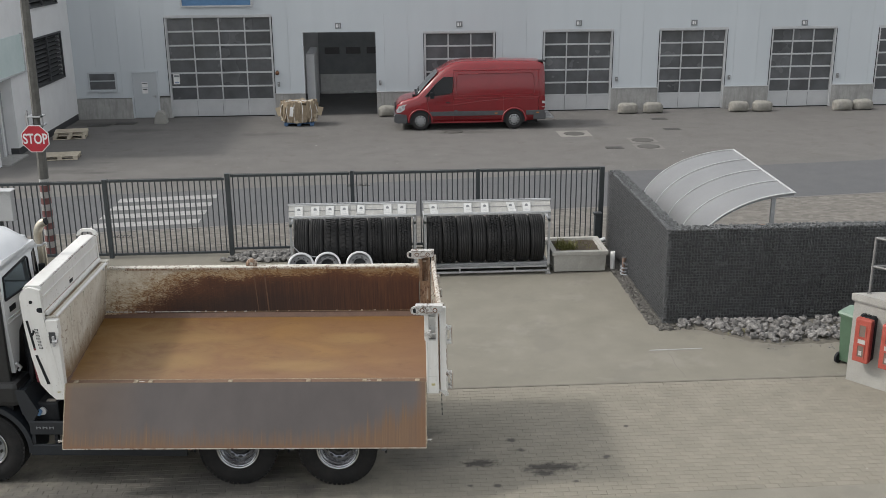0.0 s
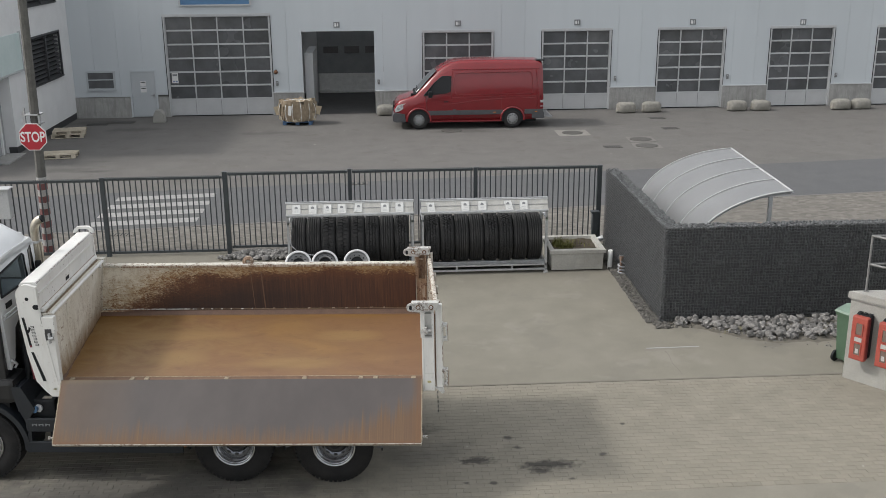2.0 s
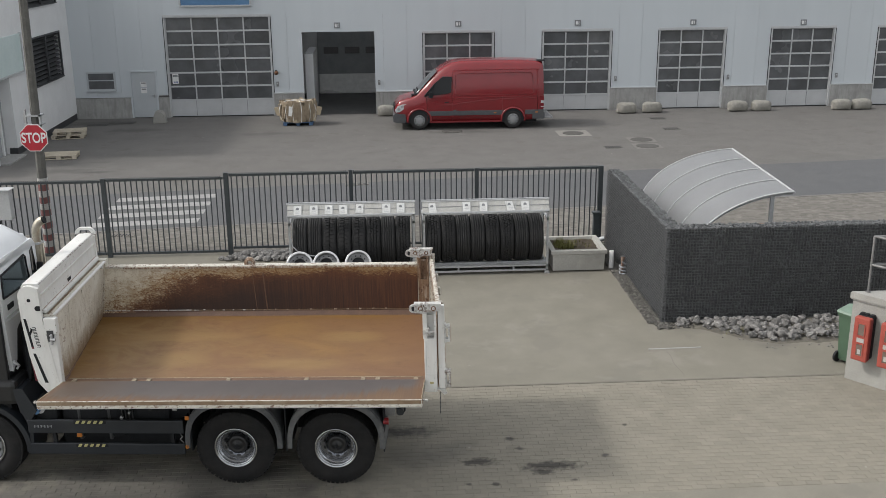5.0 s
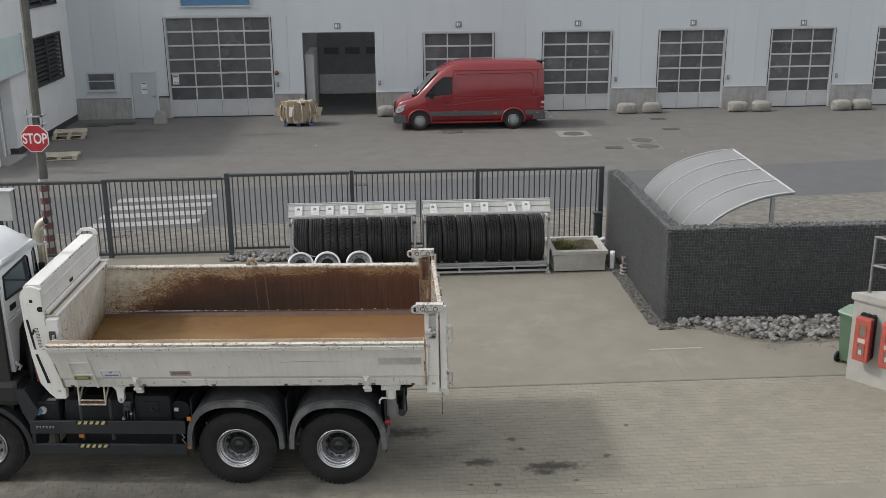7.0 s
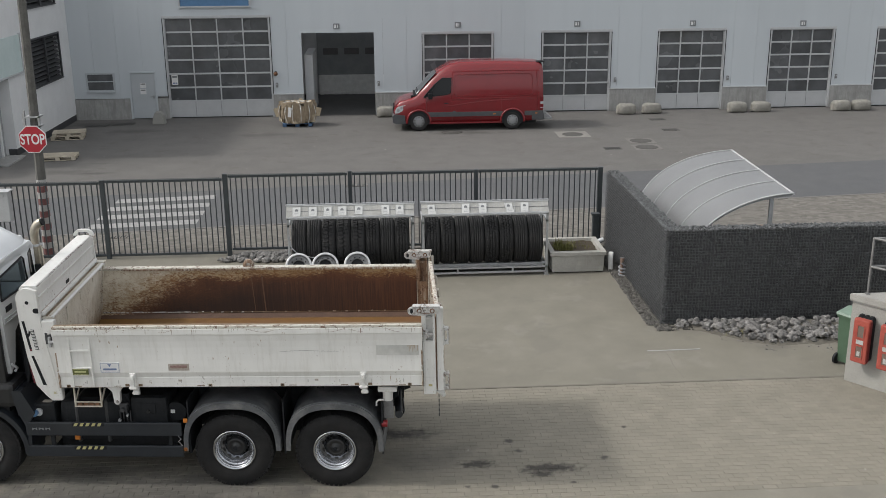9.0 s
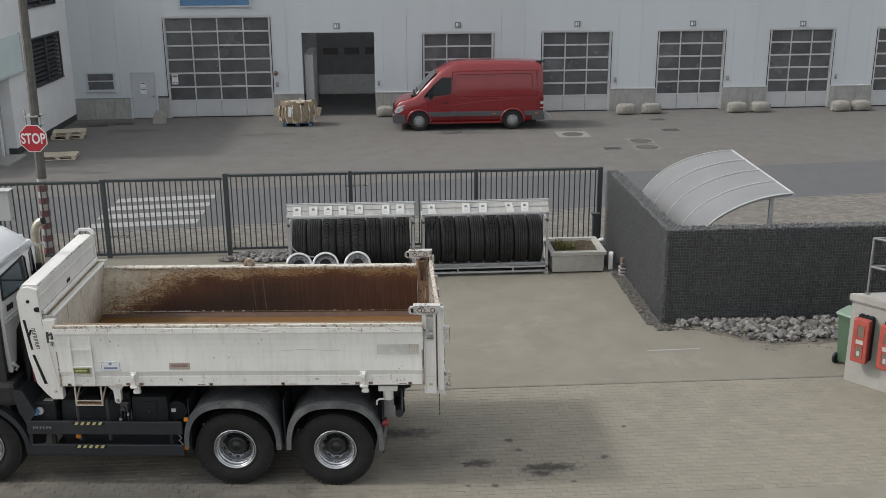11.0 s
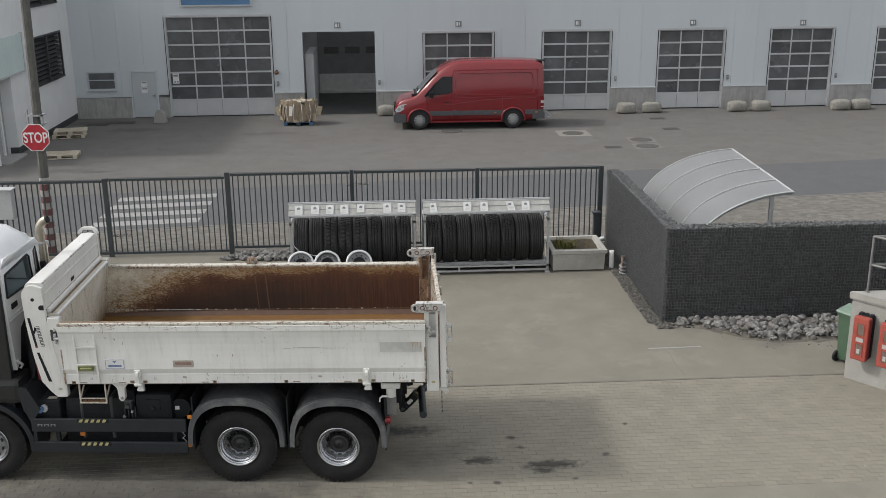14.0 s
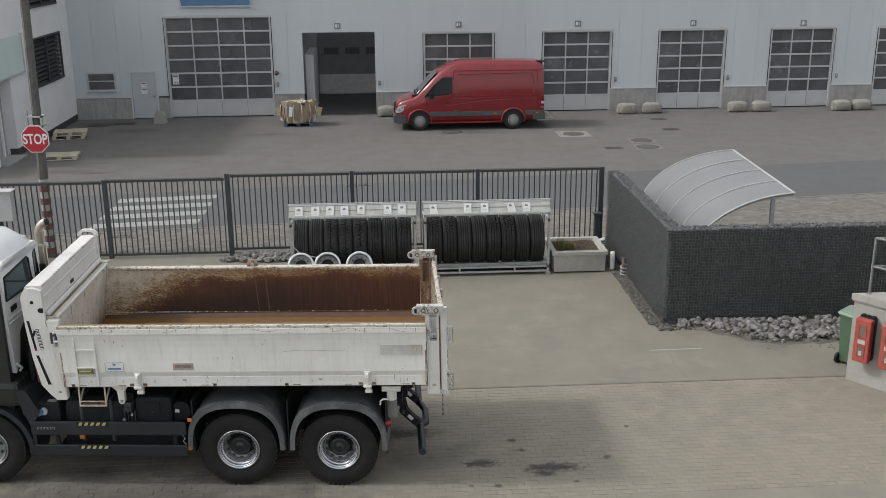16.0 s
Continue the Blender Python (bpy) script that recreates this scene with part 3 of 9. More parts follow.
    verge = math_node(nt, "MAXIMUM", rise(nt, along, 1.3, 0.3), rise(nt, down, 1.5, 0.3))
    metal = mix(nt, math_node(nt, "MULTIPLY", verge, 0.7), metal, ramp(nt, grit, [(0.4, (0.085, 0.036, 0.02)), (0.6, (0.15, 0.066, 0.03))]))
    pale = ramp(nt, noise_tex(nt, co, 9, 5, 0.8, (1, 1, 1.6)), [(0.62, 0.0), (0.68, 0.75)])
    metal = mix(nt, math_node(nt, "MULTIPLY", pale, rise(nt, down, 1.6, 0.5)), metal, (0.26, 0.19, 0.11))
    col = mix(nt, bare, cream, metal)
    col = mix(nt, 0.3, col, ramp(nt, fine, [(0.3, (0.3,) * 3), (0.7, (0.7,) * 3)]), "OVERLAY")
    nt.links.new(col, b.inputs["Base Color"])
    bump(nt, b, grit, 0.15, 0.004)
    return m


MAT["scraped"] = scraped_wall()


def scuffed_cream():
    """Inside of the headboard: cream paint with brown scuffs, denser near the floor."""
    m, nt, b, co = base_mat("scuffed_cream_paint", 0.55)
    x, y, z = sep(nt, co)
    col = ramp(nt, noise_tex(nt, co, 3, 6), [(0.3, (0.5, 0.465, 0.39)), (0.7, (0.62, 0.595, 0.53))])
    grit = noise_tex(nt, co, 20, 6, 0.8, (1, 0.7, 1))
    low = rise(nt, z, 2.6, 1.55)
    smear = ramp(nt, math_node(nt, "ADD", noise_tex(nt, co, 6, 6, 0.7, (1, 2.2, 0.5)), math_node(nt, "MULTIPLY", low, 0.1)), [(0.56, 0.0), (0.75, 0.65)])
    col = mix(nt, smear, col, (0.25, 0.185, 0.115))
    foot = rise(nt, math_node(nt, "SUBTRACT", z, math_node(nt, "MULTIPLY", noise_tex(nt, co, 5, 6, 0.7, (1, 1.6, 0.7)), 0.4)), 1.74, 1.44)
    col = mix(nt, math_node(nt, "MULTIPLY", foot, 0.88), col, (0.18, 0.105, 0.042))
    s = math_node(nt, "MAXIMUM", lines(nt, co, 4, 0.012, (1, 0.9, 1.2), 2.0), math_node(nt, "MULTIPLY", lines(nt, co, 11, 0.025, (1, 1, 0.6), 1.0), ramp(nt, noise_tex(nt, co, 2.2, 3), [(0.5, 0.0), (0.62, 1.0)])))
    s = math_node(nt, "MULTIPLY", s, rise(nt, noise_tex(nt, co, 1.7, 3), 0.42, 0.6))
    s = math_node(nt, "MAXIMUM", s, ramp(nt, math_node(nt, "ADD", grit, math_node(nt, "MULTIPLY", low, 0.06)), [(0.63, 0.0), (0.68, 1.0)]))
    col = mix(nt, math_node(nt, "MULTIPLY", s, 0.8), col, (0.14, 0.075, 0.04))
    nt.links.new(col, b.inputs["Base Color"])
    bump(nt, b, grit, 0.12, 0.004)
    return m


MAT["head_white"] = scuffed_cream()


def streaked_white(name, amount=0.6, run_shape=(4, 4, 0.3)):
    """White paint streaked and bitten by rust."""
    m, nt, b, co = base_mat(name, 0.6)
    col = ramp(nt, noise_tex(nt, co, 2, 6), [(0.3, (0.46, 0.44, 0.38)), (0.7, (0.55, 0.535, 0.49))])
    run = noise_tex(nt, co, 7, 6, 0.75, run_shape)
    col = mix(nt, ramp(nt, run, [(0.62 - amount * 0.25, 0.0), (0.72 - amount * 0.15, 0.9)]), col, ramp(nt, run, [(0.4, (0.26, 0.15, 0.07)), (0.65, (0.13, 0.06, 0.03))]))
    bite = noise_tex(nt, co, 18, 6, 0.8)
    col = mix(nt, ramp(nt, bite, [(0.54, 0.0), (0.58, 0.9)]), col, (0.1, 0.05, 0.028))
    nt.links.new(col, b.inputs["Base Color"])
    bump(nt, b, bite, 0.15, 0.004)
    return m


MAT["streaked"] = streaked_white("rust_streaked_white")
MAT["rim_edge"] = streaked_white("rust_specked_edge", 0.38, (1.2, 3, 3))
MAT["rusty_post"] = streaked_white("rust_brown_post", 1.45)
MAT["rim_rust"] = streaked_white("rust_bitten_rim", 1.15)


def rusty_floor():
    m, nt, b, co = base_mat("rusty_bed_floor", 0.5, 0, 0.35)
    x, y, z = sep(nt, co)
    w = noise_tex(nt, co, 0.9, 7, 0.55, (0.6, 1.3, 1), 0.8)
    col = ramp(nt, w, [(0.3, (0.15, 0.079, 0.037)), (0.45, (0.178, 0.098, 0.05)), (0.58, (0.187, 0.104, 0.046)), (0.72, (0.215, 0.125, 0.05))])
    fine = noise_tex(nt, co, 30, 5, 0.65, (0.4, 2, 1))
    col = mix(nt, 0.16, col, ramp(nt, fine, [(0.3, (0.3,) * 3), (0.7, (0.7,) * 3)]), "OVERLAY")
    edge = rise(nt, math_node(nt, "ADD", x, math_node(nt, "MULTIPLY", w, 0.9)), -2.0, -3.4)
    col = mix(nt, math_node(nt, "MULTIPLY", edge, 0.75), col, (0.175, 0.092, 0.019))
    swirl = noise_tex(nt, co, 1.7, 5, 0.6, (0.8, 1.1, 1), 2.6)
    col = mix(nt, math_node(nt, "MULTIPLY", ramp(nt, swirl, [(0.48, 0.0), (0.62, 0.6)]), rise(nt, x, 0.6, -2.8)), col, (0.215, 0.14, 0.062))
    col = mix(nt, ramp(nt, swirl, [(0.3, 0.45), (0.42, 0.0)]), col, (0.125, 0.066, 0.032))
    back = rise(nt, math_node(nt, "ADD", y, math_node(nt, "MULTIPLY", w, 0.25)), 2.3, 2.45)
    col = mix(nt, math_node(nt, "MULTIPLY", back, 0.55), col, (0.2, 0.105, 0.025))
    for px, py, rx, ry in ((0.1, 1.5, 0.5, 0.22), (-0.55, 0.55, 0.7, 0.2), (-2.3, 0.75, 0.45, 0.3), (-2.4, 1.55, 0.9, 0.2)):
        u = math_node(nt, "MULTIPLY", math_node(nt, "SUBTRACT", x, px), 1 / rx)
        v = math_node(nt, "MULTIPLY", math_node(nt, "SUBTRACT", y, py), 1 / ry)
        d = math_node(nt, "ADD", math_node(nt, "ADD", math_node(nt, "MULTIPLY", u, u), math_node(nt, "MULTIPLY", v, v)), math_node(nt, "MULTIPLY", math_node(nt, "SUBTRACT", swirl, 0.5), 1.6))
        col = mix(nt, math_node(nt, "MULTIPLY", rise(nt, d, 1.3, 0.2), 0.55), col, (0.25, 0.165, 0.07))
    rosy = math_node(nt, "MAXIMUM", rise(nt, math_node(nt, "ADD", x, w), 0.9, 1.7), rise(nt, math_node(nt, "ADD", y, math_node(nt, "MULTIPLY", w, 0.5)), 0.75, 0.2))
    col = mix(nt, math_node(nt, "MULTIPLY", rosy, 0.6), col, (0.178, 0.1, 0.06))
    mark = ramp(nt, noise_tex(nt, co, 2.6, 3, 0.5, (1.0, 2.4, 1)), [(0.66, 0.0), (0.69, 0.8)])
    col = mix(nt, math_node(nt, "MULTIPLY", mark, ramp(nt, fine, [(0.5, 0.0), (0.6, 1.0)])), col, (0.12, 0.06, 0.035))
    drag = math_node(nt, "MULTIPLY", lines(nt, co, 2.2, 0.006, (0.35, 2.0, 1), 0.6), 0.35)
    col = mix(nt, drag, col, (0.13, 0.07, 0.035))
    nt.links.new(col, b.inputs["Base Color"])
    nt.links.new(ramp(nt, w, [(0.3, 0.55), (0.7, 0.42)]), b.inputs["Roughness"])
    bump(nt, b, fine, 0.06, 0.003)
    return m


MAT["floor_rust"] = rusty_floor()
MAT["chamfer_rust"] = surf("maroon_rust", (0.085, 0.045, 0.03), (0.12, 0.066, 0.04), 5, 1.0, 0.6, 0, 50, 0.1)
MAT["channel_rust"] = surf("channel_rust", (0.1, 0.055, 0.034), (0.15, 0.09, 0.055), 8, 1.5, 0.7, 0, 60, 0.1)
MAT["rail_brown"] = surf("brown_stained_rail", (0.13, 0.085, 0.05), (0.2, 0.14, 0.085), 9, 1.5, 0.6, 0, 60, 0.1, dirt=(0.3, 0.26, 0.19), dirt_amount=0.8)


def board_inner():
    """Inside of the side board: dull grey steel with rust runs from the free edge (z up the board)."""
    m, nt, b, co = base_mat("dull_board_steel", 0.5, 0.0, 0.4)
    x, y, z = sep(nt, co)
    steel = ramp(nt, noise_tex(nt, co, 1.3, 6, 0.6, (1, 1, 0.6)), [(0.3, (0.07, 0.061, 0.0595)), (0.7, (0.093, 0.081, 0.078))])
    brown = ramp(nt, noise_tex(nt, co, 2.0, 5), [(0.3, (0.088, 0.06, 0.043)), (0.7, (0.115, 0.083, 0.06))])
    thin = noise_tex(nt, co, 9, 6, 0.8, (4.4, 1, 0.045))
    runs = noise_tex(nt, co, 3, 5, 0.7, (4, 1, 0.05))
    big = noise_tex(nt, co, 0.8, 3, 0.5, (1.2, 1, 0.1))
    front = rise(nt, math_node(nt, "ADD", x, math_node(nt, "MULTIPLY", big, 1.0)), -1.9, -3.0)
    col = mix(nt, math_node(nt, "MULTIPLY", front, 0.75), steel, brown)
    lvl = math_node(nt, "ADD", z, math_node(nt, "MULTIPLY", math_node(nt, "SUBTRACT", runs, 0.5), 0.55))
    lvl = math_node(nt, "ADD", lvl, math_node(nt, "MULTIPLY", math_node(nt, "SUBTRACT", thin, 0.5), 0.42))
    lvl = math_node(nt, "ADD", lvl, math_node(nt, "MULTIPLY", math_node(nt, "SUBTRACT", big, 0.5), 0.3))
    lvl = math_node(nt, "ADD", lvl, math_node(nt, "MULTIPLY", rise(nt, math_node(nt, "ADD", x, math_node(nt, "MULTIPLY", runs, 0.6)), 0.3, 1.5), 0.42))
    f = rise(nt, lvl, 0.62, 0.88)
    rust = ramp(nt, thin, [(0.3, (0.105, 0.064, 0.044)), (0.55, (0.135, 0.083, 0.05)), (0.75, (0.19, 0.12, 0.062))])
    col = mix(nt, f, col, rust)
    ends = math_node(nt, "MAXIMUM", rise(nt, math_node(nt, "ADD", x, math_node(nt, "MULTIPLY", runs, 0.12)), -3.5, -3.62), rise(nt, x, 1.12, 1.21))
    foot = rise(nt, math_node(nt, "ADD", z, math_node(nt, "MULTIPLY", thin, 0.05)), BL - 0.03, BL - 0.0)
    col = mix(nt, math_node(nt, "MULTIPLY", math_node(nt, "MAXIMUM", ends, foot), 0.7), col, (0.14, 0.075, 0.04))
    upper = rise(nt, math_node(nt, "ADD", z, math_node(nt, "MULTIPLY", thin, 0.12)), 0.12, 0.0)
    col = mix(nt, math_node(nt, "MULTIPLY", math_node(nt, "MULTIPLY", upper, front), 0.6), col, (0.19, 0.14, 0.07))
    nt.links.new(col, b.inputs["Base Color"])
    nt.links.new(ramp(nt, f, [(0, 0.48), (1, 0.75)]), b.inputs["Roughness"])
    return m


BL = 0.87
MAT["board_inner"] = board_inner()
MAT["plate_worn"] = surf("worn_plate", (0.3, 0.27, 0.23), (0.4, 0.37, 0.33), 12, 2, 0.6)
MAT["sticker_grey"] = surf("faded_sticker", (0.46, 0.46, 0.44), (0.5, 0.5, 0.475), 5, 1.5, 0.6, grain=5, relief=0.0)
MAT["rack_sheet"] = surf("dull_ribbed_sheet", (0.36, 0.355, 0.335), (0.47, 0.465, 0.44), 5, 1, 0.5)
MAT["paper_dull"] = surf("sleeved_paper", (0.55, 0.555, 0.545), (0.64, 0.645, 0.635), 9, 2, 0.4)
MAT["core_dark"] = surf("basalt_core", (0.074, 0.077, 0.081), (0.096, 0.1, 0.104), 20, 2, 0.9)
MAT["polished"] = surf("polished_dish", (0.36, 0.38, 0.41), (0.45, 0.47, 0.5), 6, 2, 0.3, 0.85, 60, 0.02)
MAT["wire"] = surf("zinc_wire", (0.105, 0.108, 0.112), (0.155, 0.159, 0.163), 10, 2, 0.55, 0.3)
MAT["rib_white"] = plain("pale_roof_profile", (0.44, 0.45, 0.455), 0.5)
MAT["patch_concrete"] = surf("asphalt_patch", (0.14, 0.134, 0.125), (0.175, 0.168, 0.156), 6, 1, 0.9)
MAT["rim_bright"] = surf("bright_rim_steel", (0.6, 0.62, 0.66), (0.72, 0.74, 0.78), 8, 2, 0.22, 0.75, 60, 0.02, dirt=(0.2, 0.19, 0.17), dirt_amount=0.5)
MAT["dish_dark"] = surf("oily_polished_dish", (0.1, 0.107, 0.122), (0.23, 0.242, 0.27), 5, 2, 0.12, 0.85, 60, 0.02, dirt=(0.05, 0.052, 0.058), dirt_amount=0.7)
MAT["rim_dull"] = surf("dull_silver_rim", (0.27, 0.275, 0.28), (0.36, 0.365, 0.37), 8, 2, 0.5, 0.2, 60, 0.03)
MAT["hub_black"] = surf("greasy_black_hub", (0.011, 0.0115, 0.0125), (0.019, 0.02, 0.0215), 14, 3, 0.4, 0, 60, 0.1)
MAT["guard_concrete"] = surf("stained_guard_concrete", (0.2, 0.192, 0.17), (0.3, 0.29, 0.262), 7, 1.6, 0.9, 0, 60, 0.4, dirt=(0.15, 0.142, 0.12), dirt_amount=0.8)
MAT["brick_red"] = surf("faded_brick", (0.24, 0.15, 0.115), (0.34, 0.25, 0.2), 6, 1, 0.9, vary=0.3)
MAT["ext_glass"] = plain("cloudy_window", (0.17, 0.13, 0.11), 0.25)
MAT["rail_grey"] = surf("weathered_zinc_tube", (0.15, 0.15, 0.148), (0.21, 0.21, 0.205), 12, 2, 0.6, 0.2)
MAT["green_lid"] = plain("pale_green_lid", (0.17, 0.245, 0.19), 0.5)
MAT["hub_grey"] = surf("grey_hubcap", (0.17, 0.173, 0.178), (0.24, 0.243, 0.248), 8, 2, 0.45, 0.3)
MAT["planter_concrete"] = surf("pale_planter_concrete", (0.36, 0.352, 0.325), (0.46, 0.452, 0.42), 4, 0.9, 0.9, 0, 50, 0.3, dirt=(0.24, 0.23, 0.2), dirt_amount=0.6)
MAT["dirt"] = surf("sandy_dirt", (0.1, 0.092, 0.078), (0.155, 0.143, 0.12), 9, 1.2, 0.95, 0, 70, 0.6)
MAT["red_dark"] = plain("red_paint_groove", (0.2, 0.014, 0.018), 0.5)
MAT["pallet_blue"] = plain("blue_pallet", (0.06, 0.12, 0.22), 0.7)
MAT["paper_brown"] = plain("pale_cardboard", (0.5, 0.42, 0.3), 0.85)
MAT["reveal"] = surf("grey_reveal", (0.3, 0.305, 0.31), (0.36, 0.365, 0.37), 2, 0.5, 0.8)

MAT["bead"] = surf("dirty_cream_bead", (0.16, 0.12, 0.078), (0.35, 0.3, 0.22), 22, 5, 0.6)
MAT["bead_pale"] = surf("stained_cream_enamel", (0.36, 0.32, 0.25), (0.55, 0.52, 0.45), 14, 3, 0.5)
MAT["drip_brown"] = surf("faint_rust_drip", (0.33, 0.27, 0.2), (0.42, 0.37, 0.29), 9, 2, 0.6)
MAT["sticker_green"] = plain("olive_sticker", (0.1, 0.115, 0.03), 0.5)
MAT["sticker_straw"] = plain("straw_print", (0.46, 0.47, 0.25), 0.5)
MAT["sticker_blue"] = plain("faded_blue_print", (0.15, 0.2, 0.34), 0.5)
MAT["plate_print"] = surf("faded_red_print", (0.2, 0.115, 0.1), (0.27, 0.18, 0.16), 30, 4, 0.6)

# ---------------------------------------------------------------- ground
def quad_sheet(x0, x1, y0, y1, z, skew=0.0, thick=None):
    """A flat sheet; skew: how far its long edges climb in y per metre of x."""
    s = lambda x, y: (x, y + skew * x, z)
    me = Mesh()
    if thick is None:
        return me.add([s(x0, y0), s(x1, y0), s(x1, y1), s(x0, y1)], [(0, 1, 2, 3)])
    top = [s(x0, y0), s(x1, y0), s(x1, y1), s(x0, y1)]
    return me.add(top + [(x, y, zz - thick) for x, y, zz in top], [(0, 1, 2, 3), (4, 7, 6, 5), (0, 4, 5, 1), (1, 5, 6, 2), (2, 6, 7, 3), (3, 7, 4, 0)])


SK = 0.105      # the road runs at six degrees to the workshop
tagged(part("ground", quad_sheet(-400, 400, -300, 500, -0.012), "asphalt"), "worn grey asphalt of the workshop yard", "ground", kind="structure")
tagged(part("road", quad_sheet(-60, 60, 27.05, 31.35, -0.004, SK, 0.05), "road"), "bluish grey asphalt service road", "road", kind="structure")
tagged(part("pavement", quad_sheet(-30, 25, 15.94, 24.1, 0.0, 0, 0.1), "concrete_slab"), "stained concrete yard slab", "pavement", kind="structure")
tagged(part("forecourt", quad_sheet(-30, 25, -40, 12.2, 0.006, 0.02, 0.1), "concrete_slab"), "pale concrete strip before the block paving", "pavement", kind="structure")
tagged(part("paving_bed", quad_sheet(-30, 25, 11, 15.92, -0.008, 0, 0.1), "joint"), "sandy joints between the block paving", "ground", kind="structure")
tagged(part("verge", quad_sheet(-30, 40, 24.1, 29.3, -0.008), "joint"), "bed of the cobbled strip", "ground", kind="structure")

# zebra crossing
def zebra():
    for i in range(4):
        y = 27.5 + i * 0.92
        x0 = -7.88 + 0.02 * i
        s = part("crossing_stripe", quad_sheet(x0, x0 + 2.83, y, y + 0.46, 0.0, SK, 0.012), "white_paint")
        tagged(s, "worn white zebra stripe painted on the road", "road marking", "zebra crossing stripes")


zebra()

# ---------------------------------------------------------------- workshop
YF, TOP = 44.3, 9.0
DOORS = [(1.86, 4.92), (7.02, 10.06), (12.12, 15.1), (17.1, 19.98), (21.9, 24.95)]
HOLES = [(-9.06, -4.6, 4.28), (-3.3, -0.22, 3.53)] + [(a, b, 3.5) for a, b in DOORS]


def facade():
    wall = new("wall_workshop")
    tagged(wall, "pale grey sheet-metal workshop wall with a concrete plinth", "wall", kind="structure")
    wall.location = (0, YF, 0)
    edges = [-13.1] + [v for h in HOLES for v in h[:2]] + [42.0]
    pieces = [(edges[i], edges[i + 1]) for i in range(0, len(edges), 2)]
    for i, (a, b) in enumerate(pieces):
        lo = 0.95 if i else 0.86
        if i == 0:
            part("plinth", Mesh().box(a, -10.68, -0.06, 0.24, -0.1, lo).box(-9.52, b, -0.06, 0.24, -0.1, lo), "plinth", wall)
        else:
            part("plinth", Mesh().box(a, b, -0.06, 0.24, -0.1, lo), "plinth", wall)
            part("drip_edge", Mesh().box(a, b, -0.085, 0.0, lo, lo + 0.035), "alu", wall)
    # cladding: vertical sheets one metre wide with open joints
    x = -13.1
    while x < 42:
        x1 = min(x + 1.02, 42.0)
        cuts = sorted([(max(a, x), min(b, x1), h) for a, b, h in HOLES if a < x1 and b > x])
        sheet = Mesh()
        at = x
        for a, b, h in cuts:
            if a > at + 0.01:
                sheet.box(at, a, 0, 0.2, 0.95, TOP)
            sheet.box(a, b, 0, 0.2, h, TOP)
            at = b
        if at < x1 - 0.006:
            sheet.box(at, x1 - 0.006, 0, 0.2, 0.95 if at > -9 else 0.88, TOP)
        part("cladding_sheet", sheet, "cladding", wall)
        x += 1.02
    part("core", Mesh().box(-13.1, 42, 0.012, 0.19, 4.25, TOP - 0.02), "cladding", wall)
    return wall


def section_door(x0, x1, h, cols, rows, low):
    d = thing("sectional_door", pose((x0 + x1) / 2, YF + 0.1, 0), "closed aluminium sectional door with dark glazed panels", "garage door", "workshop doors")
    w = (x1 - x0) / 2
    fr = Mesh().box(-w, -w + 0.06, -0.12, 0.05, 0, h).box(w - 0.06, w, -0.12, 0.05, 0, h).box(-w - 0.03, w + 0.03, -0.125, 0.05, h - 0.07, h + 0.03)
    part("door_frame", fr, "alu", d)
    # black strips paint the shaded gap beside each jamb
    for x in (-w - 0.03, w):
        part("side_seal", Mesh().box(x, x + 0.03, -0.118, 0.04, 0, h - 0.07), "black", d)
    part("bottom_panel", Mesh().box(-w + 0.06, w - 0.06, -0.015, 0.02, 0.03, low), "alu", d)
    part("bottom_seal", Mesh().box(-w + 0.06, w - 0.06, -0.03, 0.02, 0.0, 0.03), "black", d)
    cw, rh = (2 * w - 0.12) / cols, (h - 0.07 - low) / rows
    for c in range(cols):
        for r in range(rows):
            a, z = -w + 0.06 + c * cw, low + r * rh
            part("pane", Mesh().box(a + 0.03, a + cw - 0.03, 0.0, 0.012, z + 0.03, z + rh - 0.03), "door_glass", d)
    for r in range(rows + 1):
        z = low + r * rh
        part("rail", Mesh().box(-w + 0.06, w - 0.06, -0.03, 0.02, z - 0.035, z + 0.035, c=0.006), "alu", d)
    for c in range(1, cols):
        part("panel_joint", Mesh().box(-w + 0.022 + c * cw, -w + 0.032 + c * cw, -0.02, 0.0, 0.05, low - 0.04), "louvre", d)
    for c in range(cols + 1):
        a = -w + 0.06 + c * cw
        part("stile", Mesh().box(a - 0.025, a + 0.025, -0.034, 0.018, 0.04, h - 0.08), "alu", d)
    return d


facade()
big_door = section_door(-9.06, -4.6, 4.28, 4, 6, 0.72)
notice = part("notice", Mesh().box(-2.06, -1.8, -0.012, -0.004, 1.42, 1.86), "paper", big_door)
part("print", Mesh().box(-2.03, -1.83, -0.016, -0.012, 1.72, 1.8), "plate_grey", notice)
part("print", Mesh().box(-2.02, -1.94, -0.016, -0.012, 1.46, 1.52), "sticker_blue", notice)
part("print", Mesh().box(-1.91, -1.83, -0.016, -0.012, 1.46, 1.52), "sticker_blue", notice)
for a, b in DOORS:
    section_door(a, b, 3.5, 3, 5, 0.68)
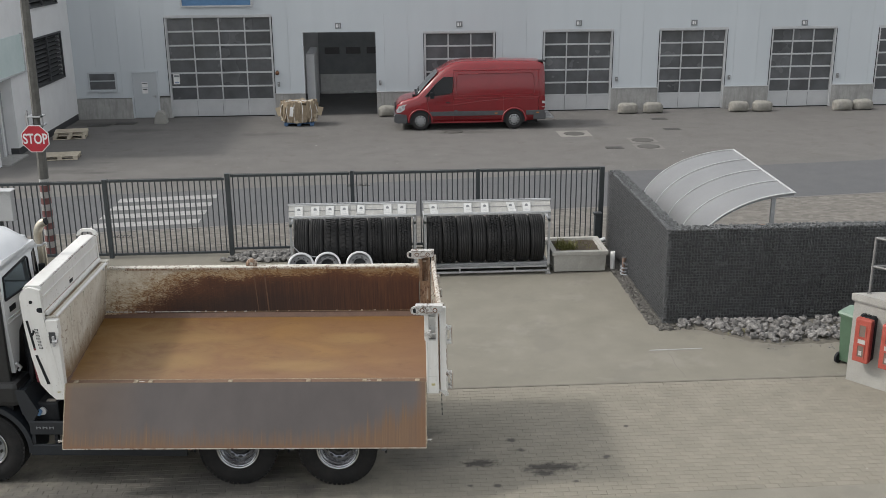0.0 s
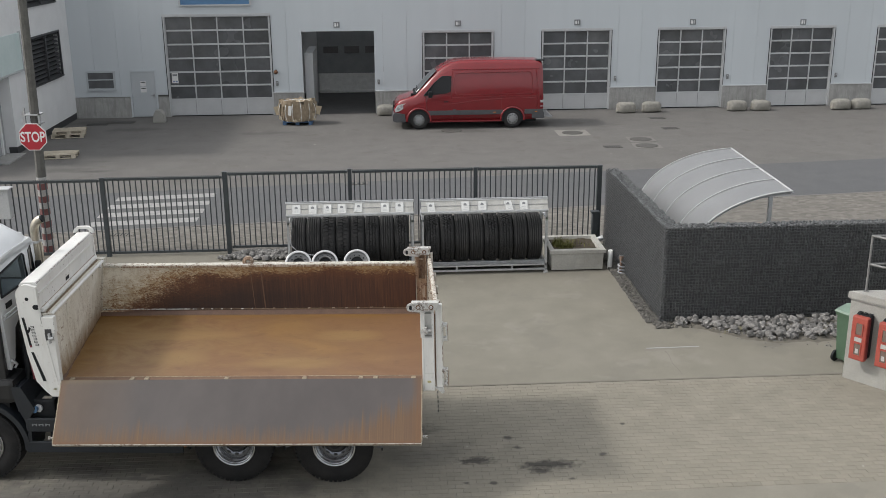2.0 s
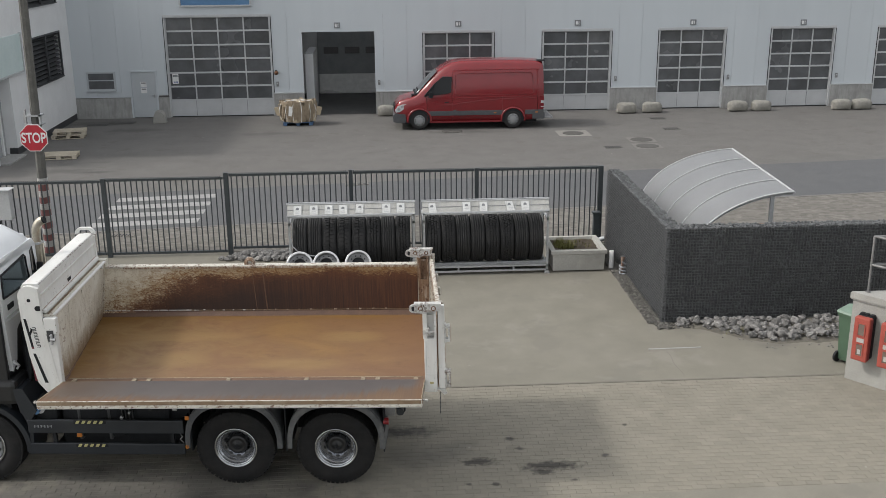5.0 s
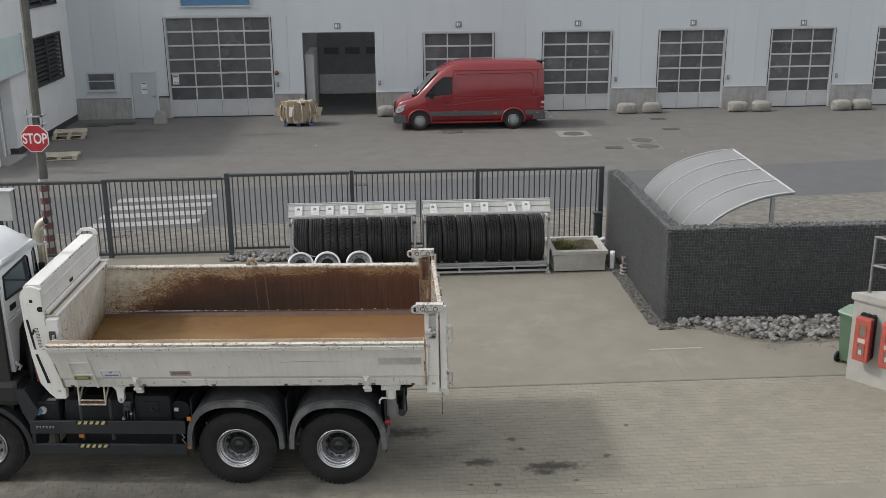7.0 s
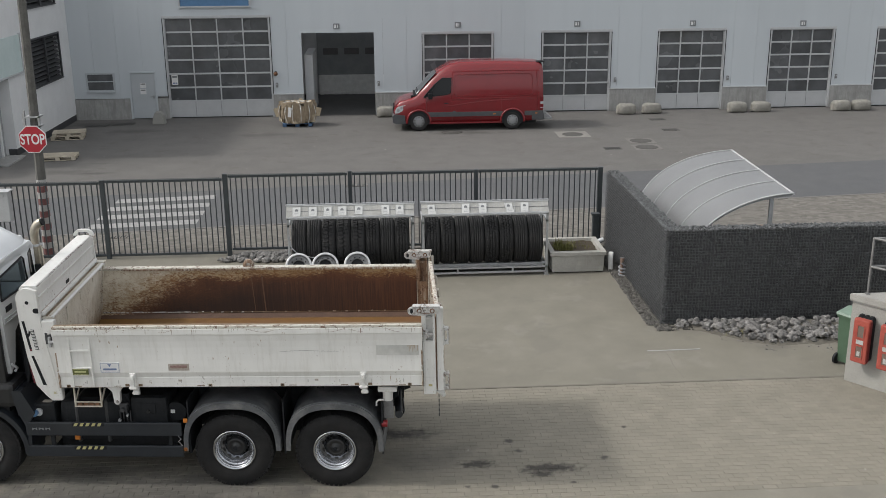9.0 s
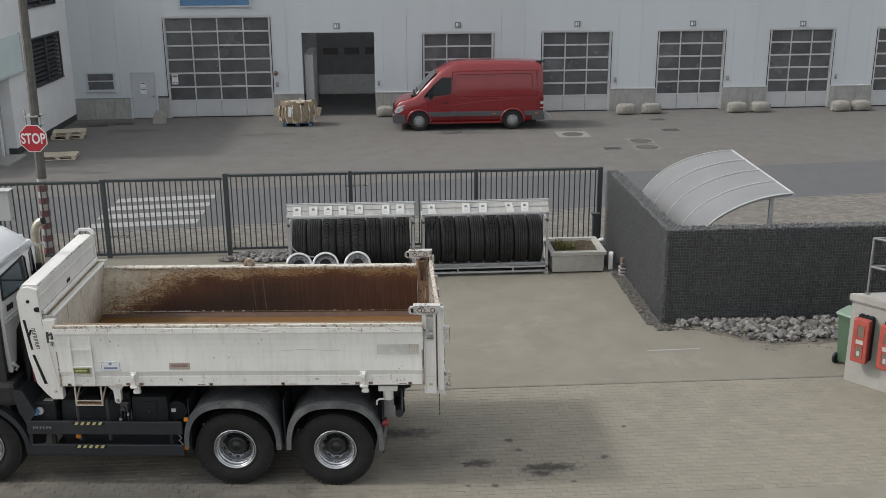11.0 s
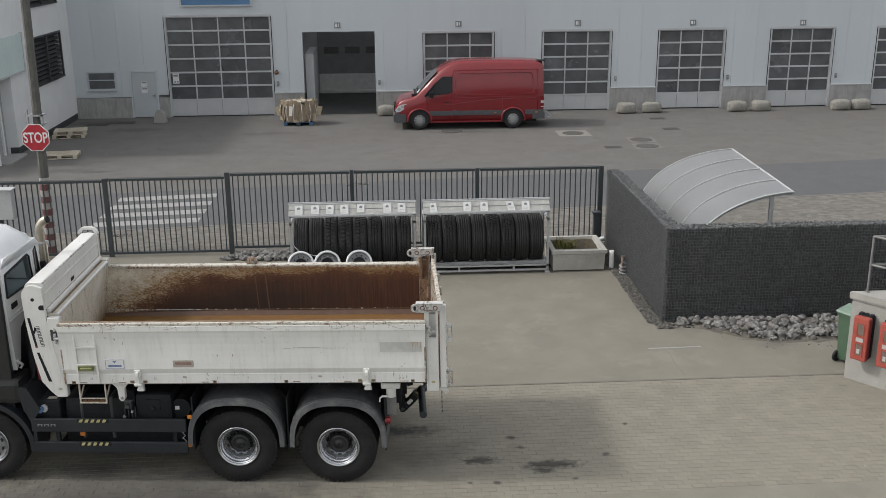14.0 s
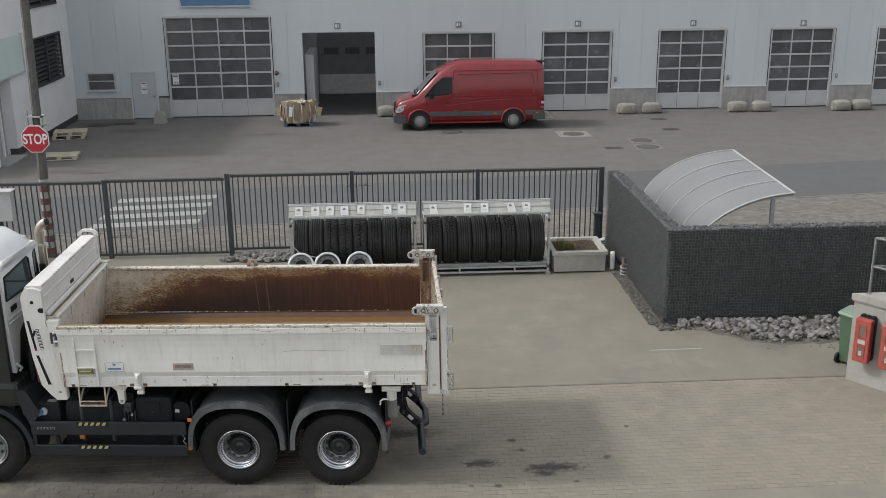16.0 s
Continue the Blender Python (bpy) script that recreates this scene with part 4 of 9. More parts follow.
# hall behind the open doorway
def hall():
    h = tagged(new("hall"), "dim workshop bay behind the open doorway", "room", kind="structure")
    yb = YF + 6.4
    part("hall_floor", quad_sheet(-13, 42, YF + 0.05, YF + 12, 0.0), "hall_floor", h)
    part("hall_wall", Mesh().box(-3.95, -3.75, YF + 0.25, yb, 0, TOP), "hall_wall", h)
    part("hall_wall", Mesh().box(0.9, 1.1, YF + 0.25, yb, 0, TOP), "hall_wall", h)
    part("hall_wall", Mesh().box(-13.1, 42, yb + 0.1, yb + 0.3, 0, TOP), "hall_wall", h)
    # the roof is unseen; its opening is added to let daylight into the bay
    part("roof", Mesh().box(-13.2, -3.3, YF - 0.05, YF + 13, TOP, TOP + 0.2).box(0.4, 42.1, YF - 0.05, YF + 13, TOP, TOP + 0.2).box(-3.3, 0.4, YF - 0.05, YF + 1.2, TOP, TOP + 0.2).box(-3.3, 0.4, YF + 5.8, YF + 13, TOP, TOP + 0.2), "plinth", h)
    d = part("inner_door", Mesh().box(-3.05, 0.85, yb, yb + 0.1, 0.95, 4.4), "hall_door", h)
    part("door_apron", Mesh().box(-3.0, 0.8, yb - 0.03, yb, 0.05, 0.95), "paper", d)
    rng = random.Random(9)
    for i in range(16):
        x = -3.0 + i * 0.235
        part("tarpaulin_fold", Mesh().box(x, x + 0.24, yb - 0.12 - 0.05 * rng.random(), yb - 0.03, 0.0, 0.1 + 0.07 * rng.random(), c=0.03), "paper", d)
    for x in (-2.75, -1.72, -0.7):
        part("window_frame", Mesh().box(x, x + 0.72, yb - 0.02, yb, 1.93, 2.25, c=0.008), "hall_pane", d)
    part("screen_wall", Mesh().box(-3.25, -2.9, YF + 0.6, YF + 3.6, 0.0, 2.55), "hall_wall", h)


hall()

# left building
def office():
    XW = -13.0
    w = tagged(new("wall_office"), "white rendered wing with a dark louvred window", "wall", kind="structure")
    OT = 7.1
    wins = [(39.27, 42.92, 2.0, 3.85), (39.27, 42.92, 4.93, 6.75)]
    part("wall", Mesh().box(XW - 0.3, XW, 38.6, 39.27, 0.25, OT).box(XW - 0.3, XW, 42.92, YF - 0.01, 0.25, OT).box(XW - 0.3, XW, 39.27, 42.92, 0.25, 2.0).box(XW - 0.3, XW, 39.27, 42.92, 3.85, 4.93).box(XW - 0.3, XW, 39.27, 42.92, 6.75, OT), "render_white", w)
    part("plinth", Mesh().box(XW - 0.3, XW - 0.01, 38.6, YF - 0.07, -0.1, 0.25), "louvre", w)
    part("office_block", Mesh().box(XW - 12, XW - 0.3, 36.75, YF + 6, -0.1, OT).box(XW - 12, XW - 0.3, 35.9, 36.75, 2.9, OT).box(XW - 12, XW - 1.6, 33.0, 36.75, -0.1, 2.9), "render_white", w)
    for y0, y1, z0, z1 in wins:
        win = part("window_frame", Mesh().box(XW - 0.02, XW + 0.05, y0, y0 + 0.06, z0 + 0.05, z1 - 0.06).box(XW - 0.02, XW + 0.05, y1 - 0.06, y1, z0 + 0.05, z1 - 0.06).box(XW - 0.02, XW + 0.054, y0, y1, z1 - 0.06, z1).box(XW - 0.02, XW + 0.06, y0 - 0.03, y1 + 0.03, z0, z0 + 0.05).box(XW - 0.02, XW + 0.046, (y0 + y1) / 2 - 0.04, (y0 + y1) / 2 + 0.04, z0 + 0.05, z1 - 0.06), "louvre", w)
        part("window_back", Mesh().box(XW - 0.28, XW - 0.2, y0, y1, z0, z1), "dark_void", win)
        n = 11
        for i in range(n):
            z = z0 + 0.1 + (z1 - z0 - 0.2) * i / (n - 1)
            part("slat", Mesh().box(-0.07, 0.07, y0 + 0.06, y1 - 0.06, -0.006, 0.006, pose(XW - 0.06, 0, z, 0, 35, 0)), "louvre", win)
    # glazed canopy and recessed entrance beside the yard
    part("wall", Mesh().box(XW - 0.3, XW, 36.75, 38.6, 0.25, OT).box(XW - 0.3, XW, 35.9, 36.75, 2.9, OT), "render_white", w)
    part("plinth", Mesh().box(XW - 0.3, XW - 0.01, 36.75, 38.6, -0.1, 0.25), "louvre", w)
    part("pier", Mesh().box(XW - 0.5, XW + 0.02, 34.6, 34.85, 0, 2.9), "render_white", w)
    part("entrance_reveal", Mesh().box(XW - 0.5, XW - 0.4, 34.85, 36.75, 0, 2.9), "reveal", w)
    part("entrance_jamb", Mesh().box(XW - 0.4, XW - 0.34, 36.3, 36.42, 0, 2.9), "render_white", w)
    part("door_step", Mesh().box(XW - 0.4, XW + 0.3, 34.9, 36.7, -0.1, 0.04), "plinth", w)
    pane = part("canopy_glass", Mesh().box(XW + 0.02, XW + 0.06, 34.4, 38.2, 2.84, 4.15, c=0.01), "canopy_glass", w)
    pane.visible_shadow = False
    part("canopy_trim", Mesh().box(XW + 0.0, XW + 0.09, 34.4, 38.22, 2.78, 2.84).box(XW + 0.0, XW + 0.09, 38.18, 38.24, 2.78, 4.18), "alu", w)


office()


# small fittings on the facade
def facade_fittings():
    dr = thing("side_door", pose(-10.1, YF - 0.02, 0), "grey steel personnel door with paper notices", "door")
    part("door_leaf", Mesh().box(-0.5, 0.5, 0.0, 0.06, 0.02, 1.94, c=0.006), "door_grey", dr)
    part("door_frame", Mesh().box(-0.58, -0.51, -0.03, 0.06, 0, 1.95).box(0.51, 0.58, -0.03, 0.06, 0, 1.95).box(-0.58, 0.58, -0.034, 0.06, 1.95, 2.02), "cladding", dr)
    part("handle", Mesh().box(0.3, 0.44, -0.06, -0.03, 0.93, 0.96, c=0.006).box(0.4, 0.44, -0.06, 0.0, 0.86, 1.0), "rim_dull", dr)
    for z in (1.42, 1.16):
        n = part("notice", Mesh().box(-0.13, 0.12, -0.008, 0.0, z - 0.1, z + 0.12), "paper", dr)
        part("print", Mesh().box(-0.1, 0.09, -0.012, -0.008, z + 0.05, z + 0.09), "louvre", n)
    wi = thing("window", pose(-11.86, YF, 1.58), "small grey-framed window with closed blinds", "window")
    part("window_frame", Mesh().box(-0.6, -0.53, -0.056, 0.02, -0.32, 0.34).box(0.53, 0.6, -0.056, 0.02, -0.32, 0.34).box(-0.6, 0.6, -0.06, 0.02, 0.34, 0.4).box(-0.6, 0.6, -0.06, 0.02, -0.38, -0.32).box(-0.53, 0.53, -0.05, 0.02, 0.02, 0.06), "door_grey", wi)
    part("window_sill", Mesh().box(-0.61, 0.61, -0.1, 0.0, -0.42, -0.38), "door_grey", wi)
    part("pane", Mesh().box(-0.53, 0.53, -0.015, -0.005, -0.32, 0.34), "door_glass", wi)
    sg = thing("banner_sign", pose(-6.84, YF - 0.03, 4.98), "pale blue sign panel in an aluminium frame", "sign")
    part("panel", Mesh().box(-1.42, 1.42, -0.04, 0.03, -0.28, 0.4), "blue_sign", sg)
    part("frame", Mesh().box(-1.5, 1.5, -0.06, 0.03, -0.34, -0.28).box(-1.5, -1.43, -0.056, 0.03, -0.28, 0.4).box(1.43, 1.5, -0.056, 0.03, -0.28, 0.4), "alu", sg)
    for x, z in ((-1.79, 3.8), (3.38, 3.8), (8.54, 3.78), (13.6, 3.74), (18.5, 3.68)):
        p = thing("bay_plate", pose(x, YF - 0.02, z), "small dark grey bay plate with pale bars", "sign", "bay plates")
        part("plate", Mesh().box(-0.13, 0.13, -0.02, 0.02, -0.12, 0.12, c=0.006), "plate_grey", p)
        part("bar", Mesh().box(-0.09, -0.01, -0.025, -0.02, -0.07, 0.07), "white_sign", p)
        part("bar", Mesh().box(0.03, 0.06, -0.025, -0.02, -0.07, 0.07), "white_sign", p)
    for x in (-4.42, -0.06, 10.28, 15.3, 20.2):
        p = thing("key_switch", pose(x, YF - 0.02, 1.36), "small grey key switch box on the wall", "switch", "door switches")
        part("housing", Mesh().box(-0.05, 0.05, -0.05, 0.02, -0.1, 0.1, c=0.01), "hub_grey", p)
        part("button", Mesh().tube((0, -0.06, 0.04), (0, -0.05, 0.04), 0.025), "alu", p)
    hn = thing("wall_lamp", pose(-4.45, YF - 0.02, 1.85), "small brown wall lamp on a bracket", "lamp")
    part("bracket", Mesh().box(-0.04, 0.04, -0.1, 0.02, 0.02, 0.1), "black", hn)
    part("lamp_head", Mesh().spin([(0.0, -0.02), (0.05, 0.0), (0.09, 0.1), (0.09, 0.12), (0.0, 0.12)], 14, pose(0, -0.22, 0.0)), "rust_dark", hn)


facade_fittings()

# ---------------------------------------------------------------- dump truck
# its own space: x to the rear, y away from the open side, z up; the origin lies under the rear wheel's face
TR = pose(-0.728, 12.849, 0, 0, 0, -4.94)
truck = thing("dump_truck", TR, "white three-axle tipper lorry with a rusty open bed", "lorry")
BW, A0, A1, ZF, ZK = 2.47, -3.70, 1.285, 1.575, 1.64
REAR_SKEW = 0.081
A1F = A1 - REAR_SKEW * BW           # rear end of the bed on the far side
LEANBED = pose(0, 0, 0, 0, -0.6, 0)         # the bed rises a little to the rear


# the inner face of the headboard stands a little askew: near corner, far corner below and above
FRONT_NEAR, FRONT_FAR, FRONT_TOP = -3.70, -3.99, -3.85


def slab(n0, n1, f0, f1, y0, y1, z0, z1, t):
    """Upright slab whose rear face runs from x = n0..n1 (bottom..top) at y0 to f0..f1 at y1; t thick."""
    vs = [(n0, y0, z0), (n1, y0, z1), (f1, y1, z1), (f0, y1, z0)]
    vs += [(x - t, y, z) for x, y, z in vs]
    return Mesh().add(vs, [(0, 3, 2, 1), (4, 5, 6, 7), (0, 1, 5, 4), (1, 2, 6, 5), (2, 3, 7, 6), (3, 0, 4, 7)])


def askew(me, k=0.055):
    """Turns the headboard's parts to the slant of its inner face."""
    me.v = [(p[0] - k * p[1], p[1], p[2]) for p in me.v]
    return me


def bed():
    # the floor climbs a little to the far side
    fv = [(FRONT_NEAR - 0.02, 0.04, ZF), (A1 + 0.13, 0.04, ZF), (A1F + 0.13, BW - 0.12, ZK), (FRONT_FAR - 0.02, BW - 0.12, ZK)]
    fm = Mesh().add(fv + [(x, y, ZF - 0.05) for x, y, z in fv], [(0, 1, 2, 3), (4, 7, 6, 5), (0, 4, 5, 1), (1, 5, 6, 2), (2, 6, 7, 3), (3, 7, 4, 0)])
    fl = part("bed_floor", fm, "floor_rust", truck, "rust-brown steel bed floor", LEANBED)
    part("floor_chamfer", Mesh().prism([(BW - 0.12, ZF - 0.05), (BW - 0.12, ZK), (BW - 0.06, ZK + 0.085), (BW - 0.05, ZF - 0.05)], FRONT_FAR, A1F, "x"), "chamfer_rust", fl)
    part("weld_bead", Mesh().box(FRONT_FAR, A1F - 0.02, BW - 0.076, BW - 0.066, ZK + 0.08, ZK + 0.09), "rail_brown", fl)
    rng = random.Random(23)
    for i in range(34):
        a = FRONT_FAR + 0.06 + 4.9 * (i / 34) ** 1.5
        part("weld_spot", Mesh().box(a, a + rng.uniform(0.03, 0.1) * (1.5 if i < 16 else 0.5), BW - 0.084, BW - 0.07, ZK + 0.082, ZK + rng.uniform(0.092, 0.104), c=0.003), "rim_worn" if i < 22 else "rim_rust", fl)
    part("floor_edge", Mesh().box(A0, A1, 0.012, 0.04, ZF - 0.05, ZF - 0.005), "black", fl)
    part("edge_strip", Mesh().box(A0 + 0.04, A1 - 0.01, 0.004, 0.12, ZF - 0.004, ZF + 0.006), "channel_rust", fl)
    part("edge_bead", Mesh().box(A0 + 0.05, A1 - 0.03, -0.006, 0.01, ZF - 0.012, ZF + 0.014, c=0.004), "bead", fl)
    part("edge_bead", Mesh().box(A0 + 0.05, A1 - 0.03, 0.12, 0.132, ZF - 0.01, ZF + 0.01, c=0.003), "bead", fl)
    for a in (-3.55, -2.72, -2.52, -1.42, -0.35, 0.42, 0.62, 1.14):
        part("hinge_lug", Mesh().box(a - 0.03, a + 0.03, -0.004, 0.075, ZF - 0.02, ZF + 0.024, c=0.006), "bead", fl)
    # far board with rim
    fb = part("far_board", Mesh().prism([(FRONT_FAR - 0.03, ZF + 0.05), (A1F - 0.02, ZF + 0.05), (A1F - 0.02, 2.43), (FRONT_TOP - 0.03, 2.43)], BW - 0.07, BW), "scraped", truck, "far bed wall scraped to dark rust", LEANBED)
    rim = Mesh().box(FRONT_TOP, A1F - 0.02, BW - 0.085, BW + 0.03, 2.43, 2.47, c=0.01)
    part("rim", rim, "rim_edge", fb)
    part("rusty_lip", Mesh().box(FRONT_TOP + 0.3, A1F - 0.03, BW - 0.09, BW - 0.084, 2.425, 2.452), "rim_rust", fb)
    part("lug", Mesh().spin([(0.035, -0.025), (0.085, -0.025), (0.085, 0.025), (0.035, 0.025), (0.035, -0.025)], 22, pose(-1.56, BW - 0.03, 2.5)).box(-1.64, -1.48, BW - 0.055, BW - 0.005, 2.43, 2.48), "rim_rust", fb)
    for a, w in ((-1.53, 0.01), (-1.37, 0.022)):
        part("scar", Mesh().prism([(a, 2.33), (a + w, 2.33), (a + w * 0.6 + 0.04, ZF + 0.15), (a + 0.035, ZF + 0.15)], BW - 0.073, BW - 0.07), "chamfer_rust", fb)
    # headboard: lower wall, stepped rails, upper box beam
    hb = part("headboard", slab(FRONT_NEAR, FRONT_NEAR - 0.005, FRONT_FAR, FRONT_TOP, 0.04, BW - 0.06, ZF - 0.1, 2.55, 0.07), "head_white", truck, "scraped white headboard", LEANBED)
    # crusted weld along the foot of the headboard
    rng = random.Random(17)
    n, cv = 46, []
    for i in range(n + 1):
        k = i / n
        y, x0 = 0.05 + (BW - 0.15) * k, FRONT_NEAR + (FRONT_FAR - FRONT_NEAR) * k
        zf = ZF + (ZK - ZF) * k
        j = 0.55 + 0.3 * noise.noise(Vector((k * 14, 0.3, 0.7))) + rng.uniform(-0.08, 0.08)
        cv += [(x0 - 0.01, y, zf - 0.03), (x0 + 0.004, y, zf + 0.04 * j + 0.01), (x0 + 0.01 + 0.008 * j, y, zf + 0.02 * j + 0.006), (x0 + 0.025 + 0.02 * noise.noise(Vector((k * 22, 1.3, 0.7))) + 0.008 * rng.random(), y, zf + 0.0015)]
    part("weld_crust", Mesh().add(cv, [(i * 4 + a, i * 4 + 4 + a, i * 4 + 5 + a, i * 4 + 1 + a) for i in range(n) for a in range(3)]), "chamfer_rust", hb)
    cv, n = [], 30
    for i in range(n + 1):
        k = i / n
        x, f = FRONT_FAR + 0.02 + 1.1 * k, (1 - k) ** 0.7
        cv += [(x, BW - 0.068, ZK + 0.1 + 0.03 * f * rng.random()), (x, BW - 0.078, ZK + 0.088 - 0.02 * f * rng.random()), (x, BW - 0.082 - 0.02 * f * rng.uniform(0.6, 1.0), ZK + 0.078 - 0.03 * f * rng.uniform(0.6, 1.0))]
    part("weld_crust", Mesh().add(cv, [(i * 3 + a, i * 3 + 3 + a, i * 3 + 4 + a, i * 3 + 1 + a) for i in range(n) for a in range(2)]), "scraped", fl)
    for b in (0.62, 1.24, 1.86):
        k = (b - 0.04) / (BW - 0.1)
        lo, hi = FRONT_NEAR + (FRONT_FAR - FRONT_NEAR) * k, FRONT_NEAR + (FRONT_TOP - FRONT_NEAR) * k
        part("rib", slab(lo + 0.012, hi + 0.012, lo + 0.008, hi + 0.008, b - 0.03, b + 0.03, ZF + 0.15, 2.5, 0.03), "head_white", hb)
    part("rail", askew(Mesh().box(A0 - 0.16, A0 - 0.015, 0.04, BW - 0.03, 2.52, 2.56, c=0.012)), "head_white", hb)
    part("rail_bead", askew(Mesh().tube((A0 - 0.012, 0.05, 2.545), (A0 - 0.012, BW - 0.05, 2.545), 0.024, n=10)), "bed_white", hb)
    part("rail_dirt", askew(Mesh().box(A0 - 0.1, A0 - 0.075, 0.06, BW - 0.06, 2.56, 2.566)), "rail_brown", hb)
    part("rail_bolt", askew(Mesh().tube((A0 - 0.02, BW - 0.3, 2.53), (A0 + 0.03, BW - 0.3, 2.53), 0.026, n=10)), "rim_worn", hb)
    part("ledge", askew(Mesh().box(A0 - 0.2, A0 - 0.1, 0.04, BW - 0.03, 2.57, 2.63, c=0.02)), "bed_white", hb)
    beam = Mesh().prism([(-4.1, 2.6), (-4.1, 2.96), (-4.07, 3.0), (-3.88, 3.0), (-3.85, 2.97), (-3.85, 2.62)], 0.03, BW - 0.03, "y")
    part("top_beam", askew(beam), "bed_white", hb)
    part("slot", askew(Mesh().box(-3.853, -3.846, 1.1, 1.24, 2.66, 2.71)), "black", hb)
    part("worn_edge", askew(Mesh().tube((-3.866, 0.04, 2.985), (-3.866, BW - 0.04, 2.985), 0.014, n=8)), "rim_worn", hb)
    part("fold", askew(Mesh().box(-3.85, -3.838, 0.04, BW - 0.04, 2.83, 2.85)), "bed_white", hb)
    # rust strip whose dark tone also paints the shadow of the gap below
    part("worn_edge", askew(Mesh().box(-3.86, -3.84, 0.04, BW - 0.04, 2.612, 2.632)), "rim_rust", hb)
    part("inner_post", slab(FRONT_FAR + 0.03, FRONT_TOP + 0.03, FRONT_FAR + 0.03, FRONT_TOP + 0.03, BW - 0.09, BW + 0.03, ZF, 2.58, 0.16), "head_white", hb)
    # side plates of the headboard
    for b, name in ((-0.045, "side_plate"), (BW - 0.01, "side_plate")):
        poly = [(-3.69, 1.37), (-3.82, 1.37), (-3.9, 1.45), (-4.01, 1.6), (-4.08, 2.0), (-4.12, 2.45), (-4.13, 2.8)] + arc(-3.98, 2.84, 0.15, 175, 60, 6) + [(-3.85, 2.95), (-3.84, 2.52), (-3.77, 2.0)]
        if b > 0:
            poly = [(x - 0.14, z) for x, z in poly]
        sp = part(name, Mesh().prism(poly, b, b + 0.055), "bed_white", truck, "", LEANBED)
        if b < 0:
            part("slot", Mesh().prism([(-4.09, 2.53), (-4.055, 2.53), (-4.0, 2.1), (-4.03, 2.1)], b - 0.003, b), "black", sp)
            part("slot", Mesh().prism([(-4.025, 2.03), (-3.99, 2.03), (-3.87, 1.6), (-3.915, 1.6)], b - 0.003, b), "black", sp)
            part("slot_glimpse", Mesh().prism([(-4.034, 2.13), (-4.004, 2.13), (-4.0, 2.1), (-4.03, 2.1)], b - 0.005, b - 0.003), "fridge_red", sp)
            part("hole", Mesh().tube((-3.985, b - 0.003, 2.79), (-3.985, b, 2.79), 0.025), "black", sp)
            part("hole", Mesh().prism([(-3.845, 2.71)] + arc(-3.885, 2.675, 0.035, 90, 270, 6) + [(-3.845, 2.64)], b - 0.003, b), "black", sp)
            for i in range(7):
                z = 2.12 + i * 0.043
                k = -3.956 - 0.006 * i
                part("lettering_bar", Mesh().box(k, k + 0.05, b - 0.003, b, z, z + 0.007).box(k + (0.0 if i % 2 else 0.043), k + (0.007 if i % 2 else 0.05), b - 0.003, b, z + 0.007, z + 0.024).box(k, k + 0.05, b - 0.003, b, z + 0.024, z + 0.031), "black", sp)
            part("emblem", Mesh().prism([(-4.045, 2.33), (-4.02, 2.3), (-4.0, 2.335), (-3.985, 2.375), (-4.01, 2.4), (-4.02, 2.36)], b - 0.003, b), "black", sp)
            part("post", Mesh().box(-3.80, -3.68, b + 0.005, b + 0.1, 1.37, 2.3, c=0.01), "bed_white", sp)
            part("latch_block", Mesh().box(-3.83, -3.66, b + 0.0, b + 0.09, 2.3, 2.53, c=0.012), "bed_white", sp)
            part("latch_pocket", Mesh().box(-3.8, -3.71, b - 0.004, b + 0.0, 2.2, 2.36), "louvre", sp)
            part("latch_pin", Mesh().tube((-3.75, b - 0.03, 2.24), (-3.68, b - 0.03, 2.24), 0.022).tube((-3.735, b - 0.03, 2.17), (-3.735, b - 0.03, 2.31), 0.018), "galv", sp)
            part("reflector", Mesh().box(-3.79, -3.745, b + 0.0, b + 0.004, 1.47, 1.5), "yellow", sp)
        else:
            outer = arc(-4.07, 2.98, 0.11, 0, 90, 6) + arc(-4.17, 2.98, 0.11, 90, 180, 6)
            inner = arc(-4.07, 3.0, 0.05, 0, 90, 6) + arc(-4.17, 3.0, 0.05, 90, 180, 6)
            part("loop", Mesh().prism(outer + inner[::-1], b - 0.005, b + 0.05), "bed_white", sp)
    # rear posts with latch brackets
    for b in (-0.05, BW - 0.06):
        e = A1 - REAR_SKEW * max(0.0, b)
        post_mat = "bed_white" if b < 0 else "rusty_post"
        rp = part("rear_post", Mesh().box(e - 0.016, e + 0.15, b, b + 0.11, 1.43, 2.2, c=0.008).box(e - 0.03, e + 0.03, b, b + 0.11, 2.2, 2.68, c=0.008).box(e + 0.12, e + 0.15, b, b + 0.11, 2.2, 2.68), post_mat, truck, "", LEANBED)
        part("post_back", Mesh().box(e + 0.03, e + 0.12, b + 0.07, b + 0.1, 2.2, 2.66), post_mat, rp)
        part("gusset", Mesh().box(e + 0.03, e + 0.12, b + 0.03, b + 0.07, 2.5, 2.53), post_mat, rp)
        if b < 0:
            part("latch", Mesh().tube((e + 0.03, b + 0.0, 2.3), (e + 0.12, b + 0.0, 2.3), 0.022, n=12).box(e + 0.02, e + 0.06, b - 0.03, b + 0.05, 2.25, 2.36, c=0.008).tube((e + 0.04, b - 0.05, 2.3), (e + 0.04, b - 0.02, 2.3), 0.03, n=12), "rim_worn", rp)
            part("latch_hook", Mesh().prism([(e - 0.03, 2.275), (e + 0.02, 2.275), (e + 0.03, 2.3), (e + 0.02, 2.325), (e - 0.03, 2.325)], b - 0.025, b - 0.005), "rim_worn", rp)
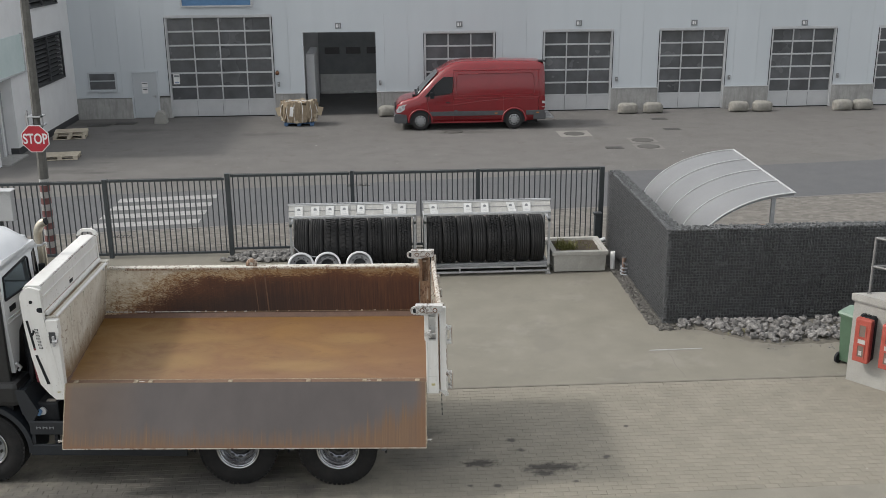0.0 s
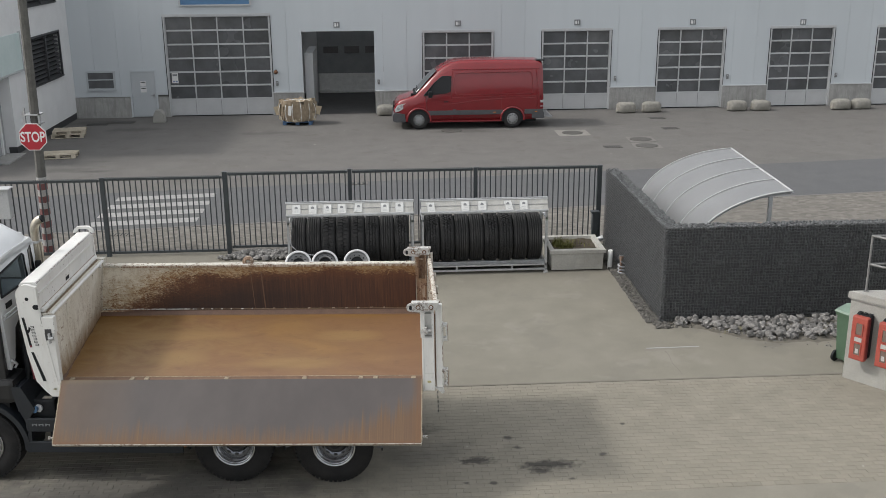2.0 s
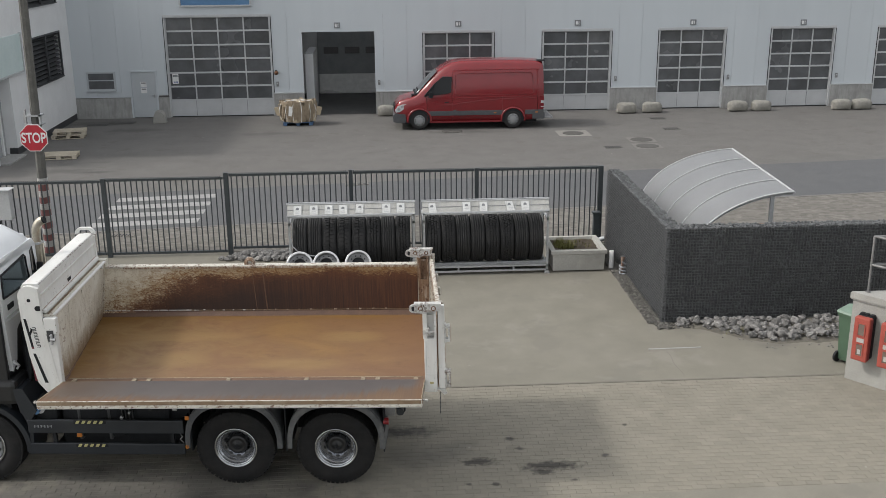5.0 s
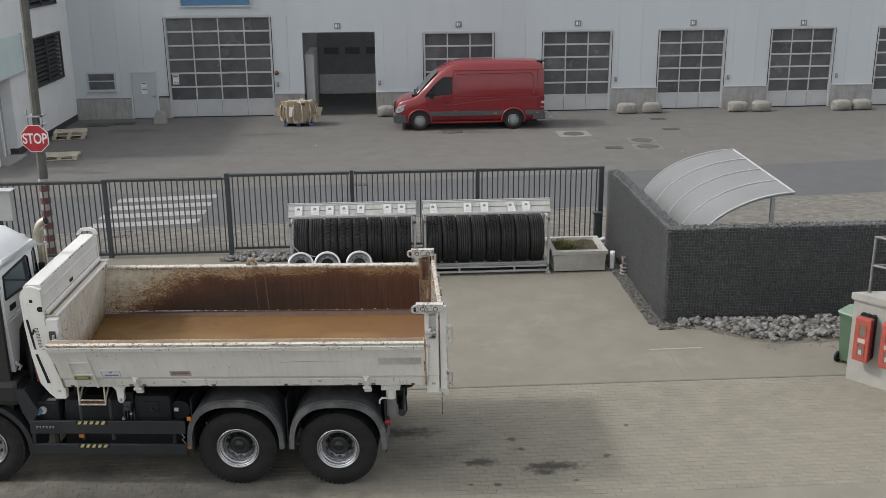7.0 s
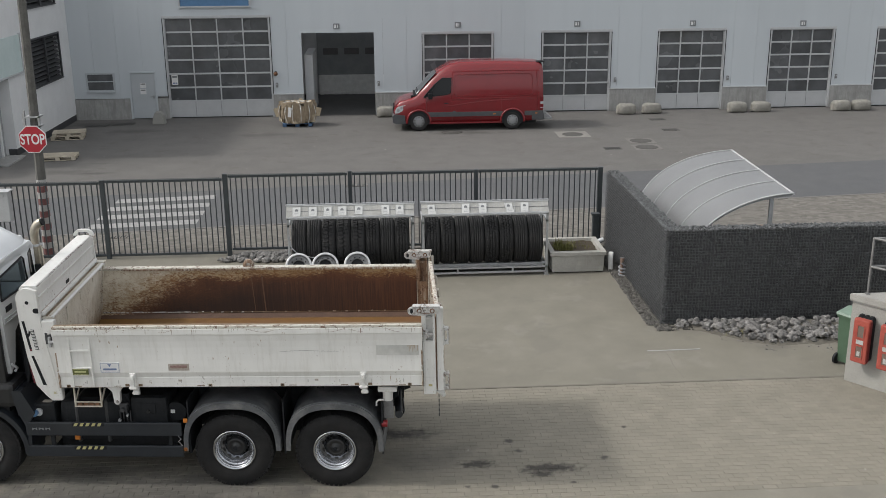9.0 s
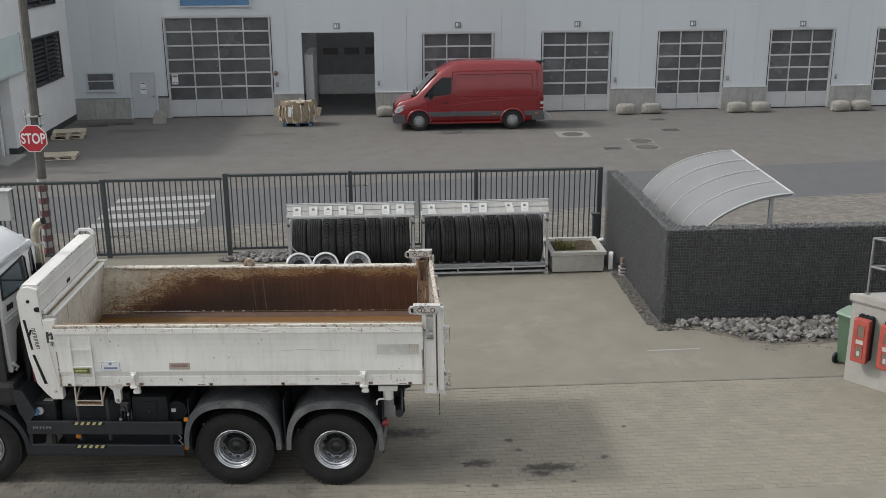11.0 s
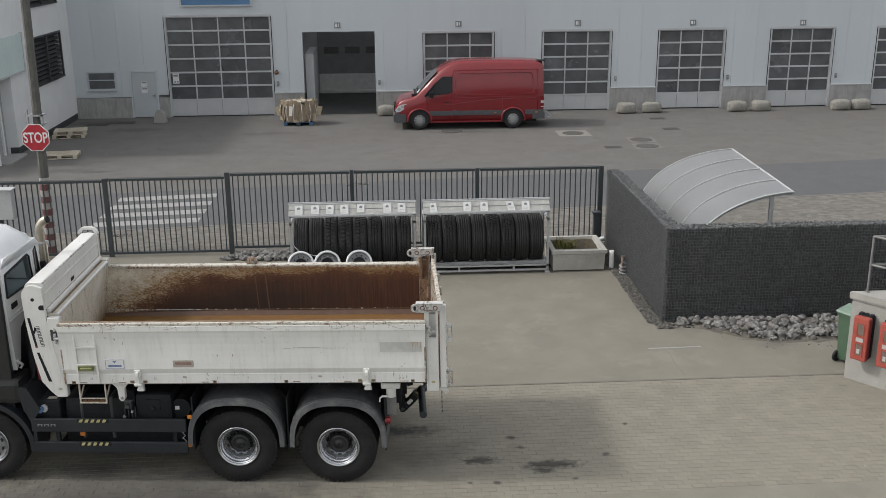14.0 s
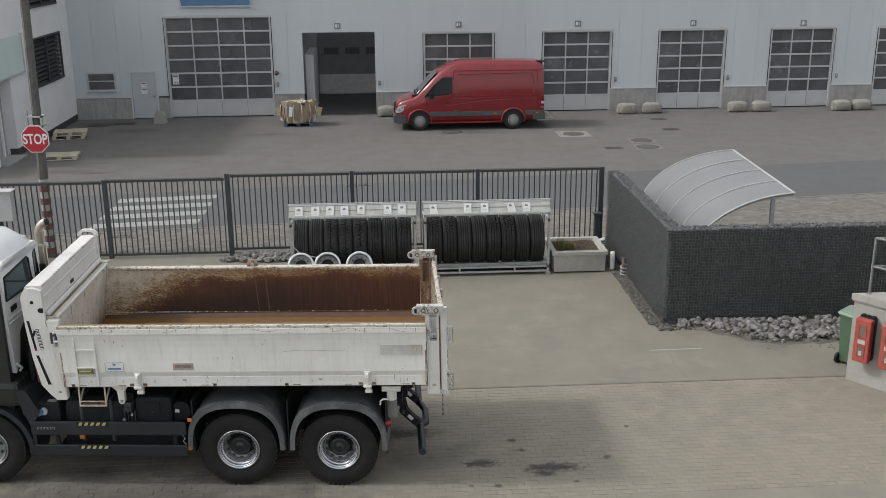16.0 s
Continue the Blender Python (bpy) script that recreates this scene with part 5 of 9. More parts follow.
            part("latch_floor", Mesh().box(e + 0.03, e + 0.12, b + 0.01, b + 0.07, 2.2, 2.215), "rim_worn", rp)
            part("reflector", Mesh().box(e + 0.05, e + 0.1, b - 0.004, b, 1.55, 1.58), "yellow", rp)
            part("fold_line", Mesh().box(e + 0.006, e + 0.012, b - 0.003, b, 1.45, 2.18).box(e + 0.0, e + 0.15, b - 0.003, b, 1.68, 1.686), "sticker_grey", rp)
        # the bracket is a plate with a long loop at its free end
        loop = arc(e - 0.15, 2.645, 0.055, 90, 270, 8)
        br = part("bracket", Mesh().prism(loop + [(e + 0.02, 2.575), (e + 0.06, 2.6), (e + 0.2, 2.61), (e + 0.22, 2.7), (e - 0.0, 2.705)], b - 0.045, b - 0.015), "rim_worn", truck, "", LEANBED)
        for x in (e - 0.05, e + 0.12):
            part("bolt", Mesh().tube((x, b - 0.06, 2.65), (x, b - 0.045, 2.65), 0.02, n=8), "rim_worn", br)
            part("rust_ring", Mesh().tube((x, b - 0.048, 2.65), (x, b - 0.045, 2.65), 0.033, n=12), "rust_dark", br)
        part("hole", Mesh().prism(arc(e - 0.15, 2.66, 0.018, 0, 180, 6) + arc(e - 0.15, 2.63, 0.018, 180, 360, 6), b - 0.048, b - 0.045), "black", br)
        part("bracket_slit", Mesh().box(e - 0.02, e + 0.09, b - 0.047, b - 0.045, 2.612, 2.618), "rust_dark", br)
        part("bracket_top", Mesh().box(e - 0.14, e + 0.22, b - 0.045, b + 0.06, 2.69, 2.71, c=0.004), "rim_worn", br)
    # tailgate
    tail = lambda me: askew(me, REAR_SKEW)
    tg = part("tailgate", tail(Mesh().box(A1 + 0.165, A1 + 0.2, 0.0, BW - 0.05, 1.48, 2.52)), "rim_rust", truck, "white tailgate streaked with rust", LEANBED)
    part("frame_bar", tail(Mesh().box(A1 + 0.17, A1 + 0.26, -0.03, 0.05, 1.47, 2.66, c=0.01)), "bed_white", tg)
    part("frame_bar", tail(Mesh().box(A1 + 0.17, A1 + 0.25, BW - 0.08, BW, 1.47, 2.62, c=0.01)), "streaked", tg)
    part("top_bar", tail(Mesh().box(A1 + 0.165, A1 + 0.225, 0.05, BW - 0.08, 2.5, 2.55, c=0.015)), "streaked", tg)
    for b in (0.5, 1.0, 1.5, 2.0):
        part("stiffener", tail(Mesh().box(A1 + 0.15, A1 + 0.166, b - 0.02, b + 0.02, 1.55, 2.5)), "streaked", tg)
    part("rust_run", tail(Mesh().box(A1 + 0.158, A1 + 0.165, 0.0, 0.06, 1.5, 2.5)), "rust_dark", tg)
    for z in (2.27, 1.62):
        part("lug", Mesh().box(A1 + 0.25, A1 + 0.275, -0.05, 0.05, z - 0.13, z + 0.13, c=0.008).box(A1 + 0.27, A1 + 0.33, -0.045, 0.04, z + 0.075, z + 0.12, c=0.01).box(A1 + 0.27, A1 + 0.33, -0.045, 0.04, z - 0.12, z - 0.075, c=0.01).box(A1 + 0.305, A1 + 0.33, -0.045, 0.04, z - 0.08, z + 0.08, c=0.006), "rim_worn", tg)
        part("lug_edge", Mesh().box(A1 + 0.328, A1 + 0.336, -0.04, 0.03, z - 0.1, z + 0.1), "rim_rust", tg)
    for b in (0.6, 1.2, 1.8):
        part("lug", tail(Mesh().box(A1 + 0.2, A1 + 0.27, b - 0.05, b + 0.05, 2.38, 2.5, c=0.02)), "streaked", tg)
    for z in (1.86, 1.95, 2.02):
        part("chip", Mesh().box(A1 + 0.258, A1 + 0.264, -0.034, 0.0, z, z + 0.05), "rust_dark", tg)
    part("hook", Mesh().prism([(A1 + 0.15, 1.47), (A1 + 0.26, 1.47), (A1 + 0.28, 1.4), (A1 + 0.24, 1.38), (A1 + 0.2, 1.43)], -0.04, 0.0), "rim_worn", tg)
    chain = Mesh()
    for i in range(9):
        z = 1.4 - i * 0.035
        chain.box(-0.007, 0.007, -0.003, 0.003, -0.02, 0.02, pose(A1 + 0.185, -0.03, z, 0, 0, 90 * (i % 2)), 0.002)
    part("chain", chain, "louvre", tg)
    # under the bed
    part("subframe", Mesh().box(A0 + 0.1, A1 - 0.1, 0.85, 1.62, 1.3, 1.46), "black", truck)
    for a in (-3.2, -2.2, -1.2, -0.2, 0.8):
        part("cross_member", Mesh().box(a - 0.05, a + 0.05, 0.28, BW - 0.28, ZF - 0.2, ZF - 0.05), "black", truck)
    pv = part("tipping_pivot", Mesh().tube((0.75, 0.1, 1.5), (0.75, 0.1, 1.3), 0.07, n=16).box(0.62, 0.88, 0.02, 0.18, 1.44, 1.52, c=0.01), "bed_white", truck)
    part("hook", Mesh().pipe([(0.7, 0.02, 1.33), (0.63, 0.01, 1.33), (0.6, 0.01, 1.3), (0.6, 0.01, 1.25)], 0.014), "bed_white", pv)
    part("hanger", Mesh().prism([(-3.08, 1.52), (-2.85, 1.52), (-2.91, 1.45)] + arc(-2.955, 1.3, 0.042, 0, -180, 8) + [(-3.01, 1.45)], -0.02, 0.05), "bed_white", truck)
    part("hanger_pin", Mesh().tube((-2.955, -0.035, 1.3), (-2.955, -0.018, 1.3), 0.022, n=10), "rim_worn", truck)
    lad = part("step_ladder", Mesh().box(-3.54, -3.518, -0.04, -0.015, 1.24, 1.52, c=0.005), "bead_pale", truck, "cream folding step with a rusty tread")
    part("stile", Mesh().box(-3.182, -3.16, -0.04, -0.015, 1.24, 1.52, c=0.005), "bead_pale", lad)
    part("tread_frame", Mesh().box(-3.54, -3.16, -0.045, -0.02, 1.23, 1.245, c=0.004).box(-3.518, -3.182, -0.04, -0.02, 1.295, 1.31, c=0.004), "bead_pale", lad)
    part("tread", Mesh().box(-3.518, -3.182, -0.03, 0.06, 1.24, 1.26, c=0.004), "rail_brown", lad)
    for k in range(4):
        part("tread_hole", Mesh().box(-3.49 + 0.078 * k, -3.44 + 0.078 * k, -0.034, -0.03, 1.262, 1.285), "rust_dark", lad)
    for a in (-3.53, -3.17):
        part("side_rail", Mesh().tube((a, -0.025, 1.3), (a, 0.2, 1.47), 0.013, n=8), "bead_pale", lad)
    part("back_rail", Mesh().tube((-3.53, 0.19, 1.46), (-3.17, 0.19, 1.46), 0.013, n=8), "bead_pale", lad)


bed()


# side board: its space has the hinge line on x, z up the closed board
HZ = 1.585
board = part("side_board", Mesh().box(A0 + 0.02, A1 - 0.02, -0.045, 0.0, -0.012, BL - 0.03), "board_white", truck, "hinged white side board of the bed", LEANBED @ pose(0, -0.02, HZ))


def side_board():
    a0, a1 = A0 + 0.02, A1 - 0.02
    part("inner_skin", Mesh().box(a0 + 0.008, a1 - 0.008, 0.0, 0.0145, -0.013, BL - 0.003), "board_inner", board, "grey steel skin with rust runs")
    part("edge_bead", Mesh().box(a0 - 0.002, a0 + 0.012, 0.002, 0.019, 0.0, BL - 0.02, c=0.003), "bead", board)
    part("edge_bead", Mesh().box(a1 - 0.012, a1 + 0.002, 0.002, 0.019, 0.0, BL - 0.02, c=0.003), "bead", board)
    part("rim", Mesh().box(a0, a1, -0.088, 0.012, BL - 0.03, BL + 0.01, c=0.008), "rim_edge", board)
    part("bottom_rail", Mesh().box(a0 - 0.001, a1 + 0.001, -0.047, -0.001, -0.016, -0.008), "rail_brown", board)
    part("rusty_edge", Mesh().box(a0 + 0.01, a1 - 0.01, -0.045, 0.002, BL + 0.008, BL + 0.013), "rail_brown", board)
    part("main_panel", Mesh().prism([(-0.07, 0.215), (-0.045, 0.215), (-0.045, BL - 0.03), (-0.098, BL - 0.03), (-0.094, 0.745), (-0.08, 0.66), (-0.072, 0.57), (-0.069, 0.47), (-0.0685, 0.38), (-0.07, 0.3)], a0, a1, "x"), "board_white", board)
    part("upper_flange", Mesh().prism([(-0.105, BL - 0.03), (-0.09, BL - 0.03), (-0.088, BL - 0.13), (-0.098, BL - 0.12), (-0.105, BL - 0.1)], a0, a1, "x"), "board_white", board)
    part("lower_swage", Mesh().prism([(-0.0705, 0.222), (-0.045, 0.222), (-0.03, 0.12), (-0.042, 0.125), (-0.046, 0.14), (-0.07, 0.208)], a0, a1, "x"), "board_white", board)
    part("lower_flange", Mesh().box(a0, a1, -0.051, -0.02, -0.012, 0.128, c=0.003), "board_white", board)
    for a in (a0, a1 - 0.02):
        part("end_rib", Mesh().box(a, a + 0.02, -0.07, 0.01, -0.01, BL - 0.03), "rim_rust", board)
    for a, d in ((a0, -1), (a1, 1)):
        pin = part("latch_pin", Mesh().tube((a - 0.01 * d, -0.03, BL - 0.1), (a + 0.075 * d, -0.03, BL - 0.1), 0.014, n=10).tube((a + 0.055 * d, -0.03, BL - 0.1), (a + 0.075 * d, -0.03, BL - 0.1), 0.022, n=10), "rim_worn", board)
        part("pin_plate", Mesh().box(a - 0.004, a + 0.004, -0.06, 0.0, BL - 0.15, BL - 0.05, pose(0.006 * d, 0, 0)), "rim_rust", pin)
    for a in (-2.66, 0.46):
        h = part("hinge", Mesh().box(a - 0.045, a + 0.042, -0.085, -0.05, 0.115, 0.2, c=0.012), "bed_white", board)
        part("hinge_arm", Mesh().prism([(-0.085, 0.185), (-0.11, 0.17), (-0.12, 0.12), (-0.11, 0.05), (-0.115, 0.0), (-0.098, -0.03), (-0.072, -0.012), (-0.08, 0.06), (-0.082, 0.13)], a - 0.02, a + 0.02, "x"), "bed_white", h)
        part("hinge_bolt", Mesh().tube((a, -0.128, 0.15), (a, -0.1, 0.145), 0.018, n=12), "bed_white", h)
        part("knuckle", Mesh().tube((a - 0.046, -0.092, -0.01), (a + 0.046, -0.092, -0.01), 0.026, n=14).tube((a - 0.058, -0.092, -0.01), (a + 0.058, -0.092, -0.01), 0.013, n=8), "bed_white", h)
        for d in (-0.09, 0.09):
            part("hinge_leaf", Mesh().box(a + d - 0.03, a + d + 0.025, -0.06, -0.05, 0.0, 0.035, c=0.004), "rail_brown", h)
        part("hinge_base", Mesh().prism([(0.03, -0.022), (-0.012, -0.022), (-0.045, -0.1), (-0.05, -0.125), (-0.025, -0.14), (0.03, -0.125)], a - 0.03, a + 0.042, "x").tube((a - 0.042, -0.02, -0.112), (a + 0.055, -0.02, -0.112), 0.024, n=14), "bed_white", truck, "", LEANBED @ pose(0, -0.02, HZ))
    for a in (-3.56, -1.62, -0.64, 1.08):
        e = part("latch_eye", Mesh().box(a - 0.026, a + 0.026, -0.058, -0.05, -0.008, 0.03, c=0.004), "rail_brown", board)
        part("eye_slot", Mesh().box(a - 0.012, a + 0.012, -0.06, -0.058, 0.004, 0.02), "black", e)
    for a in (-3.48, -2.94, -1.8, -0.55, 0.15, 0.93):
        part("rust_streak", Mesh().box(a, a + 0.1, -0.053, -0.051, 0.0, 0.01), "rail_brown", board)
    for a in (-2.05, -0.2):
        part("reflector", Mesh().box(a, a + 0.05, -0.055, -0.051, 0.068, 0.096), "plate_worn", board)
    for a in (-3.476, -3.2):
        part("step_rail", Mesh().box(a - 0.014, a + 0.014, -0.092, -0.07, 0.01, 0.73, c=0.004), "board_white", board)
    for z in (0.53, 0.275):
        part("step_rung", Mesh().box(-3.476, -3.2, -0.096, -0.075, z, z + 0.02), "board_white", board)
    s = part("maker_sticker", Mesh().box(-3.459, -3.245, -0.1, -0.092, 0.195, 0.28), "sticker_green", board, "olive green sticker")
    part("lettering_bar", Mesh().box(-3.432, -3.274, -0.102, -0.1, 0.228, 0.25), "sticker_straw", s)
    part("border", Mesh().box(-3.453, -3.251, -0.1012, -0.1, 0.2, 0.206).box(-3.453, -3.251, -0.1012, -0.1, 0.269, 0.275), "sticker_straw", s)
    s = part("maker_sticker", Mesh().box(-3.088, -2.827, -0.076, -0.07, 0.215, 0.36), "white_sign", board, "white and blue sticker")
    part("lettering_bar", Mesh().box(-3.05, -2.866, -0.079, -0.076, 0.25, 0.276), "sticker_blue", s)
    for x0, x1, z0, z1 in ((-3.084, -2.831, 0.219, 0.225), (-3.084, -2.831, 0.35, 0.356), (-3.084, -3.079, 0.225, 0.35), (-2.836, -2.831, 0.225, 0.35)):
        part("border", Mesh().box(x0, x1, -0.078, -0.076, z0, z1), "sticker_blue", s)
    part("emblem", Mesh().prism([(-2.985, 0.338), (-2.93, 0.338), (-2.958, 0.298)], -0.079, -0.076), "sticker_blue", s)
    s = part("maker_plate", Mesh().box(-2.163, -1.88, -0.074, -0.07, 0.236, 0.336), "plate_worn", board, "worn grey maker's plate")
    part("lettering_bar", Mesh().box(-2.135, -1.91, -0.076, -0.074, 0.272, 0.312), "plate_print", s)
    part("faded_sticker", Mesh().box(0.65, 1.215, -0.0775, -0.068, 0.445, 0.585), "sticker_grey", board)
    for i in range(9):
        h, q = 0.03 + 0.1 * ((i * 37) % 10) / 10, 0.004 + 0.006 * ((i * 53) % 7) / 7
        a = 1.07 + 0.015 * i + 0.004 * (i % 3)
        part("rust_drip", Mesh().prism([(a - q, 0.584), (a + q, 0.584), (a + q * 0.4, 0.584 - h), (a - q * 0.5, 0.584 - h * 0.8)], -0.0785, -0.0775), "drip_brown", board)
    part("scratch", Mesh().pipe([(-0.66 + 0.083 * i, -0.0715, 0.495 + 0.012 * math.sin(i * 0.5) + 0.002 * i) for i in range(11)], 0.0016, 4), "louvre", board)
    # rust runs below the rim and bent scratches along it
    rng = random.Random(77)
    for i in range(52):
        a = rng.uniform(a0 + 0.05, a1 - 0.05)
        h, q = rng.uniform(0.015, 0.09) * rng.random() + 0.01, rng.uniform(0.0012, 0.004)
        part("rust_run", Mesh().prism([(a - q, BL - 0.03), (a + q, BL - 0.03), (a + 0.3 * q, BL - 0.03 - h), (a - 0.3 * q, BL - 0.03 - h * 0.9)], -0.1065, -0.105), "rail_brown" if i % 6 else "rust_dark", board)
    for a, l, d in ((-2.25, 0.2, 0.04), (-1.05, 0.26, -0.05), (-0.85, 0.16, 0.03), (0.02, 0.22, 0.05), (0.3, 0.18, -0.04), (0.78, 0.2, -0.06), (-3.0, 0.12, 0.03)):
        part("scratch", Mesh().pipe([(a + l * k / 6, -0.1055, BL - 0.055 - 0.012 * math.sin(k * 0.52) + d * (k / 6 - 0.5)) for k in range(7)], 0.0018, 5), "rust_dark", board)
    # weld studs along the lower fold
    for i in range(11):
        a = -3.3 + i * 0.43
        part("weld_seam", Mesh().box(a - 0.006, a + 0.006, -0.054, -0.051, 0.045, 0.09), "sticker_grey", board)


side_board()


def tyre_profile(r, w):
    return [(0.30, 0.03), (0.36, 0.005), (0.43, 0.0), (r - 0.05, 0.012), (r - 0.012, 0.035), (r, 0.06), (r, w - 0.06), (r - 0.012, w - 0.035), (r - 0.05, w - 0.012), (0.43, w), (0.36, w - 0.005), (0.30, w - 0.03)]


def lug_ring(me, r, w, n, y0=0.0):
    """Shoulder blocks round a tyre."""
    for i in range(n):
        for s in (0, 1):
            y = y0 + (0.02 if s == 0 else w - 0.11)
            m = pose(0, 0, 0, 0, 360 / n * (i + 0.5 * s), 0)
            me.box(r - 0.03, r + 0.001, y, y + 0.09, -math.pi * r / n * 0.7, math.pi * r / n * 0.7, m)


def truck_wheel(a, b, flip, deep):
    """A wheel: tyre with shoulder blocks, rim and hub. deep: dished drive wheel."""
    m = pose(a, b, 0.55, 0, 0, 180 if flip else 0)
    lip = Mesh().spin([(0.262, 0.1), (0.268, 0.03), (0.285, 0.012), (0.302, 0.015), (0.302, 0.03), (0.285, 0.035), (0.285, 0.12)], 40)
    wh = part("wheel", lip, "chrome", truck, "bright steel wheel rim", m)
    ty = Mesh().spin(tyre_profile(0.545, 0.31), 48)
    part("tyre", ty, "rubber_worn", wh)
    tr = Mesh()
    lug_ring(tr, 0.545, 0.31, 52)
    tagged(part("tread", tr, "rubber_worn", wh), kind="stuff")
    if deep:
        part("barrel", Mesh().spin([(0.264, 0.03), (0.252, 0.036), (0.25, 0.06), (0.256, 0.066), (0.254, 0.085), (0.238, 0.092), (0.235, 0.112), (0.24, 0.118), (0.238, 0.14), (0.226, 0.146), (0.224, 0.165)], 48), "rim_bright", wh)
        part("dish", Mesh().spin([(0.225, 0.15), (0.215, 0.152), (0.205, 0.15), (0.16, 0.178), (0.12, 0.2), (0.1, 0.2)], 48), "dish_dark", wh)
        part("hub", Mesh().spin([(0.142, 0.2), (0.14, 0.14), (0.13, 0.12), (0.1, 0.11), (0.092, 0.118), (0.05, 0.112), (0.047, 0.095), (0.0, 0.09)], 32), "hub_black", wh)
        part("hub_cap", Mesh().spin([(0.03, 0.092), (0.028, 0.082), (0.0, 0.08)], 8, None, False), "black", wh)
        hub_r, ring_r, hole_y, cant = 0.148, 0.184, 0.162, -32
    else:
        part("dish", Mesh().spin([(0.264, 0.03), (0.25, 0.06), (0.2, 0.05), (0.15, 0.03), (0.12, 0.03), (0.12, 0.0), (0.0, -0.01)], 32), "polished", wh)
        hub_r, ring_r, hole_y, cant = 0.16, 0.205, 0.048, 0
    for i in range(10):
        t = 6.28318 * (i + 0.5) / 10
        hole = [(math.cos(k * 0.5236) * 0.017, math.sin(k * 0.5236) * 0.031) for k in range(12)]
        part("vent_hole", Mesh().prism(hole, -0.005, 0.01, "y", pose(0, 0, 0, 0, -math.degrees(t), 0) @ pose(ring_r, hole_y, 0, 0, 0, cant)), "hub_black", wh)
        x, z = math.cos(t + 0.314) * hub_r, math.sin(t + 0.314) * hub_r
        part("wheel_nut", Mesh().tube((x, hole_y - 0.01 if deep else hole_y - 0.03, z), (x, hole_y + 0.03, z), 0.011, n=6), "hub_black" if deep else "rim_silver", wh)
    return wh


for a in (-1.4, 0.0):
    truck_wheel(a, -0.01, False, True)
    truck_wheel(a, BW + 0.01, True, True)
    for b in (0.34, BW - 0.65):
        part("inner_tyre", Mesh().spin(tyre_profile(0.545, 0.31), 32), "rubber_worn", truck, "", pose(a, b, 0.55))
    part("axle", Mesh().tube((a, 0.2, 0.55), (a, BW - 0.2, 0.55), 0.11).spin([(0.0, -0.2), (0.2, -0.16), (0.25, 0.0), (0.2, 0.16), (0.0, 0.2)], 16, pose(a, BW / 2, 0.55)), "black", truck)
truck_wheel(-4.95, 0.0, False, False)
truck_wheel(-4.95, BW, True, False)
part("front_axle", Mesh().tube((-4.95, 0.2, 0.55), (-4.95, BW - 0.2, 0.55), 0.08), "black", truck)


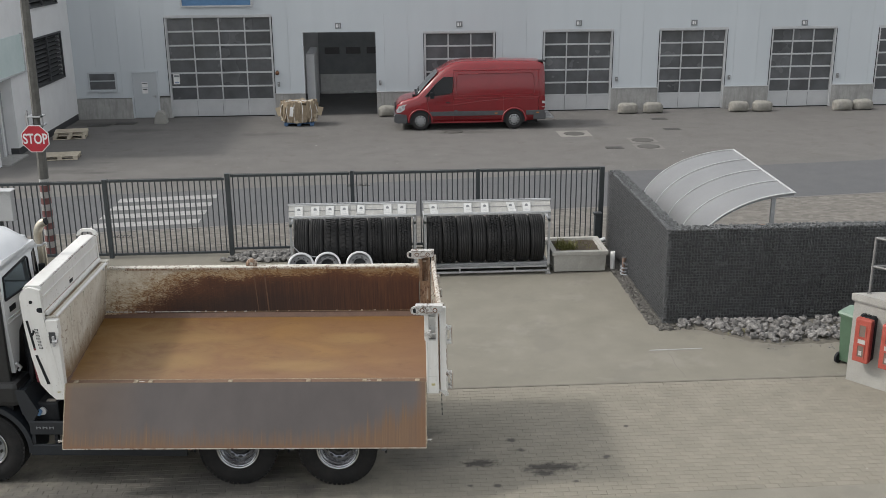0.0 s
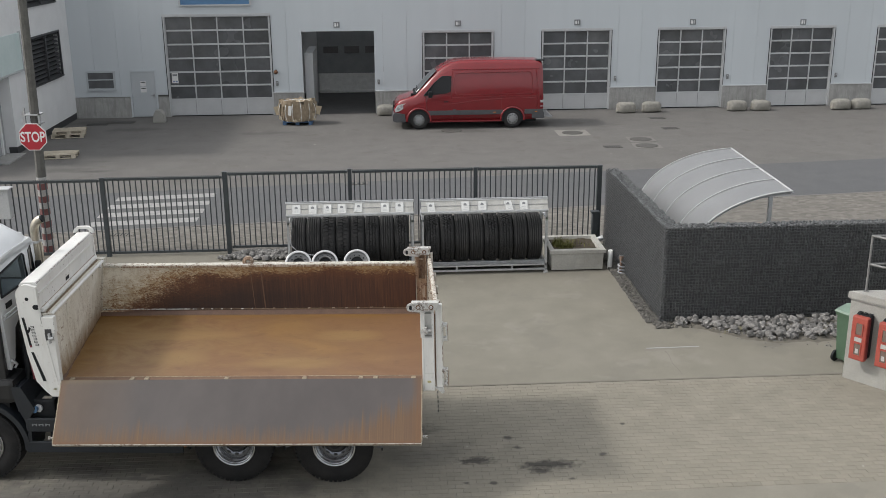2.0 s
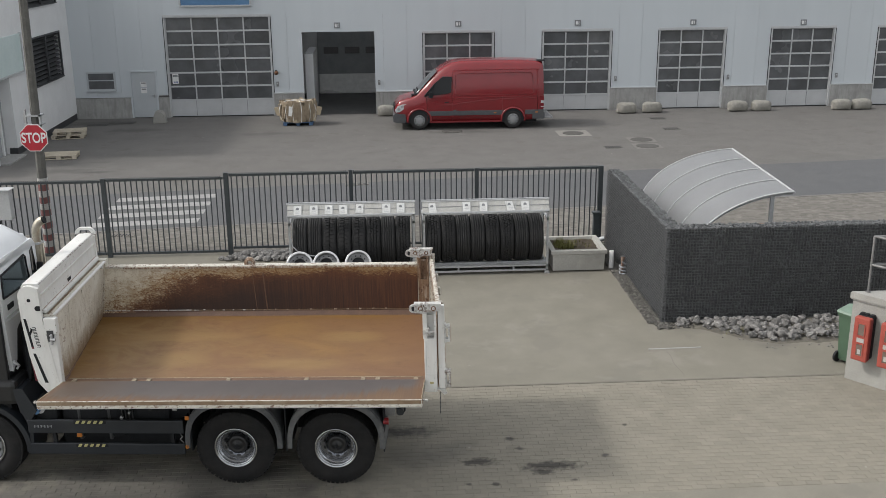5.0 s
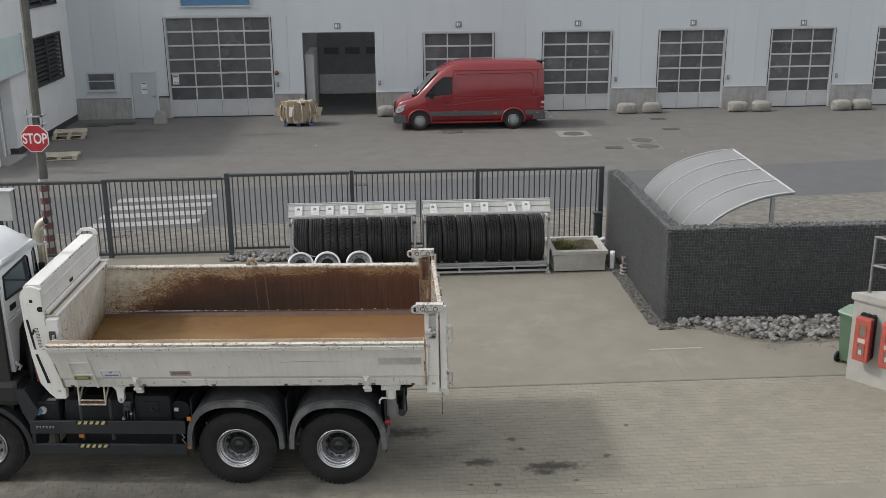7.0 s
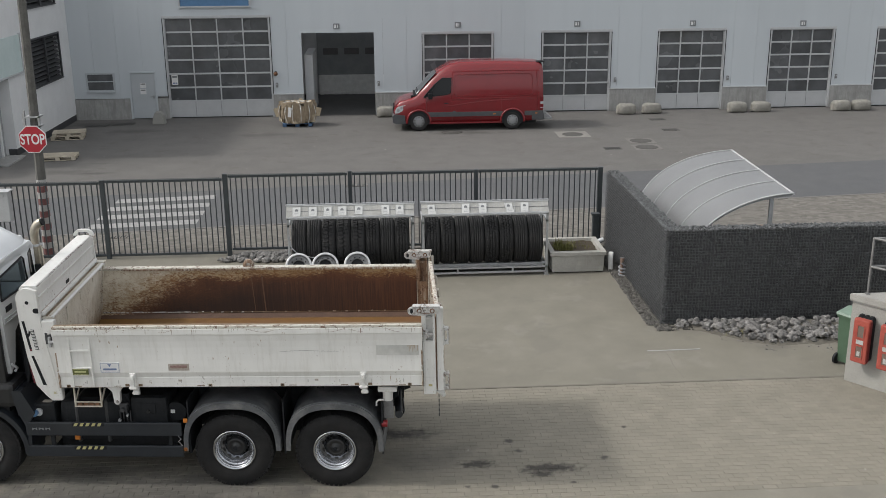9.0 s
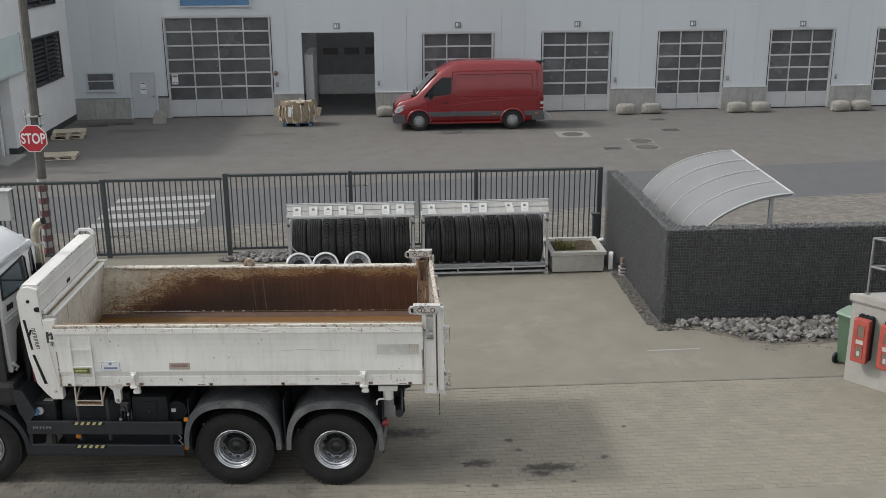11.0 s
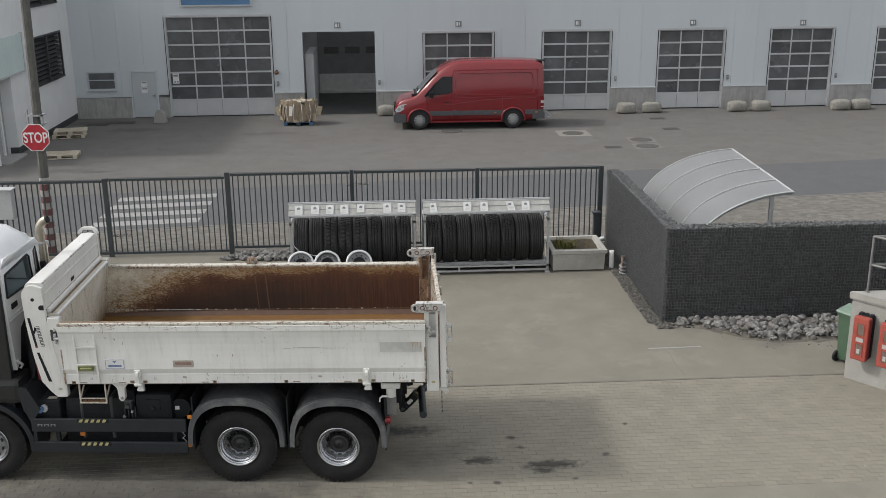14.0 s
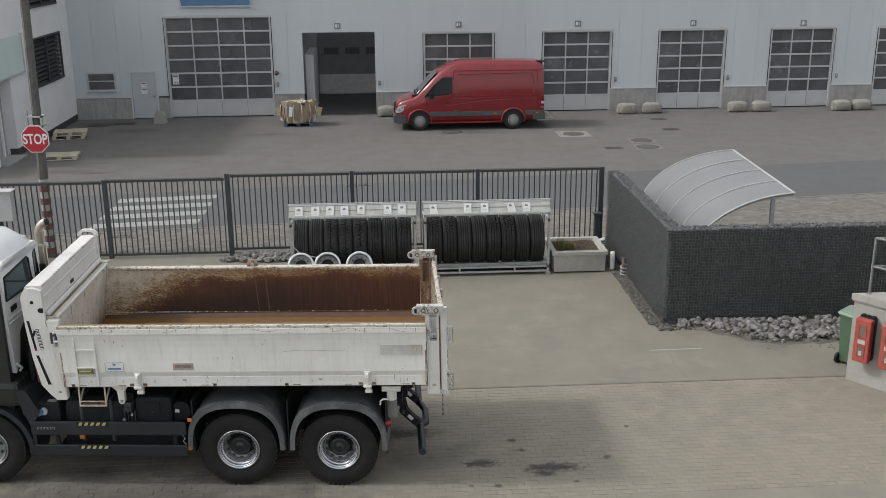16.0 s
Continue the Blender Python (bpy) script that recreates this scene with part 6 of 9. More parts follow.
def chassis():
    for b in (0.82, 1.57):
        part("frame_rail", Mesh().box(-6.4, 0.92, b, b + 0.08, 0.98, 1.28), "black", truck)
    part("cross_beam", Mesh().box(0.76, 0.86, 0.5, 2.0, 1.0, 1.2), "black", truck)
    # mudguards: a flat-topped arch over each driven wheel
    for a in (-1.4, 0.02):
        for b in (-0.03, BW - 0.62):
            sq = lambda r, k: [(a - 0.01 + math.copysign(abs(math.cos(t)) ** 0.75, math.cos(t)) * r, 0.58 + (math.sin(t) ** 0.75) * k) for t in [math.pi * i / 20 for i in range(21)]]
            outer, inner = sq(0.68, 0.735), sq(0.635, 0.645)
            inner = [(u, max(w, 0.58)) for u, w in inner]
            mg = part("mudguard", Mesh().prism(outer + inner[::-1], b, b + 0.65), "grey_plastic", truck, "dusty grey plastic mudguard")
            if b < 0:
                part("lip", Mesh().prism(sq(0.672, 0.715) + sq(0.608, 0.632)[::-1], b - 0.025, b), "grey_plastic", mg)
                part("marker_lamp", Mesh().box(a - 0.66, a - 0.6, b - 0.035, b - 0.02, 1.01, 1.07, c=0.01), "orange", mg) if a < -1 else None
    part("marker_lamp", Mesh().tube((-2.06, -0.055, 0.6), (-2.06, -0.03, 0.6), 0.028), "orange", truck)
    # side guard of two rails
    for z0, z1, y in ((0.785, 0.985, -0.03), (0.465, 0.63, -0.03)):
        g = part("side_guard", Mesh().box(-4.27, -2.1, y, y + 0.04, z0, z1, c=0.012), "truck_grey", truck, "slate grey side guard rail")
        hz = Mesh()
        for i in range(5):
            a = -3.6 + i * 0.082
            hz.prism([(a, z1 - 0.05), (a + 0.045, z1 - 0.05), (a + 0.07, z1 - 0.004), (a + 0.025, z1 - 0.004)], y - 0.004, y)
        part("hazard_backing", Mesh().box(-3.62, -3.17, y - 0.002, y, z1 - 0.053, z1 - 0.002), "black", g)
        part("hazard_tape", hz, "yellow", g)
        if z0 > 0.7:
            for i in range(3):
                a = -4.18 + i * 0.092
                part("lettering_bar", Mesh().box(a, a + 0.016, y - 0.003, y, 0.872, 0.908).box(a + 0.05, a + 0.066, y - 0.003, y, 0.872, 0.908).box(a + 0.016, a + 0.05, y - 0.003, y, 0.892, 0.9), "plate_grey", g)
    for a in (-3.95, -2.3):
        part("guard_bracket", Mesh().box(a, a + 0.05, 0.0, 0.8, 0.5, 0.56).box(a, a + 0.05, 0.0, 0.05, 0.5, 0.95), "black", truck)
    # tanks and boxes behind the guard
    # plain black boxes added on both sides to stop light passing under the lorry
    for y0, y1 in ((0.22, 0.7), (1.75, 2.35)):
        part("side_locker", Mesh().box(-3.9, -2.2, y0, y1, 0.42, 1.0, c=0.04), "black", truck)
    part("gearbox", Mesh().box(-4.4, -2.0, 0.95, 1.5, 0.45, 1.0, c=0.08).box(-0.9, -0.5, 0.9, 1.6, 0.4, 1.2, c=0.05), "black", truck)
    ft = part("fuel_tank", Mesh().box(-3.85, -2.95, 0.12, 0.75, 0.62, 1.25, c=0.12), "black", truck)
    part("filler_cap", Mesh().tube((-4.1, 0.05, 1.1), (-4.1, 0.12, 1.1), 0.055), "alu", ft)
    part("blue_cap", Mesh().tube((-4.14, 0.0, 1.1), (-4.14, 0.06, 1.1), 0.045), "blue_sign", ft)
    part("battery_box", Mesh().box(-4.28, -3.88, 0.08, 0.6, 0.72, 1.22, c=0.03), "black", truck)
    part("battery_label", Mesh().box(-4.06, -3.93, 0.12, 0.2, 1.222, 1.226), "plate_worn", truck)
    tb = part("tool_box", Mesh().box(-2.84, -2.32, 0.12, 0.7, 0.72, 1.3, c=0.07), "black", truck)
    part("moulding", Mesh().box(-2.68, -2.48, 0.105, 0.125, 1.06, 1.22, c=0.03), "black", tb)
    part("lid_knob", Mesh().tube((-2.58, 0.08, 1.1), (-2.58, 0.12, 1.1), 0.025, n=10), "hub_black", tb)
    part("air_tank", Mesh().tube((-2.22, 0.2, 1.05), (-2.22, 0.75, 1.05), 0.14, n=18), "black", truck)
    part("tank_label", Mesh().box(-2.3, -2.24, 0.19, 0.2, 1.03, 1.08), "paper", truck)
    part("pump_unit", Mesh().box(-2.98, -2.86, 0.2, 0.5, 1.0, 1.32, c=0.03).tube((-2.92, 0.2, 0.95), (-2.92, 0.5, 0.95), 0.09).pipe([(-2.9, 0.2, 1.3), (-2.86, 0.18, 1.2), (-2.9, 0.18, 1.05), (-2.95, 0.2, 0.95)], 0.02), "black", truck)
    # hoses, valves and brackets between the tanks
    part("valve_block", Mesh().box(-2.98, -2.88, 0.1, 0.18, 1.08, 1.2, c=0.01).tube((-2.93, 0.06, 1.13), (-2.93, 0.12, 1.13), 0.03, n=10).tube((-3.02, 0.12, 1.2), (-2.86, 0.12, 1.2), 0.018, n=8), "louvre", truck)
    for k in range(4):
        part("hose", Mesh().pipe([(-2.99 + 0.05 * k, 0.13, 1.1), (-2.96 + 0.05 * k, 0.06 - 0.01 * k, 1.0), (-3.0 + 0.07 * k, 0.09, 0.9), (-2.9 + 0.06 * k, 0.2, 0.78)], 0.011, 6), "hub_black", truck)
    part("coupling", Mesh().tube((-2.98, 0.05, 0.98), (-2.98, 0.09, 0.98), 0.022, n=10).tube((-2.87, 0.06, 1.05), (-2.87, 0.1, 1.05), 0.016, n=8), "galv", truck)
    part("tank_band", Mesh().box(-3.62, -3.57, 0.112, 0.76, 0.615, 1.256, c=0.04).box(-3.2, -3.15, 0.112, 0.76, 0.615, 1.256, c=0.04), "louvre", truck)
    part("guard_chain", Mesh().pipe([(-2.16, -0.02, 0.79), (-2.12, -0.03, 0.74), (-2.16, -0.02, 0.7), (-2.11, -0.02, 0.64)], 0.008, 5), "galv", truck)
    part("marker_lamp", Mesh().box(-3.62, -3.55, 0.02, 0.05, 0.7, 0.76, c=0.008), "orange", truck)
    for a in (-2.02, -0.7, 0.66):
        part("splash_guard", Mesh().box(a, a + 0.02, 0.02, 0.62, 0.5, 1.3), "black", truck)
    part("lamp_plate", Mesh().box(0.68, 0.82, 0.12, 0.14, 1.0, 1.3, c=0.008), "hub_grey", truck)
    part("tail_lamp", Mesh().tube((0.66, 0.06, 0.95), (0.74, 0.06, 0.95), 0.05, n=14), "lens_red", truck)


chassis()


def cab():
    ar, af = -4.45, -6.35
    cb = part("cab", Mesh().prism([(0.085, 2.7), (0.95, 2.7), (1.0, 2.5), (1.33, 2.5), (1.33, 2.4), (0.7, 2.3), (0.44, 2.16), (0.32, 1.75), (0.17, 1.63), (0.1, 2.4)], af, ar, "x"), "cab_white", truck, "white driver's cab")
    part("roof_rail", Mesh().prism([(0.07, 3.12), (0.2, 3.24), (1.24, 3.24), (1.33, 3.14), (1.1, 3.07), (0.9, 3.07), (0.16, 3.0), (0.075, 3.0)], af, ar, "x"), "cab_white", cb)
    part("corner_pillar", Mesh().prism([(0.077, 3.0), (0.16, 3.0), (0.15, 2.7), (0.085, 2.7)], ar - 0.12, ar, "x"), "cab_white", cb)
    part("corner_pillar", Mesh().prism([(0.9, 3.07), (1.1, 3.07), (1.33, 3.14), (1.33, 2.5), (1.0, 2.5), (0.95, 2.7)], ar - 0.06, ar, "x"), "cab_white", cb)
    part("windscreen_pillar", Mesh().box(af, af + 0.1, 0.1, 0.2, 2.7, 3.1).box(af, af + 0.1, 1.2, 1.32, 2.5, 3.1), "cab_white", cb)
    # seat and lining seen through the rear window
    part("backrest", Mesh().box(-5.05, -4.9, 0.62, 1.02, 2.5, 2.82, c=0.04), "hub_black", cb)
    part("headrest", Mesh().box(-5.02, -4.93, 0.72, 0.94, 2.83, 3.0, c=0.03), "hub_black", cb)
    part("backrest", Mesh().box(-5.05, -4.9, 0.16, 0.5, 2.5, 2.78, c=0.04), "louvre", cb)
    part("lining", Mesh().box(-5.5, ar - 0.08, 1.28, 1.32, 2.45, 2.6, c=0.01), "grey_plastic", cb)
    # domed roof rising forward
    roof = Mesh()
    st = [(ar, 3.22, 0.0), (ar - 0.1, 3.36, 0.04), (ar - 0.35, 3.5, 0.1), (ar - 0.9, 3.56, 0.12), (af + 0.3, 3.5, 0.12), (af, 3.2, 0.1)]
    vs, n = [], 8
    for a, z, d in st:
        vs += [(a, 0.07, 3.12), (a, 0.12 + d * 0.3, 3.12 + (z - 3.12) * 0.6), (a, 0.3, z - 0.03), (a, 0.6, z), (a, 1.0, z), (a, 1.16, z - 0.04), (a, 1.27, 3.12 + (z - 3.12) * 0.55), (a, 1.33, 3.12)]
    roof.add(vs, [(j * n + i, j * n + i + 1, (j + 1) * n + i + 1, (j + 1) * n + i) for j in range(len(st) - 1) for i in range(n - 1)], True).add(vs, [tuple(range(n))[::-1]])
    part("roof", roof, "cab_white", cb)
    part("far_side", Mesh().box(af, -5.06, 1.33, BW - 0.06, 0.95, 3.0, c=0.08), "cab_white", cb)
    part("rear_window", Mesh().prism([(0.15, 2.72), (0.17, 3.0), (0.88, 3.07), (0.93, 3.04), (0.97, 2.75), (0.93, 2.7)], ar, ar + 0.012, "x"), "cab_pane", cb, "tinted rear window pane")
    part("window_seal", Mesh().pipe([(ar + 0.008, y, z) for y, z in ((0.15, 2.7), (0.16, 3.02), (0.9, 3.09), (0.95, 3.05), (0.99, 2.74), (0.94, 2.68), (0.15, 2.7))], 0.016, 6), "black", cb)
    part("rear_window", Mesh().prism([(1.13, 2.55), (1.11, 3.08), (1.2, 3.13), (1.28, 2.6)], ar, ar + 0.012, "x"), "van_glass", cb)
    part("grab_recess", Mesh().box(ar, ar + 0.012, 0.24, 0.42, 2.5, 2.58, c=0.004), "black", cb)
    for z in (2.42, 2.36):
        part("swage", Mesh().box(ar, ar + 0.014, 0.15, 1.2, z, z + 0.012), "cab_white", cb)
    part("roof_bolt", Mesh().tube((ar - 0.6, 0.5, 3.55), (ar - 0.6, 0.5, 3.57), 0.02, n=8), "black", cb)
    part("lower_cab", Mesh().box(af, ar - 0.06, 0.08, BW - 0.06, 0.8, 2.25), "hub_black", cb)
    part("side_panel", Mesh().box(-5.9, ar - 0.03, 0.03, 0.1, 1.5, 3.0, c=0.02), "hub_black", cb)
    part("catch", Mesh().pipe([(ar + 0.02, 0.16, 1.78), (ar + 0.05, 0.2, 1.72), (ar + 0.04, 0.26, 1.68), (ar + 0.02, 0.22, 1.64)], 0.02), "cab_white", cb)
    part("air_ducts", Mesh().box(ar + 0.02, -4.22, 0.45, 1.1, 1.2, 2.1, c=0.04).pipe([(-4.3, 0.3, 1.3), (-4.28, 0.28, 1.6), (-4.3, 0.35, 1.9), (-4.29, 0.5, 2.1)], 0.035), "black", truck)
    part("gas_bottle", Mesh().tube((-4.12, 0.2, 1.5), (-4.16, 0.2, 2.1), 0.06, n=14), "fridge_red", truck)
    # front mudguard, step and side skirt
    out = arc(-4.95, 0.55, 0.70, 150, -5, 18)
    inn = arc(-4.95, 0.55, 0.63, 150, -5, 18)
    mg = part("front_mudguard", Mesh().prism(out + inn[::-1], -0.03, 0.5), "truck_grey", truck, "slate grey front mudguard")
    part("skirt", Mesh().prism([(-4.3, 0.46), (-4.22, 0.46), (-4.2, 1.0), (-4.12, 1.12), (-4.28, 1.45), (-4.42, 1.45), (-4.36, 1.15), (-4.24, 0.85)], -0.02, 0.4), "truck_grey", mg)
    part("step_block", Mesh().box(-5.4, -4.36, -0.03, 0.45, 1.2, 1.56, c=0.08), "hub_black", mg)
    for i in range(5):
        part("step_rib", Mesh().box(-4.36 + i * 0.04, -4.345 + i * 0.04, -0.01, 0.3, 1.08, 1.47 - i * 0.06), "truck_grey", mg)
    # exhaust stack behind the cab
    ex = part("exhaust", Mesh().pipe([(-4.45, 1.42, 2.0), (-4.45, 1.42, 3.27)] + [(-4.45 + 0.16 * (1 - math.cos(radians(k * 13))), 1.42, 3.27 + 0.19 * math.sin(radians(k * 13))) for k in range(1, 7)], 0.062, 16), "exhaust", truck, "tarnished steel exhaust stack")
    part("mouth", Mesh().tube((-4.325, 1.42, 3.455), (-4.3, 1.42, 3.462), 0.052, n=14), "black", ex)
    part("clamp", Mesh().tube((-4.45, 1.42, 3.1), (-4.45, 1.42, 3.13), 0.072, n=16).box(-4.39, -4.34, 1.4, 1.44, 3.09, 3.14, c=0.006), "alu", ex)
    part("guard_strip", Mesh().box(-4.375, -4.345, 1.36, 1.4, 2.3, 3.12, c=0.006), "exhaust", ex)
    part("heat_shield", Mesh().box(-4.54, -4.37, 1.3, 1.36, 2.45, 2.85, c=0.02), "black", ex)
    part("shield_strap", Mesh().box(-4.55, -4.36, 1.28, 1.3, 2.7, 2.74, c=0.004), "louvre", ex)


cab()

# folding rear guard: two arms on hanging brackets carry a cranked cross tube, a little askew
GUARD_SKEW = 0.079
PIVZ, L2 = 0.765, 0.35
guard_arms = []
ARMS = ((0.865, 0.86), (1.66, 0.80))
for b, px in ARMS:
    plate = [(px - 0.12, 1.24), (px + 0.03, 1.24), (px + 0.0, 1.1), (px + 0.025, 0.92), (px + 0.055, PIVZ + 0.015), (px + 0.025, PIVZ - 0.05), (px - 0.035, PIVZ - 0.045), (px - 0.065, 0.9)]
    hang = part("guard_mount", Mesh().prism(plate, b - 0.085, b - 0.055).prism(plate, b + 0.055, b + 0.085), "black", truck)
    part("pivot_pin", Mesh().tube((px, b - 0.1, PIVZ), (px, b + 0.1, PIVZ), 0.026, n=12), "louvre", hang)
    part("mount_bolt", Mesh().tube((px - 0.02, b - 0.1, 1.1), (px - 0.02, b - 0.08, 1.1), 0.018, n=6).tube((px - 0.02, b - 0.1, 0.98), (px - 0.02, b - 0.08, 0.98), 0.018, n=6), "louvre", hang)
    v = part("guard_arm", Mesh().prism([(-0.06, -0.03), (-0.03, -0.06), (0.12, -0.062), (L2 - 0.04, -0.05), (L2, -0.03), (L2, 0.045), (L2 - 0.07, 0.06), (0.15, 0.045), (0.0, 0.055), (-0.05, 0.035)], -0.05, 0.05), "black", truck, "", pose(px, b, PIVZ))
    part("warning_label", Mesh().box(0.1, 0.19, -0.053, -0.05, -0.025, 0.025), "paper", v)
    part("clamp_plate", Mesh().box(L2 - 0.085, L2 - 0.045, -0.056, 0.056, -0.05, 0.066, c=0.006), "hub_black", v)
    part("paint_mark", Mesh().box(L2 - 0.04, L2 - 0.02, -0.054, 0.054, -0.01, 0.05), "yellow", v)
    guard_arms.append(v)
part("spring", Mesh().tube((0.92, 0.86, 1.14), (1.0, 0.88, 1.16), 0.05, n=12).tube((0.8, 0.86, 1.18), (1.04, 0.86, 1.2), 0.022, n=8), "black", truck)
rear_bar = part("rear_guard_bar", Mesh().tube((0, -1.17, 0), (0, -0.31, 0), 0.052, n=18).tube((0, 0.38, 0), (0, 1.17, 0), 0.052, n=18).pipe([(0.0, -0.36, 0.0), (0.085, -0.27, 0.0), (0.085, 0.13, 0.0), (0.0, 0.42, 0.0)], 0.05, 14), "truck_grey", truck, "dark steel tube of the folding rear guard", pose(0.9, 1.22, 1.08))

# ---------------------------------------------------------------- fence
FY = 23.96


def fence_panel(x0, x1, zb, zt, label):
    """Bars between two rails, with a toothed strip on top."""
    p = thing("bar_fence", pose((x0 + x1) / 2, FY, 0), label, "fence", "yard fence panels")
    w = (x1 - x0) / 2
    part("bottom_rail", Mesh().box(-w, w, -0.03, 0.03, zb, zb + 0.055, c=0.006), "fence", p)
    part("top_rail", Mesh().box(-w, w, -0.03, 0.03, zt - 0.06, zt, c=0.006), "fence", p)
    teeth = Mesh()
    n = int(2 * w / 0.05)
    for i in range(n):
        teeth.box(-w + i * 0.05 + 0.01, -w + i * 0.05 + 0.03, -0.004, 0.004, zt, zt + 0.022)
    tagged(part("spike_strip", teeth, "fence", p), kind="stuff")
    k = round((2 * w - 0.108) / 0.13)
    bar = Mesh().box(-0.0125, 0.0125, -0.0125, 0.0125, zb + 0.055, zt - 0.06).data("bar", "fence")
    for i in range(k + 1):
        part("bar", bar, "fence", p, "", pose(-w + 0.054 + (2 * w - 0.108) * i / k, 0, 0))
    return p


def fence_post(x, h, s=0.05):
    p = thing("fence_post", pose(x, FY, 0), "anthracite square steel fence post", "post", "yard fence posts")
    part("post", Mesh().box(-s, s, -0.05, 0.05, 0, h, c=0.006), "fence", p)
    part("cap", Mesh().box(-s - 0.005, s + 0.005, -0.055, 0.055, h, h + 0.015, c=0.004), "fence", p)


for x, h, s in ((-12.6, 1.93, 0.045), (-9.6, 1.93, 0.045), (-6.6, 1.93, 0.052), (-3.72, 2.02, 0.056), (-0.76, 2.03, 0.046), (2.27, 2.01, 0.046), (5.3, 2.0, 0.055)):
    fence_post(x, h, s)
fence_panel(-12.55, -9.65, 0.07, 1.9, "anthracite bar gate panel with spiked top")
fence_panel(-9.55, -6.665, 0.07, 1.9, "anthracite bar gate panel with spiked top")
fence_panel(-6.535, -3.79, 0.06, 1.93, "anthracite bar gate panel with spiked top")
for a, b in ((-3.65, -0.815), (-0.705, 2.215), (2.325, 5.24)):
    fence_panel(a, b, 0.14, 2.0, "anthracite bar fence panel with spiked top")
kb = thing("gate_stop", pose(5.17, FY - 0.25, 0), "dark steel gate stop post with a cap plate", "post")
part("post", Mesh().box(-0.07, 0.07, -0.07, 0.07, 0, 0.88, c=0.01), "fence", kb)
part("cap", Mesh().box(-0.1, 0.1, -0.09, 0.09, 0.88, 0.93, c=0.01), "fence", kb)

# ---------------------------------------------------------------- pole with stop sign
def stop_pole():
    x0, y0 = -8.15, 24.36
    p = thing("utility_pole", pose(x0, y0, 0), "weathered concrete pole with faded red and white bands", "pole")
    prof = lambda r: [(math.cos(radians(22.5 + 45 * i)) * r, math.sin(radians(22.5 + 45 * i)) * r) for i in range(8)]
    zs = [(0.0, 0.122), (1.9, 0.113), (3.3, 0.105), (8.5, 0.09)]
    shaft = Mesh()
    vs = [(x + z * 0.016, y, z) for z, r in zs for x, y in prof(r)]
    shaft.add(vs, [(j * 8 + i, j * 8 + (i + 1) % 8, j * 8 + 8 + (i + 1) % 8, j * 8 + 8 + i) for j in range(3) for i in range(8)])
    part("shaft", shaft, "pole_concrete", p)
    for i in range(12):
        z = 0.05 + i * 0.155
        r = 0.124 - 0.005 * z
        b = Mesh().add([(x + zz * 0.016, y, zz) for zz in (z, z + 0.155) for x, y in prof(r)], [(i_, (i_ + 1) % 8, 8 + (i_ + 1) % 8, 8 + i_) for i_ in range(8)])
        part("band", b, "band_red" if i % 2 == 0 else "band_white", p)
    part("clamp", Mesh().box(-0.13, 0.21, -0.16, 0.16, 3.18, 3.21).box(-0.13, 0.21, -0.16, 0.16, 3.4, 3.43).box(0.17, 0.21, -0.16, -0.06, 3.18, 3.43), "galv", p)
    s = thing("stop_sign", pose(x0 + 0.02, y0 - 0.2, 2.91, 0, 0, -4), "red octagonal stop sign with white rim", "sign")
    octo = lambda r: [(math.cos(radians(22.5 + 45 * i)) * r, math.sin(radians(22.5 + 45 * i)) * r) for i in range(8)]
    part("rim", Mesh().prism(octo(0.345), -0.008, 0.012), "white_sign", s)
    part("face", Mesh().prism(octo(0.325), -0.012, -0.008), "red_sign", s)
    fc = bpy.data.curves.new("lettering", "FONT")
    fc.body, fc.size, fc.align_x, fc.align_y, fc.extrude, fc.offset = "STOP", 0.30, "CENTER", "CENTER", 0.002, 0.006
    tmp = bpy.data.objects.new("lettering", fc)
    scene.collection.objects.link(tmp)
    bpy.context.view_layer.update()
    me = bpy.data.meshes.new_from_object(tmp.evaluated_get(bpy.context.evaluated_depsgraph_get()))
    bpy.data.objects.remove(tmp)
    me.transform(Matrix.Diagonal((0.8, 1.12, 1, 1)))
    me.materials.clear()
    me.materials.append(MAT["white_sign"])
    part("lettering", me, "white_sign", s, "", pose(0, -0.015, -0.01, 90, 0, 0))
    part("clamp", Mesh().box(-0.1, 0.1, 0.012, 0.06, 0.1, 0.14).box(-0.1, 0.1, 0.012, 0.06, -0.14, -0.1), "galv", s)
    q = thing("side_sign", pose(x0 - 0.13, y0 - 0.1, 3.3, 0, 0, -62), "pale metal sign seen from its back edge", "sign")
    part("plate", Mesh().prism([(-0.3, -0.1), (-0.3, 0.1), (-0.02, 0.27), (0.02, 0.27), (0.02, -0.27), (-0.02, -0.27)], -0.012, 0.012), "hub_grey", q)


stop_pole()

cb = thing("control_cabinet", pose(-9.0, 23.62, 0), "pale grey control cabinet on a post", "cabinet")
part("body", Mesh().box(-0.4, 0.36, -0.12, 0.14, 1.1, 1.8, c=0.015), "alu", cb)
part("rain_lid", Mesh().box(-0.43, 0.4, -0.16, 0.16, 1.8, 1.83, c=0.008), "alu", cb)
part("lock", Mesh().tube((0.24, -0.14, 1.72), (0.24, -0.12, 1.72), 0.035), "alu", cb)
part("post", Mesh().box(-0.06, 0.06, -0.04, 0.06, 0, 1.1), "fence", cb)

